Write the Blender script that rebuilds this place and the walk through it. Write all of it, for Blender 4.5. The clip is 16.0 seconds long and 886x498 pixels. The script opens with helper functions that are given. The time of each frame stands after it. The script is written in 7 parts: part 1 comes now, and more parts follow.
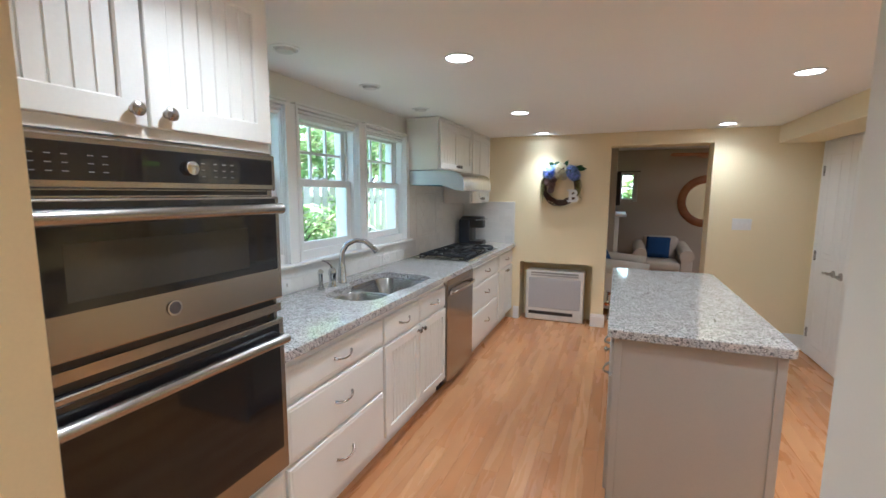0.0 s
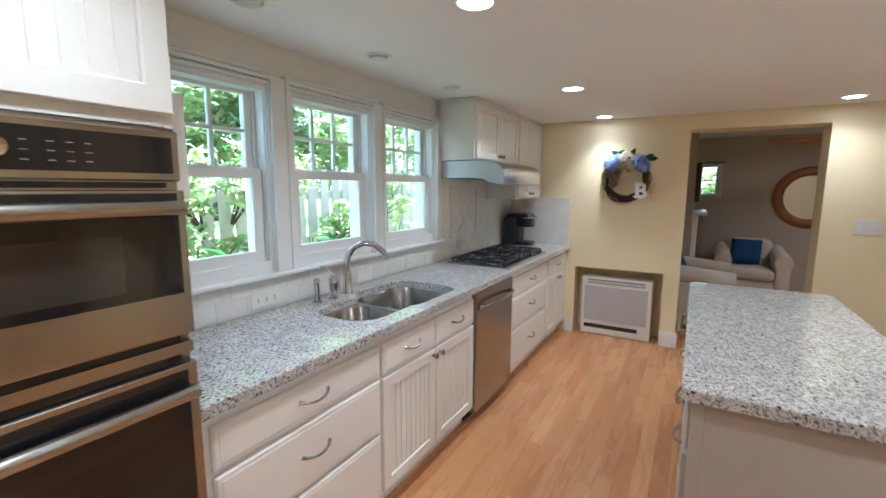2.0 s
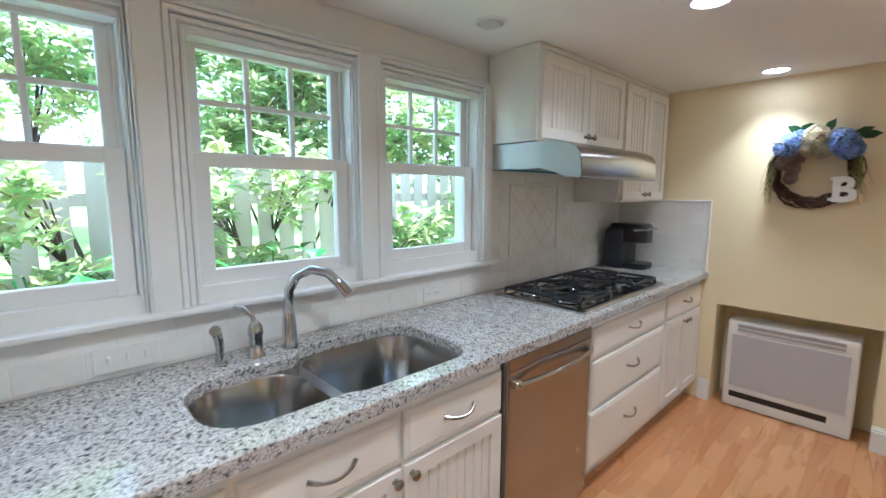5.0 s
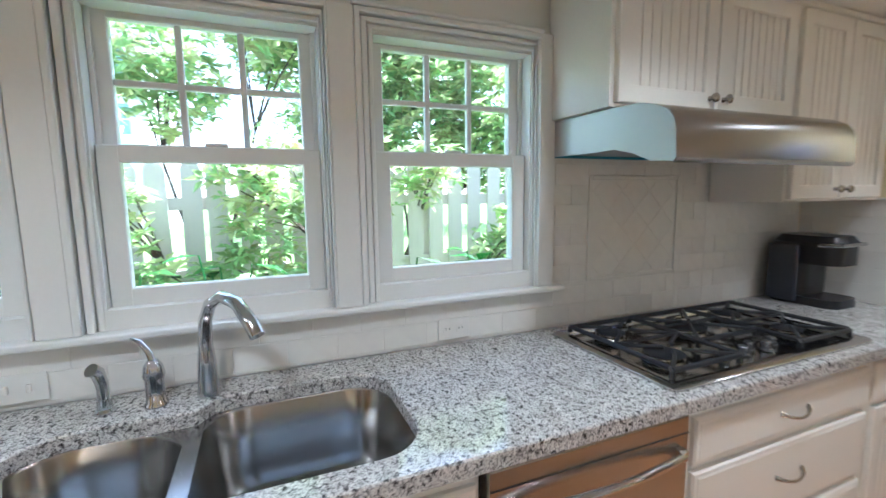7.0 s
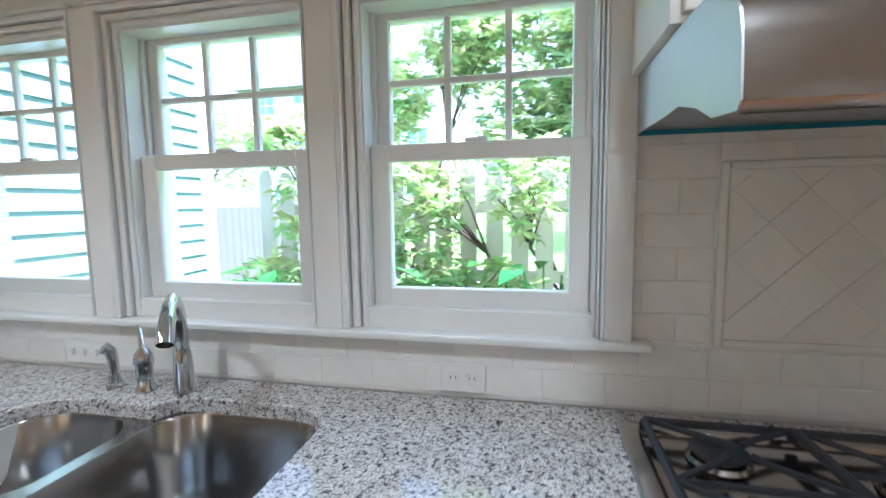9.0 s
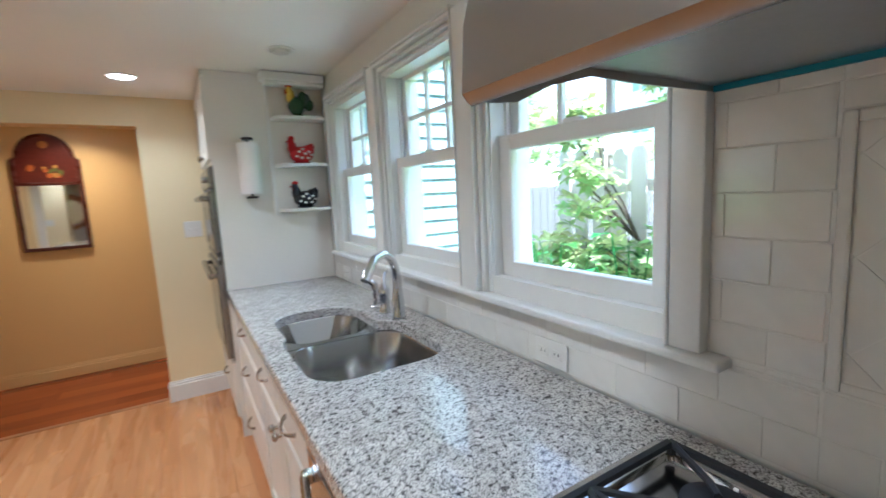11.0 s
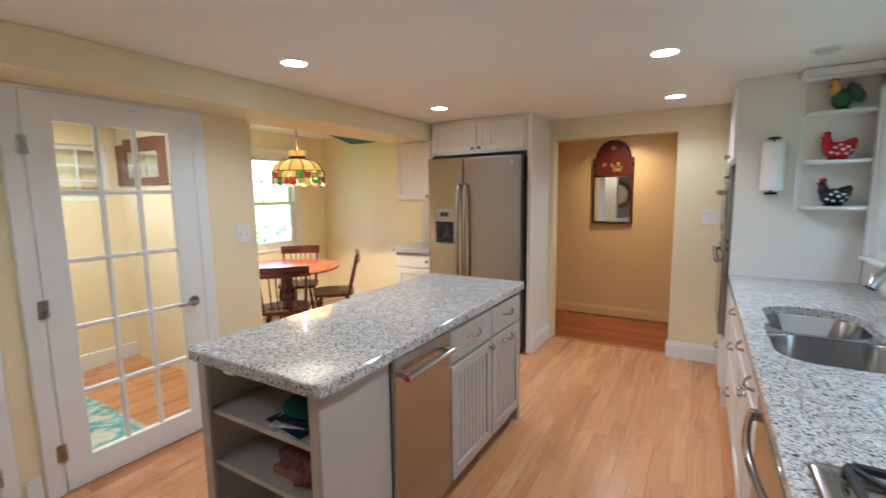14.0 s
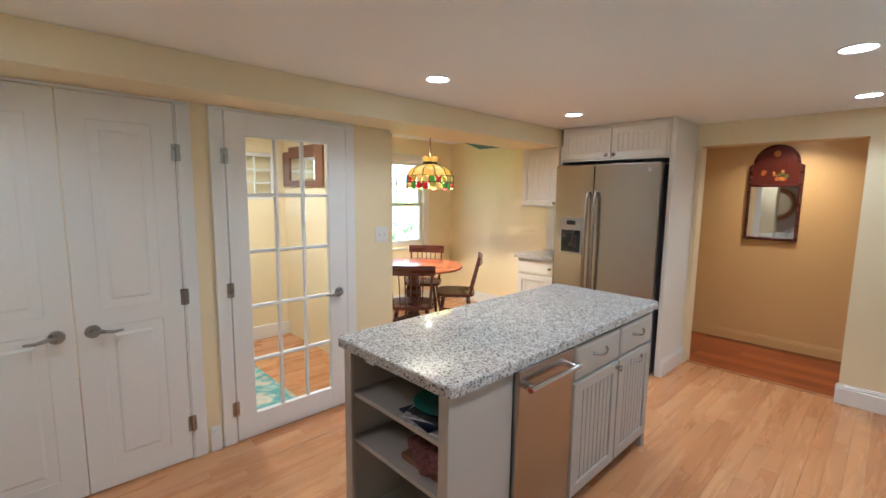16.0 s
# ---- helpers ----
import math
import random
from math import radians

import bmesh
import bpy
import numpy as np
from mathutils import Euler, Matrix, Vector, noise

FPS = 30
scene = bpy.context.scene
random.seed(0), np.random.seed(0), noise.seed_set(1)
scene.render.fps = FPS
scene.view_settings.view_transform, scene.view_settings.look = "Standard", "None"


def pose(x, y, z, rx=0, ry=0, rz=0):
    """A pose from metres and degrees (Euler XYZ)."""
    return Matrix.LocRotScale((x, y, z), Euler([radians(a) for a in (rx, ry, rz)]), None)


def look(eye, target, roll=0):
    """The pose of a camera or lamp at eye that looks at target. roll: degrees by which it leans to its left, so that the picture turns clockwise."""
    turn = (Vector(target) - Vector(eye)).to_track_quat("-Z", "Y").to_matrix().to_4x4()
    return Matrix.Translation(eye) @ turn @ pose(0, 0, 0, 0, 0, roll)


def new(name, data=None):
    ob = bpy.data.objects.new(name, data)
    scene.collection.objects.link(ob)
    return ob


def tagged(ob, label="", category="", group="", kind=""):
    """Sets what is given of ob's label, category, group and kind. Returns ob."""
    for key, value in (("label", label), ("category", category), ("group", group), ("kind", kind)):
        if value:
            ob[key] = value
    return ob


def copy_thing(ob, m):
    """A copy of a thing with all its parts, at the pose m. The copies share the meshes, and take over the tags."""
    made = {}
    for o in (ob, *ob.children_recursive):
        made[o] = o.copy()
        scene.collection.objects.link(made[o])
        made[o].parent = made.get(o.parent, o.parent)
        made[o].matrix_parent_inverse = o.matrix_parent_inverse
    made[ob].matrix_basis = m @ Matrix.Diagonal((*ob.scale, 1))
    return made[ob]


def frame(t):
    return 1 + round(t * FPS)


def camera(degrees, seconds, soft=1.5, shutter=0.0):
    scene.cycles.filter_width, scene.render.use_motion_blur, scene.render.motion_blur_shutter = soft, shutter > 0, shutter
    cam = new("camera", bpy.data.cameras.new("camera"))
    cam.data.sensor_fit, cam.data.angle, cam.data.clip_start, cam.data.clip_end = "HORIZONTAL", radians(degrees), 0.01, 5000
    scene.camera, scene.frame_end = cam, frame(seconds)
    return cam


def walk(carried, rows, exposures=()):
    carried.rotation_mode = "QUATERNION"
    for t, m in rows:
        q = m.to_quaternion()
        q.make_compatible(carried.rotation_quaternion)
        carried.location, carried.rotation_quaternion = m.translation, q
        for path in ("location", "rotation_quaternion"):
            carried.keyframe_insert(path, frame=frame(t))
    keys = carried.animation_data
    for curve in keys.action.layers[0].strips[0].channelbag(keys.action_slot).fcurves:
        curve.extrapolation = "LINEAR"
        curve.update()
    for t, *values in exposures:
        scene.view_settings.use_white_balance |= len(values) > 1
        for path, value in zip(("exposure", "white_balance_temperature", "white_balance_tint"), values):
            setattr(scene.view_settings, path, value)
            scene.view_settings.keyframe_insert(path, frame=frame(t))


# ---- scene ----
cam = camera(90.8, 16.0, shutter=0.5)
PATH = [
    (0, (1.781, 0.501, 1.508), (1.046, 2.343, 1.252), 0.3),
    (0.5, (1.789, 0.597, 1.493), (0.991, 2.413, 1.239), 0.1),
    (1, (1.77, 0.739, 1.486), (0.916, 2.528, 1.228), -0.1),
    (1.5, (1.745, 0.912, 1.496), (0.836, 2.672, 1.223), 0.2),
    (2, (1.761, 1.087, 1.502), (0.774, 2.804, 1.222), 0.3),
    (2.5, (1.724, 1.275, 1.482), (0.672, 2.954, 1.21), 0.3),
    (3, (1.694, 1.444, 1.467), (0.572, 3.079, 1.204), -0.1),
    (3.5, (1.65, 1.615, 1.462), (0.463, 3.203, 1.197), 0.0),
    (4, (1.636, 1.811, 1.461), (0.365, 3.332, 1.194), -0.1),
    (4.2, (1.648, 1.909, 1.465), (0.331, 3.39, 1.197), -0.2),
    (6.3, (1.402, 2.722, 1.456), (-0.237, 3.837, 1.191), 0.3),
    (6.5, (1.414, 2.797, 1.458), (-0.274, 3.836, 1.19), -0.1),
    (7, (1.397, 3.04, 1.445), (-0.435, 3.803, 1.194), -0.7),
    (7.5, (1.352, 3.232, 1.435), (-0.566, 3.744, 1.192), -0.9),
    (8, (1.303, 3.419, 1.437), (-0.664, 3.681, 1.193), -0.8),
    (8.2, (1.278, 3.504, 1.432), (-0.702, 3.65, 1.195), -1.0),
    (10.3, (0.877, 4.313, 1.423), (-0.569, 2.955, 1.171), -2.1),
    (10.5, (0.873, 4.373, 1.43), (-0.454, 2.9, 1.164), -3.0),
    (11, (0.85, 4.5, 1.423), (-0.166, 2.797, 1.163), -2.9),
    (11.5, (0.904, 4.648, 1.42), (0.185, 2.799, 1.165), -1.9),
    (12, (0.908, 4.786, 1.413), (0.557, 2.833, 1.161), -2.0),
    (12.5, (0.872, 4.912, 1.42), (0.944, 2.929, 1.168), -1.9),
    (13, (0.858, 5.025, 1.436), (1.314, 3.095, 1.181), -1.7),
    (13.5, (0.822, 5.081, 1.457), (1.613, 3.262, 1.202), -1.3),
    (14, (0.83, 5.108, 1.47), (1.842, 3.401, 1.22), -0.8),
    (14.5, (0.844, 5.124, 1.485), (2.014, 3.522, 1.236), -0.3),
    (15, (0.849, 5.144, 1.5), (2.137, 3.635, 1.251), 0.0),
    (15.5, (0.845, 5.165, 1.513), (2.217, 3.732, 1.264), 0.4),
    (16, (0.846, 5.177, 1.518), (2.275, 3.8, 1.272), 0.7),
]
walk(cam, [(t, look(e, g, r)) for t, e, g, r in PATH], [(0, 2.8, 5000, 7), (16, 2.8, 5000, 7)])

# ---- light ----
world = bpy.data.worlds.new("sky")
scene.world = world
world.use_nodes = True
wn = world.node_tree.nodes
sky = wn.new("ShaderNodeTexSky")
sky.sky_type = "NISHITA"
sky.sun_disc = False
sky.sun_elevation = radians(56)
sky.sun_rotation = radians(-18)
wn["Background"].inputs["Strength"].default_value = 0.15
haze = wn.new("ShaderNodeHueSaturation")
haze.inputs["Saturation"].default_value = 0.6
world.node_tree.links.new(sky.outputs[0], haze.inputs["Color"])
world.node_tree.links.new(haze.outputs[0], wn["Background"].inputs["Color"])
sun = new("sun", bpy.data.lights.new("sun", "SUN"))
sun.data.energy, sun.data.angle, sun.data.color = 5.0, radians(0.5), (1.0, 0.95, 0.86)
sun.matrix_basis = look((-1.7, 5.2, 8.0), (0, 0, 0))

CAN_POWER = 1.04
CAN_COLOR = (1.0, 0.94, 0.825)


def lamp(name, place, power, size, color, target=None, spread=174):
    """A round lamp that shines down, or at the target."""
    ob = new(name, bpy.data.lights.new(name, "AREA"))
    ob.data.shape, ob.data.size, ob.data.energy, ob.data.color = "DISK", size, power, color
    ob.data.spread = radians(spread)
    x, y, z = place
    ob.matrix_basis = look(place, target or (x, y + 0.001, z - 1))
    return ob


# ---- materials ----
def shader(name, color, rough=0.5, metal=0.0, var=0.06, scale=6.0, fine=60.0, bump=0.05, random_var=0.0,
           stretch=(1, 1, 1), emit=None, coat=0.0, spec=0.5):
    """A surface with variation at two scales, fine relief and uneven gloss."""
    m = bpy.data.materials.new(name)
    m.use_nodes = True
    nt = m.node_tree
    n, l = nt.nodes, nt.links
    b = n["Principled BSDF"]
    b.inputs["Roughness"].default_value = rough
    b.inputs["Metallic"].default_value = metal
    b.inputs["Coat Weight"].default_value = coat
    b.inputs["Specular IOR Level"].default_value = spec
    tc = n.new("ShaderNodeTexCoord")
    mp = n.new("ShaderNodeMapping")
    mp.inputs["Scale"].default_value = stretch
    l.new(tc.outputs["Object"], mp.inputs["Vector"])
    big, small = n.new("ShaderNodeTexNoise"), n.new("ShaderNodeTexNoise")
    for t, s in ((big, scale), (small, fine)):
        t.inputs["Scale"].default_value = s
        t.inputs["Detail"].default_value = 4
        l.new(mp.outputs[0], t.inputs["Vector"])
    add = n.new("ShaderNodeMath")
    add.operation = "ADD"
    l.new(big.outputs["Fac"], add.inputs[0])
    l.new(small.outputs["Fac"], add.inputs[1])
    rng = n.new("ShaderNodeMapRange")
    rng.inputs["From Min"].default_value, rng.inputs["From Max"].default_value = 0.6, 1.4
    rng.inputs["To Min"].default_value, rng.inputs["To Max"].default_value = 1 - var, 1 + var
    l.new(add.outputs[0], rng.inputs["Value"])
    val = rng.outputs[0]
    if random_var:
        info = n.new("ShaderNodeObjectInfo")
        r2 = n.new("ShaderNodeMapRange")
        r2.inputs["To Min"].default_value, r2.inputs["To Max"].default_value = 1 - random_var, 1 + random_var
        l.new(info.outputs["Random"], r2.inputs["Value"])
        mul = n.new("ShaderNodeMath")
        mul.operation = "MULTIPLY"
        l.new(val, mul.inputs[0])
        l.new(r2.outputs[0], mul.inputs[1])
        val = mul.outputs[0]
    hsv = n.new("ShaderNodeHueSaturation")
    hsv.inputs["Color"].default_value = (*color, 1)
    l.new(val, hsv.inputs["Value"])
    l.new(hsv.outputs[0], b.inputs["Base Color"])
    rr = n.new("ShaderNodeMapRange")
    rr.inputs["To Min"].default_value, rr.inputs["To Max"].default_value = max(rough - (0.025 if metal else 0.06), 0.02), min(rough + (0.025 if metal else 0.06), 1)
    l.new(big.outputs["Fac"], rr.inputs["Value"])
    l.new(rr.outputs[0], b.inputs["Roughness"])
    if bump:
        bp = n.new("ShaderNodeBump")
        bp.inputs["Strength"].default_value = bump
        bp.inputs["Distance"].default_value = 0.004
        l.new(small.outputs["Fac"], bp.inputs["Height"])
        l.new(bp.outputs[0], b.inputs["Normal"])
    if emit:
        b.inputs["Emission Color"].default_value = (*emit[0], 1)
        b.inputs["Emission Strength"].default_value = emit[1]
    return m


def granite_shader():
    m = bpy.data.materials.new("granite")
    m.use_nodes = True
    nt = m.node_tree
    n, l = nt.nodes, nt.links
    b = n["Principled BSDF"]
    b.inputs["Roughness"].default_value = 0.07
    b.inputs["Specular IOR Level"].default_value = 0.42
    tc = n.new("ShaderNodeTexCoord")
    n1, n2, n3 = (n.new("ShaderNodeTexNoise") for _ in range(3))
    for t, s, d in ((n1, 92, 2.5), (n2, 230, 2), (n3, 22, 3)):
        t.inputs["Scale"].default_value, t.inputs["Detail"].default_value = s, d
        t.inputs["Distortion"].default_value = 0.6
        l.new(tc.outputs["Object"], t.inputs["Vector"])
    r1 = n.new("ShaderNodeValToRGB")
    e = r1.color_ramp.elements
    e[0].position, e[0].color = 0.29, (0.05, 0.047, 0.047, 1)
    e[1].position, e[1].color = 0.50, (0.73, 0.715, 0.685, 1)
    a = e.new(0.365)
    a.color = (0.20, 0.19, 0.185, 1)
    a = e.new(0.43)
    a.color = (0.52, 0.505, 0.49, 1)
    l.new(n1.outputs["Fac"], r1.inputs[0])
    r2 = n.new("ShaderNodeValToRGB")
    e = r2.color_ramp.elements
    e[0].position, e[0].color = 0.36, (0.38, 0.37, 0.38, 1)
    e[1].position, e[1].color = 0.55, (1, 1, 1, 1)
    l.new(n2.outputs["Fac"], r2.inputs[0])
    r3 = n.new("ShaderNodeValToRGB")
    e = r3.color_ramp.elements
    e[0].position, e[0].color = 0.35, (0.78, 0.76, 0.75, 1)
    e[1].position, e[1].color = 0.65, (1, 1, 1, 1)
    l.new(n3.outputs["Fac"], r3.inputs[0])
    cur = r1.outputs[0]
    for r in (r2, r3):
        mx = n.new("ShaderNodeMix")
        mx.data_type, mx.blend_type = "RGBA", "MULTIPLY"
        mx.inputs["Factor"].default_value = 1.0
        l.new(cur, mx.inputs["A"])
        l.new(r.outputs[0], mx.inputs["B"])
        cur = mx.outputs["Result"]
    l.new(cur, b.inputs["Base Color"])
    return m


def plank_shader(name, dark, light, rough, grain):
    """Wood strips along y: tone by the piece, grain along its length."""
    m = bpy.data.materials.new(name)
    m.use_nodes = True
    nt = m.node_tree
    n, l = nt.nodes, nt.links
    b = n["Principled BSDF"]
    tc, info, geo, both, tone = (n.new(k) for k in ("ShaderNodeTexCoord", "ShaderNodeObjectInfo", "ShaderNodeNewGeometry", "ShaderNodeMath", "ShaderNodeMath"))
    l.new(info.outputs["Random"], both.inputs[0])
    l.new(geo.outputs["Random Per Island"], both.inputs[1])
    tone.operation = "FRACT"
    l.new(both.outputs[0], tone.inputs[0])
    off = n.new("ShaderNodeVectorMath")
    off.operation = "MULTIPLY_ADD"
    off.inputs[1].default_value = (37, 91, 13)
    l.new(tone.outputs[0], off.inputs[0])
    l.new(tc.outputs["Object"], off.inputs[2])
    mp = n.new("ShaderNodeMapping")
    mp.inputs["Scale"].default_value = (6, 0.7, 6)
    l.new(off.outputs[0], mp.inputs["Vector"])
    g = n.new("ShaderNodeTexNoise")
    g.inputs["Scale"].default_value, g.inputs["Detail"].default_value, g.inputs["Distortion"].default_value = 1.6, 4, 0.6
    l.new(mp.outputs[0], g.inputs["Vector"])
    mp2 = n.new("ShaderNodeMapping")
    mp2.inputs["Scale"].default_value = (3, 0.9, 3)
    l.new(off.outputs[0], mp2.inputs["Vector"])
    g2 = n.new("ShaderNodeTexNoise")
    g2.inputs["Scale"].default_value = 1.5
    l.new(mp2.outputs[0], g2.inputs["Vector"])
    mix = n.new("ShaderNodeMath")
    mix.operation = "MULTIPLY_ADD"
    mix.inputs[1].default_value = grain
    l.new(g.outputs["Fac"], mix.inputs[0])
    l.new(tone.outputs[0], mix.inputs[2])
    mix2 = n.new("ShaderNodeMath")
    mix2.operation = "MULTIPLY_ADD"
    mix2.inputs[1].default_value = 0.45
    l.new(g2.outputs["Fac"], mix2.inputs[0])
    l.new(mix.outputs[0], mix2.inputs[2])
    rng = n.new("ShaderNodeMapRange")
    rng.inputs["From Min"].default_value, rng.inputs["From Max"].default_value = 0.3, 1.3 + grain * 0.6
    l.new(mix2.outputs[0], rng.inputs["Value"])
    ramp = n.new("ShaderNodeValToRGB")
    e = ramp.color_ramp.elements
    e[0].color, e[1].color = (*dark, 1), (*light, 1)
    l.new(rng.outputs[0], ramp.inputs[0])
    l.new(ramp.outputs[0], b.inputs["Base Color"])
    rr = n.new("ShaderNodeMapRange")
    rr.inputs["To Min"].default_value, rr.inputs["To Max"].default_value = rough - 0.05, rough + 0.08
    l.new(g.outputs["Fac"], rr.inputs["Value"])
    l.new(rr.outputs[0], b.inputs["Roughness"])
    bp = n.new("ShaderNodeBump")
    bp.inputs["Strength"].default_value, bp.inputs["Distance"].default_value = 0.06, 0.002
    l.new(g.outputs["Fac"], bp.inputs["Height"])
    l.new(bp.outputs[0], b.inputs["Normal"])
    return m


def glass_shader(name, color=(1, 1, 1), rough=0.0):
    """Thin clear pane: mostly see-through, mirror gloss by angle."""
    m = bpy.data.materials.new(name)
    m.use_nodes = True
    n, l = m.node_tree.nodes, m.node_tree.links
    n.remove(n["Principled BSDF"])
    tr, gl, mx, lw, pw, fr = (n.new(k) for k in ("ShaderNodeBsdfTransparent", "ShaderNodeBsdfGlossy", "ShaderNodeMixShader", "ShaderNodeLayerWeight", "ShaderNodeMath", "ShaderNodeMath"))
    tr.inputs["Color"].default_value = (*color, 1)
    gl.inputs["Roughness"].default_value = rough
    lw.inputs["Blend"].default_value = 0.5
    pw.operation, pw.inputs[1].default_value = "POWER", 4.0
    fr.operation, fr.inputs[1].default_value, fr.inputs[2].default_value = "MULTIPLY_ADD", 0.75, 0.02
    l.new(lw.outputs["Facing"], pw.inputs[0])
    l.new(pw.outputs[0], fr.inputs[0])
    l.new(fr.outputs[0], mx.inputs[0])
    l.new(tr.outputs[0], mx.inputs[1])
    l.new(gl.outputs[0], mx.inputs[2])
    l.new(mx.outputs[0], n["Material Output"].inputs["Surface"])
    return m


def leaf_shader(name, color, var=0.35):
    """Leaf: tone varies leaf by leaf, light shines through it."""
    m = bpy.data.materials.new(name)
    m.use_nodes = True
    n, l = m.node_tree.nodes, m.node_tree.links
    b = n["Principled BSDF"]
    b.inputs["Roughness"].default_value = 0.42
    geo = n.new("ShaderNodeNewGeometry")
    r = n.new("ShaderNodeMapRange")
    r.inputs["To Min"].default_value, r.inputs["To Max"].default_value = 1 - var, 1 + var
    l.new(geo.outputs["Random Per Island"], r.inputs["Value"])
    r2 = n.new("ShaderNodeMapRange")
    r2.inputs["To Min"].default_value, r2.inputs["To Max"].default_value = 0.47, 0.53
    l.new(geo.outputs["Random Per Island"], r2.inputs["Value"])
    hsv = n.new("ShaderNodeHueSaturation")
    hsv.inputs["Color"].default_value = (*color, 1)
    l.new(r.outputs[0], hsv.inputs["Value"])
    l.new(r2.outputs[0], hsv.inputs["Hue"])
    l.new(hsv.outputs[0], b.inputs["Base Color"])
    t = n.new("ShaderNodeBsdfTranslucent")
    l.new(hsv.outputs[0], t.inputs["Color"])
    mx = n.new("ShaderNodeMixShader")
    mx.inputs[0].default_value = 0.5
    l.new(b.outputs[0], mx.inputs[1])
    l.new(t.outputs[0], mx.inputs[2])
    l.new(mx.outputs[0], n["Material Output"].inputs["Surface"])
    return m


CREAM = shader("yellow_wall_paint", (0.83, 0.72, 0.47), 0.6, var=0.03, scale=1.5, fine=180, bump=0.04)
TANWALL = shader("tan_wall_paint", (0.50, 0.44, 0.37), 0.6, var=0.03, scale=1.5, fine=180, bump=0.04)
HALLWALL = shader("gold_wall_paint", (0.74, 0.49, 0.20), 0.6, var=0.03, scale=1.5, fine=180, bump=0.04)
OFFWHITE = shader("white_wall_paint", (0.80, 0.79, 0.75), 0.55, var=0.02, scale=1.5, fine=180, bump=0.03)
CEIL = shader("ceiling_paint", (0.86, 0.85, 0.815), 0.8, var=0.02, scale=1.2, fine=220, bump=0.05)
TRIM = shader("white_trim_paint", (0.81, 0.81, 0.79), 0.32, var=0.02, scale=3, fine=90, bump=0.02)
CAB = shader("cabinet_paint", (0.79, 0.765, 0.71), 0.34, var=0.025, scale=3, fine=110, bump=0.025)
ISLE = shader("island_paint", (0.43, 0.395, 0.35), 0.4, var=0.03, scale=3, fine=110, bump=0.03)
GRANITE = granite_shader()
STEEL = shader("brushed_steel", (0.36, 0.345, 0.32), 0.25, 1.0, var=0.03, scale=1.2, fine=30, bump=0.0, stretch=(20, 0.4, 30))
STEELV = shader("brushed_steel_upright", (0.42, 0.39, 0.365), 0.25, 1.0, var=0.03, scale=1.2, fine=30, bump=0.0, stretch=(20, 20, 0.4))
HOODSTEEL = shader("hood_steel", (0.37, 0.355, 0.335), 0.22, 1.0, var=0.015, scale=1.0, fine=40, bump=0.0, stretch=(3, 3, 3))
SINKSTEEL = shader("satin_steel", (0.34, 0.335, 0.325), 0.2, 1.0, var=0.05, scale=4, fine=60, bump=0.01, stretch=(1, 6, 1))
CHROME = shader("polished_chrome", (0.58, 0.585, 0.60), 0.07, 1.0, var=0.03, scale=8, fine=60, bump=0.0)
NICKEL = shader("satin_nickel", (0.42, 0.395, 0.36), 0.24, 1.0, var=0.06, scale=20, fine=120, bump=0.01)
BLACKGLASS = shader("black_oven_glass", (0.012, 0.012, 0.014), 0.06, var=0.1, scale=3, fine=40, bump=0.0)
BLACK = shader("black_plastic", (0.012, 0.012, 0.014), 0.3, var=0.15, scale=12, fine=120, bump=0.03)
IRON = shader("cast_iron", (0.014, 0.015, 0.018), 0.55, var=0.2, scale=20, fine=250, bump=0.15)
TILE = shader("glazed_tile", (0.80, 0.785, 0.745), 0.14, var=0.03, scale=9, fine=30, bump=0.05, random_var=0.035)
GROUT = shader("grout", (0.80, 0.785, 0.745), 0.8, var=0.06, scale=10, fine=200, bump=0.15)
MAPLE = plank_shader("maple_strips", (0.48, 0.215, 0.084), (0.605, 0.318, 0.138), 0.26, 0.12)
PINE = plank_shader("old_pine_boards", (0.14, 0.022, 0.005), (0.38, 0.088, 0.018), 0.18, 0.9)
GLASS = glass_shader("window_glass")
MIRROR = shader("mirror_glass", (0.86, 0.87, 0.86), 0.02, 1.0, var=0.01, scale=3, fine=30, bump=0.0)
CHERRY = shader("dark_cherry_wood", (0.075, 0.018, 0.012), 0.28, var=0.25, scale=4, fine=40, bump=0.03, stretch=(1, 1, 6))
TABLEWOOD = shader("cherry_tabletop", (0.32, 0.10, 0.045), 0.2, var=0.2, scale=3, fine=30, bump=0.02, stretch=(8, 1, 8))
PLASTIC = shader("white_plastic", (0.78, 0.77, 0.74), 0.35, var=0.02, scale=6, fine=80, bump=0.01)
GREYMESH = shader("grey_grille", (0.50, 0.50, 0.52), 0.5, var=0.05, scale=60, fine=400, bump=0.2)
PAPER = shader("paper_towel", (0.84, 0.83, 0.81), 0.9, var=0.03, scale=30, fine=180, bump=0.3)
FABRIC = shader("beige_upholstery", (0.62, 0.57, 0.50), 0.9, var=0.06, scale=8, fine=300, bump=0.3)
NAVY = shader("navy_cushion_cloth", (0.012, 0.055, 0.17), 0.9, var=0.15, scale=8, fine=300, bump=0.3)
TWIG = shader("grapevine_twigs", (0.07, 0.035, 0.02), 0.8, var=0.4, scale=30, fine=200, bump=0.4)
LIT = shader("lit_lamp_lens", (0.9, 0.9, 0.88), 0.5, var=0.0, bump=0, emit=((1.0, 0.95, 0.88), 4.0))
FENCE = shader("weathered_white_pickets", (0.56, 0.50, 0.46), 0.75, var=0.12, scale=5, fine=60, bump=0.2, stretch=(3, 3, 0.4), random_var=0.06)
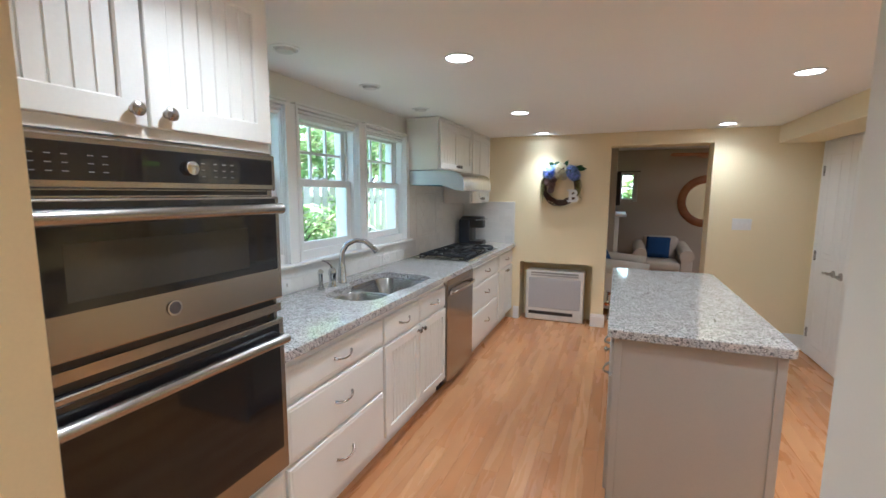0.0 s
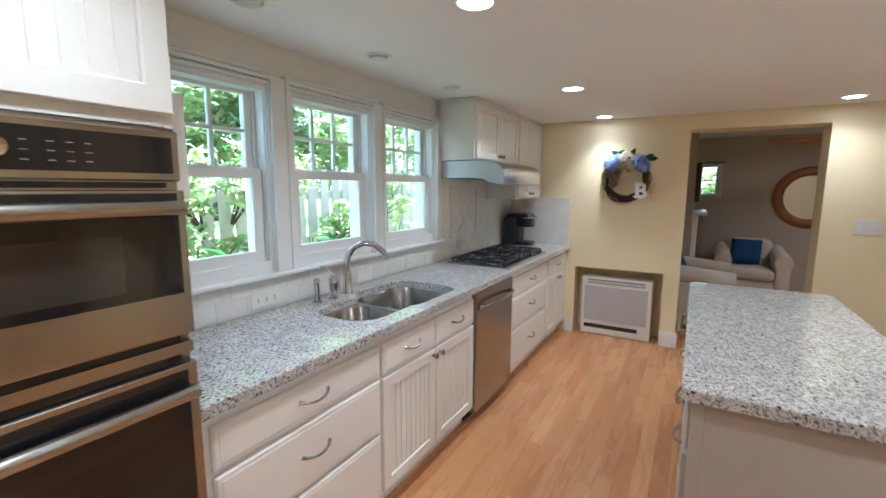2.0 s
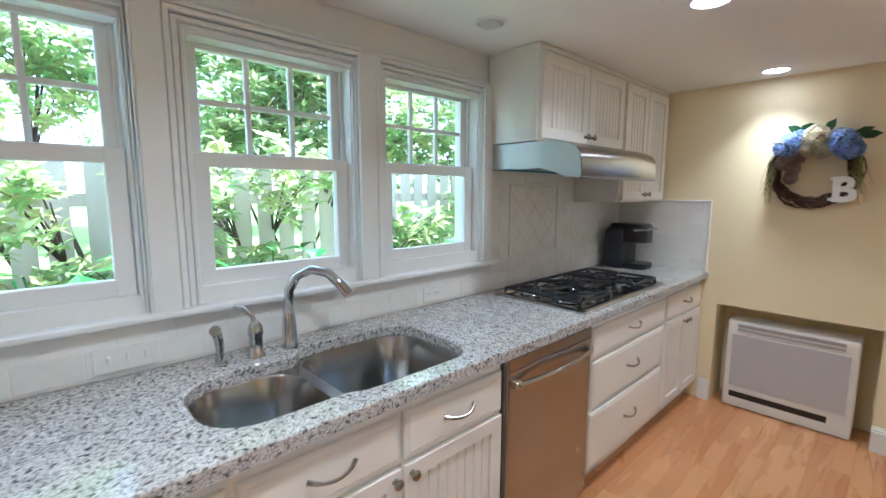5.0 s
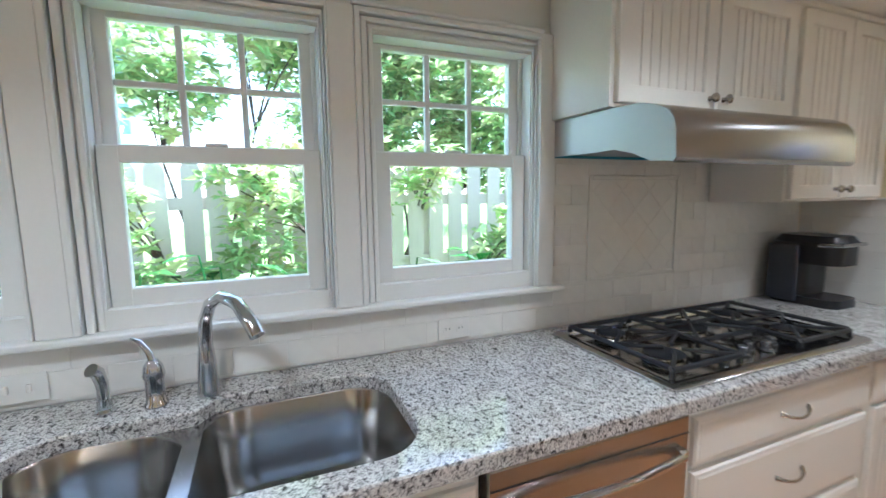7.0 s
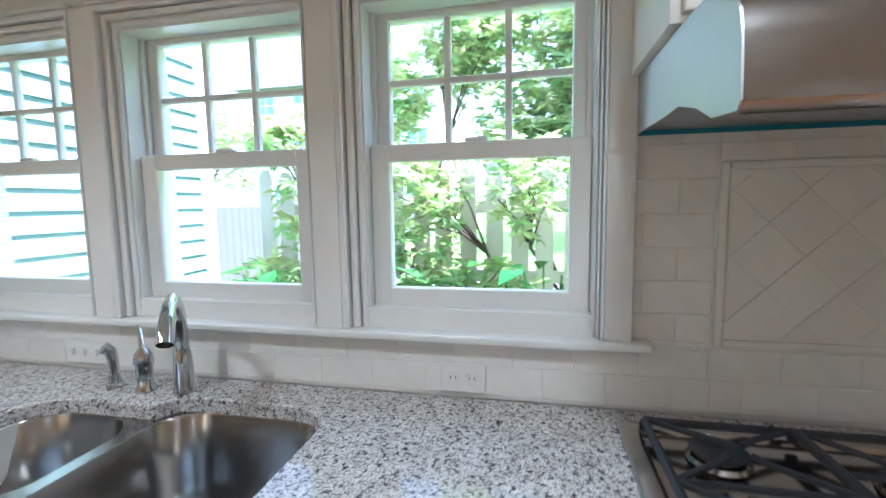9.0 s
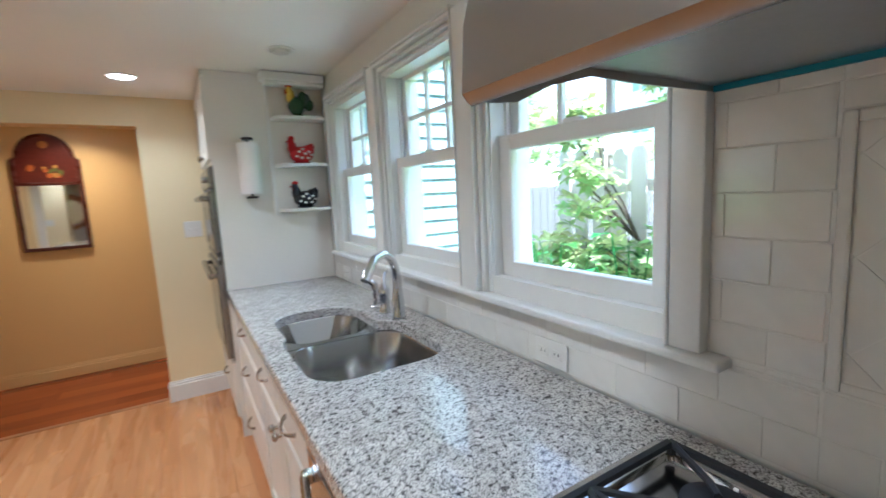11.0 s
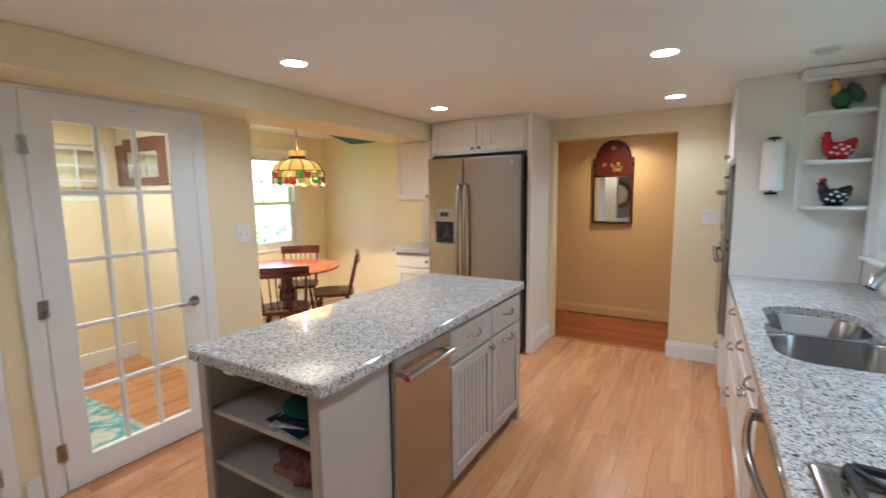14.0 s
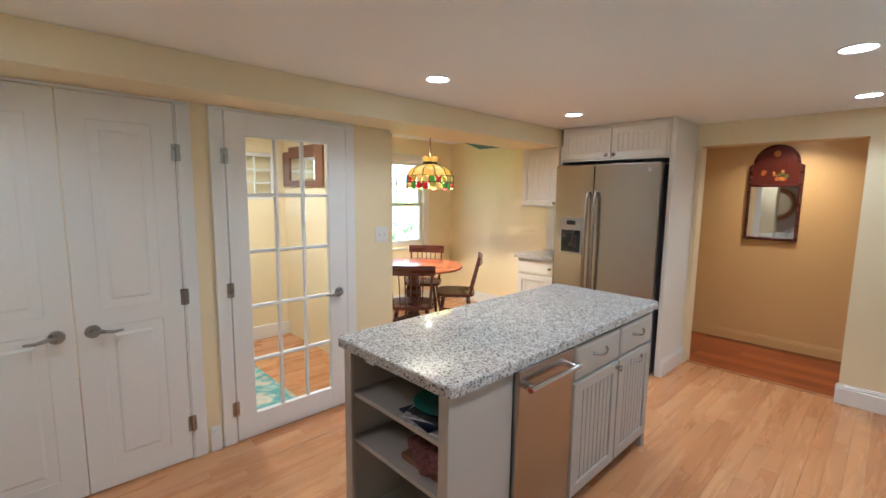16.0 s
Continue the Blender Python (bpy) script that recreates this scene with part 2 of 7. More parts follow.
SIDING = shader("pale_green_clapboard", (0.25, 0.35, 0.37), 0.6, var=0.05, scale=4, fine=80, bump=0.08, random_var=0.04)
GRASS = shader("lawn", (0.15, 0.25, 0.05), 0.9, var=0.35, scale=3, fine=60, bump=0.5)
ROADM = shader("asphalt", (0.22, 0.22, 0.23), 0.9, var=0.1, scale=3, fine=120, bump=0.2)
BARK = shader("brown_bark", (0.06, 0.042, 0.03), 0.85, var=0.3, scale=10, fine=80, bump=0.5)
LEAF = leaf_shader("rhododendron_leaves", (0.29, 0.41, 0.16))
LEAFY = leaf_shader("young_yellow_leaves", (0.52, 0.56, 0.26))
HOSTA = leaf_shader("broad_leaves", (0.06, 0.19, 0.045))
FARLEAF = leaf_shader("far_foliage", (0.20, 0.32, 0.09))


def plain(name, color, rough=0.5, **k):
    return shader(name, color, rough, **k)


# ---- geometry helpers ----
ORG = {}


def thing(name, label, category, group="", at=(0, 0, 0), kind=""):
    ob = new(name)
    ob.location = at
    ob.empty_display_size = 0.05
    ORG[ob] = Vector(at)
    return tagged(ob, label, category, group, kind)


def part(name, bm, material, parent=None, label="", smooth=False):
    """Links a bmesh, made in world places, as one mesh object under its parent."""
    org = ORG.get(parent, Vector((0, 0, 0)))
    bmesh.ops.recalc_face_normals(bm, faces=bm.faces)
    if org.length:
        bmesh.ops.translate(bm, verts=bm.verts, vec=-org)
    if smooth:
        for f in bm.faces:
            f.smooth = True
    me = bpy.data.meshes.new(name)
    bm.to_mesh(me)
    bm.free()
    for mt in material if isinstance(material, (list, tuple)) else (material,):
        me.materials.append(mt)
    if smooth:
        me.set_sharp_from_angle(angle=radians(38))
    ob = new(name, me)
    ob.parent = parent
    ORG[ob] = org
    if label:
        ob["label"] = label
    return ob


def solid(name, bm, material, label, category, kind="", group="", smooth=False):
    ob = part(name, bm, material, None, "", smooth)
    return tagged(ob, label, category, group, kind)


def box(bm, x0, x1, y0, y1, z0, z1, bevel=0.0, seg=1):
    r = bmesh.ops.create_cube(bm, size=1)
    vs = r["verts"]
    for v in vs:
        v.co = Vector(((x0 + x1) / 2 + v.co.x * (x1 - x0), (y0 + y1) / 2 + v.co.y * (y1 - y0), (z0 + z1) / 2 + v.co.z * (z1 - z0)))
    if bevel:
        es = list({e for v in vs for e in v.link_edges})
        bmesh.ops.bevel(bm, geom=es, offset=bevel, segments=seg, affect="EDGES", profile=0.5)
    return bm


def B(*a, **k):
    return box(bmesh.new(), *a, **k)


def cyl(bm, p0, p1, r0, r1=None, seg=16):
    p0, p1 = Vector(p0), Vector(p1)
    r1 = r0 if r1 is None else r1
    d = p1 - p0
    m = Matrix.Translation((p0 + p1) / 2) @ d.to_track_quat("Z", "Y").to_matrix().to_4x4()
    bmesh.ops.create_cone(bm, cap_ends=True, segments=seg, radius1=r0, radius2=r1, depth=d.length, matrix=m)
    return bm


def tube(bm, pts, r, seg=10, radii=None):
    """A round bar along points, closed at both ends."""
    pts = [Vector(p) for p in pts]
    rings = []
    side = None
    for i, p in enumerate(pts):
        d = (pts[min(i + 1, len(pts) - 1)] - pts[max(i - 1, 0)]).normalized()
        if side is None:
            side = d.orthogonal().normalized()
        side = (side - d * side.dot(d)).normalized()
        up = d.cross(side)
        rr = radii[i] if radii else r
        rings.append([bm.verts.new(p + (side * math.cos(a) + up * math.sin(a)) * rr) for a in (2 * math.pi * k / seg for k in range(seg))])
    for a, b in zip(rings, rings[1:]):
        for k in range(seg):
            bm.faces.new((a[k], a[(k + 1) % seg], b[(k + 1) % seg], b[k]))
    bm.faces.new(rings[0])
    bm.faces.new(rings[-1])
    return bm


def lathe(bm, profile, at=(0, 0, 0), seg=20, m=None):
    """Turns (radius, height) round the upright axis at a place; m turns it further."""
    rings = []
    at = Vector(at)
    for r, z in profile:
        ring = []
        for k in range(seg):
            a = 2 * math.pi * k / seg
            p = Vector((max(r, 0.0004) * math.cos(a), max(r, 0.0004) * math.sin(a), z))
            ring.append(bm.verts.new(at + (m @ p if m else p)))
        rings.append(ring)
    for a, b in zip(rings, rings[1:]):
        for k in range(seg):
            bm.faces.new((a[k], a[(k + 1) % seg], b[(k + 1) % seg], b[k]))
    bm.faces.new(rings[0])
    bm.faces.new(rings[-1])
    return bm


def prism(bm, pts, axis, a0, a1):
    """A flat outline, given in the two other axes in order, drawn out along an axis."""
    def put(u, v, w):
        return {"x": (w, u, v), "y": (u, w, v), "z": (u, v, w)}[axis]
    lo = [bm.verts.new(put(u, v, a0)) for u, v in pts]
    hi = [bm.verts.new(put(u, v, a1)) for u, v in pts]
    n = len(pts)
    for i in range(n):
        bm.faces.new((lo[i], lo[(i + 1) % n], hi[(i + 1) % n], hi[i]))
    bm.faces.new(lo)
    bm.faces.new(hi)
    return bm


def rounded(x0, x1, y0, y1, r, seg=5):
    """The outline of a rectangle with round corners."""
    out = []
    for cx, cy, a0 in ((x1 - r, y1 - r, 0), (x0 + r, y1 - r, 90), (x0 + r, y0 + r, 180), (x1 - r, y0 + r, 270)):
        for k in range(seg + 1):
            a = radians(a0 + 90 * k / seg)
            out.append((cx + r * math.cos(a), cy + r * math.sin(a)))
    return out


def pierced(axis, lo, hi, u0, u1, z0, z1, holes):
    """A wall slab across an axis, from lo to hi, with oblong holes (u0, u1, z0, z1)."""
    bm = bmesh.new()
    us = sorted({u0, u1, *(h[0] for h in holes), *(h[1] for h in holes)})
    zs = sorted({z0, z1, *(h[2] for h in holes), *(h[3] for h in holes)})
    for a, b in zip(us, us[1:]):
        for c, d in zip(zs, zs[1:]):
            u, z = (a + b) / 2, (c + d) / 2
            if any(h[0] < u < h[1] and h[2] < z < h[3] for h in holes):
                continue
            if axis == "x":
                box(bm, lo, hi, a, b, c, d)
            else:
                box(bm, a, b, lo, hi, c, d)
    bmesh.ops.remove_doubles(bm, verts=bm.verts, dist=0.0005)
    seen = {}
    for f in list(bm.faces):
        c = f.calc_center_median()
        seen.setdefault((round(c.x, 3), round(c.y, 3), round(c.z, 3)), []).append(f)
    dead = [f for fs in seen.values() if len(fs) > 1 for f in fs]
    bmesh.ops.delete(bm, geom=dead, context="FACES")
    return bm

# ---- structure: kitchen ----
CZ = 2.155          # ceiling
FAR, NEAR = 5.64, 0.85
EAST = 3.52
WIN = ((1.903, 2.476), (2.650, 3.223), (3.397, 3.972))

solid("wall_west", pierced("x", -0.16, 0, -0.5, FAR + 0.3, 0, CZ, [(a - 0.018, b + 0.018, 1.09, 1.946) for a, b in WIN]),
      OFFWHITE, "off-white painted kitchen wall with three sash windows", "wall", "structure")
solid("wall_north", pierced("y", FAR, FAR + 0.29, 0, EAST + 0.12, 0, CZ, [(0.725, 1.545, 0, 0.70), (1.68, 2.64, 0, 2.018)]),
      CREAM, "pale yellow wall with a heater niche and an opening", "wall", "structure")
solid("niche_back", B(0.70, 1.57, FAR + 0.26, FAR + 0.285, 0, 0.72), CREAM, "yellow back of the heater niche", "wall", "structure")
solid("wall_south", pierced("y", NEAR - 0.14, NEAR, 0, 3.64, 0, CZ, [(1.035, 2.09, 0, 1.965)]),
      CREAM, "pale yellow wall with the opening to the hall", "wall", "structure")
solid("wall_east", pierced("x", EAST, EAST + 0.12, 3.163, FAR, 0, CZ, [(3.55, 4.34, 0, 1.975), (4.565, 5.515, 0, 1.975)]),
      CREAM, "pale yellow wall with a glazed door and closet doors", "wall", "structure")
solid("ceiling", B(-0.16, EAST + 0.12, -0.5, FAR + 0.29, CZ, CZ + 0.1), CEIL, "smooth white kitchen ceiling with recessed lamps", "ceiling", "structure")
solid("soffit", B(3.17, EAST + 0.12, NEAR, FAR, 1.99, CZ - 0.002), CREAM, "boxed yellow beam along the ceiling", "beam", "structure")

# hall behind the camera's start
solid("wall_hall", B(-0.2, 5.6, -0.42, -0.30, 0, CZ), HALLWALL, "golden hall wall with a mirror hanging on it", "wall", "structure")
solid("wall_hall_end", B(3.2, 3.3, -0.3, NEAR - 0.14, 0, CZ), HALLWALL, "plain golden end wall of the hall", "wall", "structure")
solid("wall_hall_west", B(0.0, 0.06, -0.3, NEAR - 0.14, 0, CZ), HALLWALL, "plain golden hall side wall", "wall", "structure")
solid("opening_lining", B(1.035, 2.09, NEAR - 0.14, NEAR - 0.001, 1.961, 1.969), HALLWALL, "thin lining over the hall opening", "trim", "structure")

# living room beyond the far opening
LY = 9.2
solid("wall_living_back", pierced("y", LY, LY + 0.12, 1.0, 6.2, 0, 2.9, [(1.80, 2.03, 1.40, 1.86)]), TANWALL, "tan living room wall with a round mirror", "wall", "structure")
solid("wall_living_west", B(1.08, 1.20, FAR + 0.29, LY, 0, 2.9), TANWALL, "tan living room wall beside the mantel", "wall", "structure")
solid("wall_living_east", B(5.6, 5.72, FAR + 0.29, LY, 0, 2.9), TANWALL, "plain tan living room wall", "wall", "structure")
lc = bmesh.new()
prism(lc, [(FAR + 0.29, 2.2), (LY, 2.28), (LY, 2.38), (FAR + 0.29, 2.3)], "x", 1.06, 5.7)
solid("ceiling_living", lc, CEIL, "white living room ceiling, slightly sloped", "ceiling", "structure")

solid("chimney_breast", B(1.20, 1.74, 7.40, 8.62, 0, 2.24), TANWALL, "tan chimney breast with the mantel", "wall", "structure")

# dining corner
DX, DY, DC = 5.5, 0.54, 2.26
solid("wall_dining_window", pierced("x", DX, DX + 0.12, 0.3, 3.6, 0, 2.4, [(1.10, 1.95, 0.83, 1.95)]), CREAM, "yellow dining wall with a sash window", "wall", "structure")
solid("wall_dining_side", B(3.64, DX, DY - 0.1, DY, 0, 2.4), CREAM, "plain yellow dining corner wall", "wall", "structure")
solid("wall_dining_return", B(3.52, 3.64, DY - 0.1, NEAR - 0.14, 0, 2.4), CREAM, "short yellow return wall", "wall", "structure")
# unseen slab; its overhangs are sized to block sun at the windows
solid("roof", B(-0.42, 6.0, -0.7, 10.1, 2.42, 2.6), plain("sun_block_dark", (0.12, 0.12, 0.12), 0.9), "unseen low roof slab, added to keep sun out of the rooms", "roof", "structure")
solid("wall_dining_divide", B(EAST + 0.12, DX, 3.05, 3.163, 0, 2.4), CREAM, "yellow wall between dining corner and entry", "wall", "structure")
solid("ceiling_dining", B(EAST + 0.12, DX + 0.1, 0.4, 3.2, DC, DC + 0.1), CEIL, "white dining corner ceiling", "ceiling", "structure")
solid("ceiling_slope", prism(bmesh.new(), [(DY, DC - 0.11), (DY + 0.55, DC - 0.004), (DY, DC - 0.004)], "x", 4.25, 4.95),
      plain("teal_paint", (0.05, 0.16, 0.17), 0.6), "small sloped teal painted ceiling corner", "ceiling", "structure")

# entry behind the glazed door
solid("wall_entry_back", pierced("x", 5.35, 5.47, 3.163, FAR, 0, 2.4, [(3.25, 3.65, 1.45, 1.92)]), CREAM, "yellow entry wall with a small window", "wall", "structure")
solid("ceiling_entry", B(EAST + 0.12, 5.5, 3.163, FAR, 2.16, 2.26), CEIL, "white entry ceiling", "ceiling", "structure")
solid("wall_entry_end", B(EAST + 0.12, 5.5, FAR, FAR + 0.1, 0, 2.3), CREAM, "plain yellow entry end wall", "wall", "structure")
solid("wall_closet", B(EAST + 0.13, 4.3, 4.40, 4.45, 0, 2.2), CREAM, "yellow wall beside the closet", "wall", "structure")
solid("entry_baseboard", B(5.325, 5.35, 3.163, 4.4, 0, 0.14, bevel=0.004), TRIM, "white entry baseboard", "baseboard", "structure")


# ---- trim ----
def skirting(name, x0, x1, y0, y1, h, material=TRIM, label="white painted tall baseboard"):
    """A baseboard with a moulded top, along its longer side."""
    bm = B(x0, x1, y0, y1, 0, h - 0.03, bevel=0.002)
    w = min(x1 - x0, y1 - y0)
    if x1 - x0 < y1 - y0:
        box(bm, x0 + w * 0.2, x1 - w * 0.2, y0 + 0.001, y1 - 0.001, h - 0.031, h - 0.012, bevel=0.003)
        box(bm, x0 + w * 0.35, x1 - w * 0.35, y0 + 0.002, y1 - 0.002, h - 0.013, h, bevel=0.002)
    else:
        box(bm, x0 + 0.001, x1 - 0.001, y0 + w * 0.2, y1 - w * 0.2, h - 0.031, h - 0.012, bevel=0.003)
        box(bm, x0 + 0.002, x1 - 0.002, y0 + w * 0.35, y1 - w * 0.35, h - 0.013, h, bevel=0.002)
    return solid(name, bm, material, label, "baseboard", "structure")


skirting("baseboard", 0.655, 1.05, NEAR - 0.02, NEAR + 0.018, 0.15)
skirting("baseboard", 2.105, 2.128, NEAR - 0.02, 1.385, 0.15)
skirting("baseboard", 0.655, 0.725, FAR - 0.02, FAR, 0.15)
skirting("baseboard", 1.545, 1.70, FAR - 0.02, FAR, 0.15)
skirting("baseboard", 2.64, EAST, FAR - 0.02, FAR, 0.15)
skirting("baseboard", EAST - 0.02, EAST, 3.163, 3.47, 0.15)
skirting("baseboard", EAST - 0.018, EAST, 4.42, 4.48, 0.15)
skirting("baseboard", 3.66, DX, DY, DY + 0.02, 0.15)
skirting("baseboard", DX - 0.02, DX, 0.6, 3.05, 0.15)
skirting("baseboard", 0.2, 3.2, -0.30, -0.28, 0.11, HALLWALL, "golden painted hall baseboard")


# ---- floors ----
def floor_of(name, x0, x1, y0, y1, width, material, label, single, rnd, length=(0.8, 2.0)):
    """A sub-floor with wood strips along y; strips inside the stretch 'single' are parts, the rest is one mesh."""
    base = solid(name, B(x0, x1, y0, y1, -0.12, -0.012), plain("floor_gap", (0.34, 0.17, 0.075), 0.8), label, "floor", "structure")
    rest, cache, x, count = bmesh.new(), {}, x0, 0
    while x < x1 - 0.005:
        w = min(width, x1 - x)
        y = y0 - rnd.random() * 0.6
        while y < y1:
            ln = round(rnd.uniform(*length), 1)
            a, b = max(y, y0), min(y + ln, y1)
            y += ln
            if b - a < 0.03:
                continue
            key = (round(w, 3), round(b - a, 2))
            inside = single and single[0] <= x <= single[1] and single[2] <= (a + b) / 2 <= single[3] and count < 330
            if not inside:
                strip(rest, x, w, a, b)
                continue
            if key not in cache:
                s = bmesh.new()
                strip(s, -key[0] / 2, key[0], -key[1] / 2, key[1] / 2)
                me = bpy.data.meshes.new("plank")
                s.to_mesh(me)
                s.free()
                me.materials.append(material)
                cache[key] = me
            ob = new("plank", cache[key])
            ob.parent = base
            ob.location = (x + w / 2, (a + b) / 2, 0)
            count += 1
        x += width
    if rest.verts:
        part("planks", rest, material, base)["kind"] = "stuff"
    else:
        rest.free()
    return base


def strip(bm, x, w, a, b):
    """One floor strip with eased upper edges."""
    e, g = 0.0002, 0.0002
    rings = []
    for z, i in ((-0.012, g), (-0.001, g), (0.0, g + e)):
        rings.append([bm.verts.new(p) for p in ((x + i, a + i, z), (x + w - i, a + i, z), (x + w - i, b - i, z), (x + i, b - i, z))])
    for r, s in zip(rings, rings[1:]):
        for k in range(4):
            bm.faces.new((r[k], r[(k + 1) % 4], s[(k + 1) % 4], s[k]))
    bm.faces.new(rings[-1])


# ---- windows ----
def slab(bm, axis, lo, hi, u0, u1, z0, z1, bevel=0.0):
    if axis == "x":
        box(bm, lo, hi, u0, u1, z0, z1, bevel=bevel)
    else:
        box(bm, u0, u1, lo, hi, z0, z1, bevel=bevel)


def sash(name, win, x0, x1, y0, y1, z0, z1, stile, bottom, top, grid=None, right=1):
    """A sash with its stiles, rails, glazing bars and panes. right: 1 where the room lies at larger x, -1 otherwise."""
    bm = bmesh.new()
    box(bm, x0, x1, y0, y0 + stile, z0, z1, bevel=0.003)
    box(bm, x0, x1, y1 - stile, y1, z0, z1, bevel=0.003)
    box(bm, x0 + 0.001, x1 - 0.001, y0 + stile - 0.004, y1 - stile + 0.004, z0, z0 + bottom, bevel=0.003)
    box(bm, x0 + 0.001, x1 - 0.001, y0 + stile - 0.004, y1 - stile + 0.004, z1 - top, z1, bevel=0.003)
    s = part(name, bm, TRIM, win)
    a, b, c, d = y0 + stile, y1 - stile, z0 + bottom, z1 - top
    xm = (x0 + x1) / 2
    if grid:
        nx, nz = grid
        for i in range(1, nx):
            u = a + (b - a) * i / nx
            part("muntin", B(xm - 0.011, xm + 0.011, u - 0.009, u + 0.009, c, d, bevel=0.003), TRIM, s)
        for j in range(1, nz):
            u = c + (d - c) * j / nz
            part("muntin", B(xm - 0.010, xm + 0.010, a, b, u - 0.009, u + 0.009, bevel=0.003), TRIM, s)
    else:
        nx = nz = 1
    for i in range(nx):
        for j in range(nz):
            g = part("pane", B(xm - 0.002, xm + 0.002, a + (b - a) * i / nx, a + (b - a) * (i + 1) / nx, c + (d - c) * j / nz, c + (d - c) * (j + 1) / nz), GLASS, s)
            g.visible_shadow = False
    return s


for i, (a, b) in enumerate(WIN):
    w = thing("window_%d" % (i + 1), "white double-hung sash window, six panes over one", "window", at=(0, (a + b) / 2, 1.09), kind="structure")
    bm = bmesh.new()
    box(bm, -0.16, 0.0, a - 0.016, a - 0.002, 1.09, 1.944)
    box(bm, -0.16, 0.0, b + 0.002, b + 0.016, 1.09, 1.944)
    box(bm, -0.16, 0.0, a - 0.016, b + 0.016, 1.938, 1.9445)
    prism(bm, [(-0.17, 1.100), (-0.066, 1.142), (-0.029, 1.142), (-0.029, 1.147), (0.006, 1.147), (0.006, 1.0917), (-0.17, 1.0917)], "y", a - 0.016, b + 0.016)
    part("window_frame", bm, TRIM, w)
    bm = bmesh.new()
    inner = (a - 0.002, b + 0.002, 1.944)
    for outer, xf in (((a - 0.022, b + 0.009, 1.962), 0.012), ((a - 0.045, b + 0.017, 1.982), 0.024), ((a - 0.068, b + 0.026, 2.003), 0.040)):
        box(bm, 0.0005, xf, outer[0], inner[0] - 0.0045, 1.092, outer[2] - 0.001, bevel=0.0045, seg=2)
        box(bm, 0.0005, xf, inner[1] + 0.0025, outer[1], 1.092, outer[2] - 0.001, bevel=0.003, seg=2)
        box(bm, 0.0005, xf - 0.0005, inner[0] - 0.01, inner[1] + 0.006, inner[2] + 0.0035, outer[2] - 0.001, bevel=0.004, seg=2)
        inner = outer
    box(bm, 0.0005, 0.046, a - 0.074, b + 0.032, 2.0032, 2.017, bevel=0.004)
    box(bm, 0.0003, 0.004, a - 0.066, b + 0.024, 1.945, 2.000)
    part("casing", bm, TRIM, w)
    bm = bmesh.new()
    for u in (a - 0.001, b - 0.011):
        box(bm, -0.068, -0.056, u, u + 0.012, 1.585, 1.937)
    part("stop_bead", bm, TRIM, w)
    sash("upper_sash", w, -0.108, -0.074, a + 0.004, b - 0.004, 1.553, 1.940, 0.040, 0.038, 0.020, (3, 2))
    sash("lower_sash", w, -0.066, -0.030, a, b, 1.143, 1.585, 0.052, 0.052, 0.046)
    part("lock", B(-0.060, -0.036, (a + b) / 2 - 0.03, (a + b) / 2 + 0.03, 1.585, 1.597, bevel=0.004), TRIM, w)
for y0, y1 in ((1.80, WIN[0][0] - 0.069), (WIN[0][1] + 0.027, WIN[1][0] - 0.069), (WIN[1][1] + 0.027, WIN[2][0] - 0.069), (WIN[2][1] + 0.027, 4.062)):
    solid("mullion_trim", B(0.0005, 0.0345, y0, y1, 1.092, 2.004, bevel=0.002), TRIM, "flat white trim board between the windows", "trim", "structure")
solid("window_stool", B(0.0, 0.054, 1.80, 4.106, 1.071, 1.0915, bevel=0.006, seg=2), TRIM, "long white sill board under the windows", "window sill", "structure")

# dining window
dw = thing("window_4", "white double-hung dining window with bright daylight", "window", at=(DX, 1.5, 0.83), kind="structure")
bm = bmesh.new()
for u0, u1, z0, z1 in ((1.0, 1.10, 0.80, 1.95), (1.95, 2.05, 0.80, 1.95), (1.0, 2.05, 1.95, 2.05), (0.98, 2.07, 0.77, 0.80)):
    box(bm, DX - 0.025, DX, u0, u1, z0, z1, bevel=0.004)
part("casing", bm, TRIM, dw)
sash("upper_sash", dw, DX + 0.04, DX + 0.075, 1.10, 1.95, 1.36, 1.95, 0.045, 0.04, 0.04, (2, 2))
sash("lower_sash", dw, DX + 0.005, DX + 0.04, 1.10, 1.95, 0.83, 1.40, 0.05, 0.06, 0.04)
# living and entry windows
lw = thing("window_5", "small white living room window", "window", at=(1.91, LY, 1.4), kind="structure")
bm = bmesh.new()
for x0, x1, z0, z1 in ((1.80, 1.825, 1.40, 1.86), (2.005, 2.03, 1.40, 1.86), (1.825, 2.005, 1.40, 1.425), (1.825, 2.005, 1.835, 1.86), (1.825, 2.005, 1.615, 1.64)):
    box(bm, x0, x1, LY + 0.02, LY + 0.06, z0, z1, bevel=0.003)
part("window_frame", bm, TRIM, lw)
part("pane", B(1.825, 2.005, LY + 0.038, LY + 0.042, 1.425, 1.835), GLASS, lw).visible_shadow = False
ew = thing("window_6", "small entry window with white bars", "window", at=(5.4, 3.45, 1.45), kind="structure")
sash("sash", ew, 5.38, 5.42, 3.25, 3.65, 1.45, 1.92, 0.035, 0.04, 0.04, (2, 3))


# ---- doors ----
PEWTER = shader("dark_nickel", (0.38, 0.37, 0.355), 0.28, 1.0, var=0.06, scale=20, fine=120, bump=0.01)


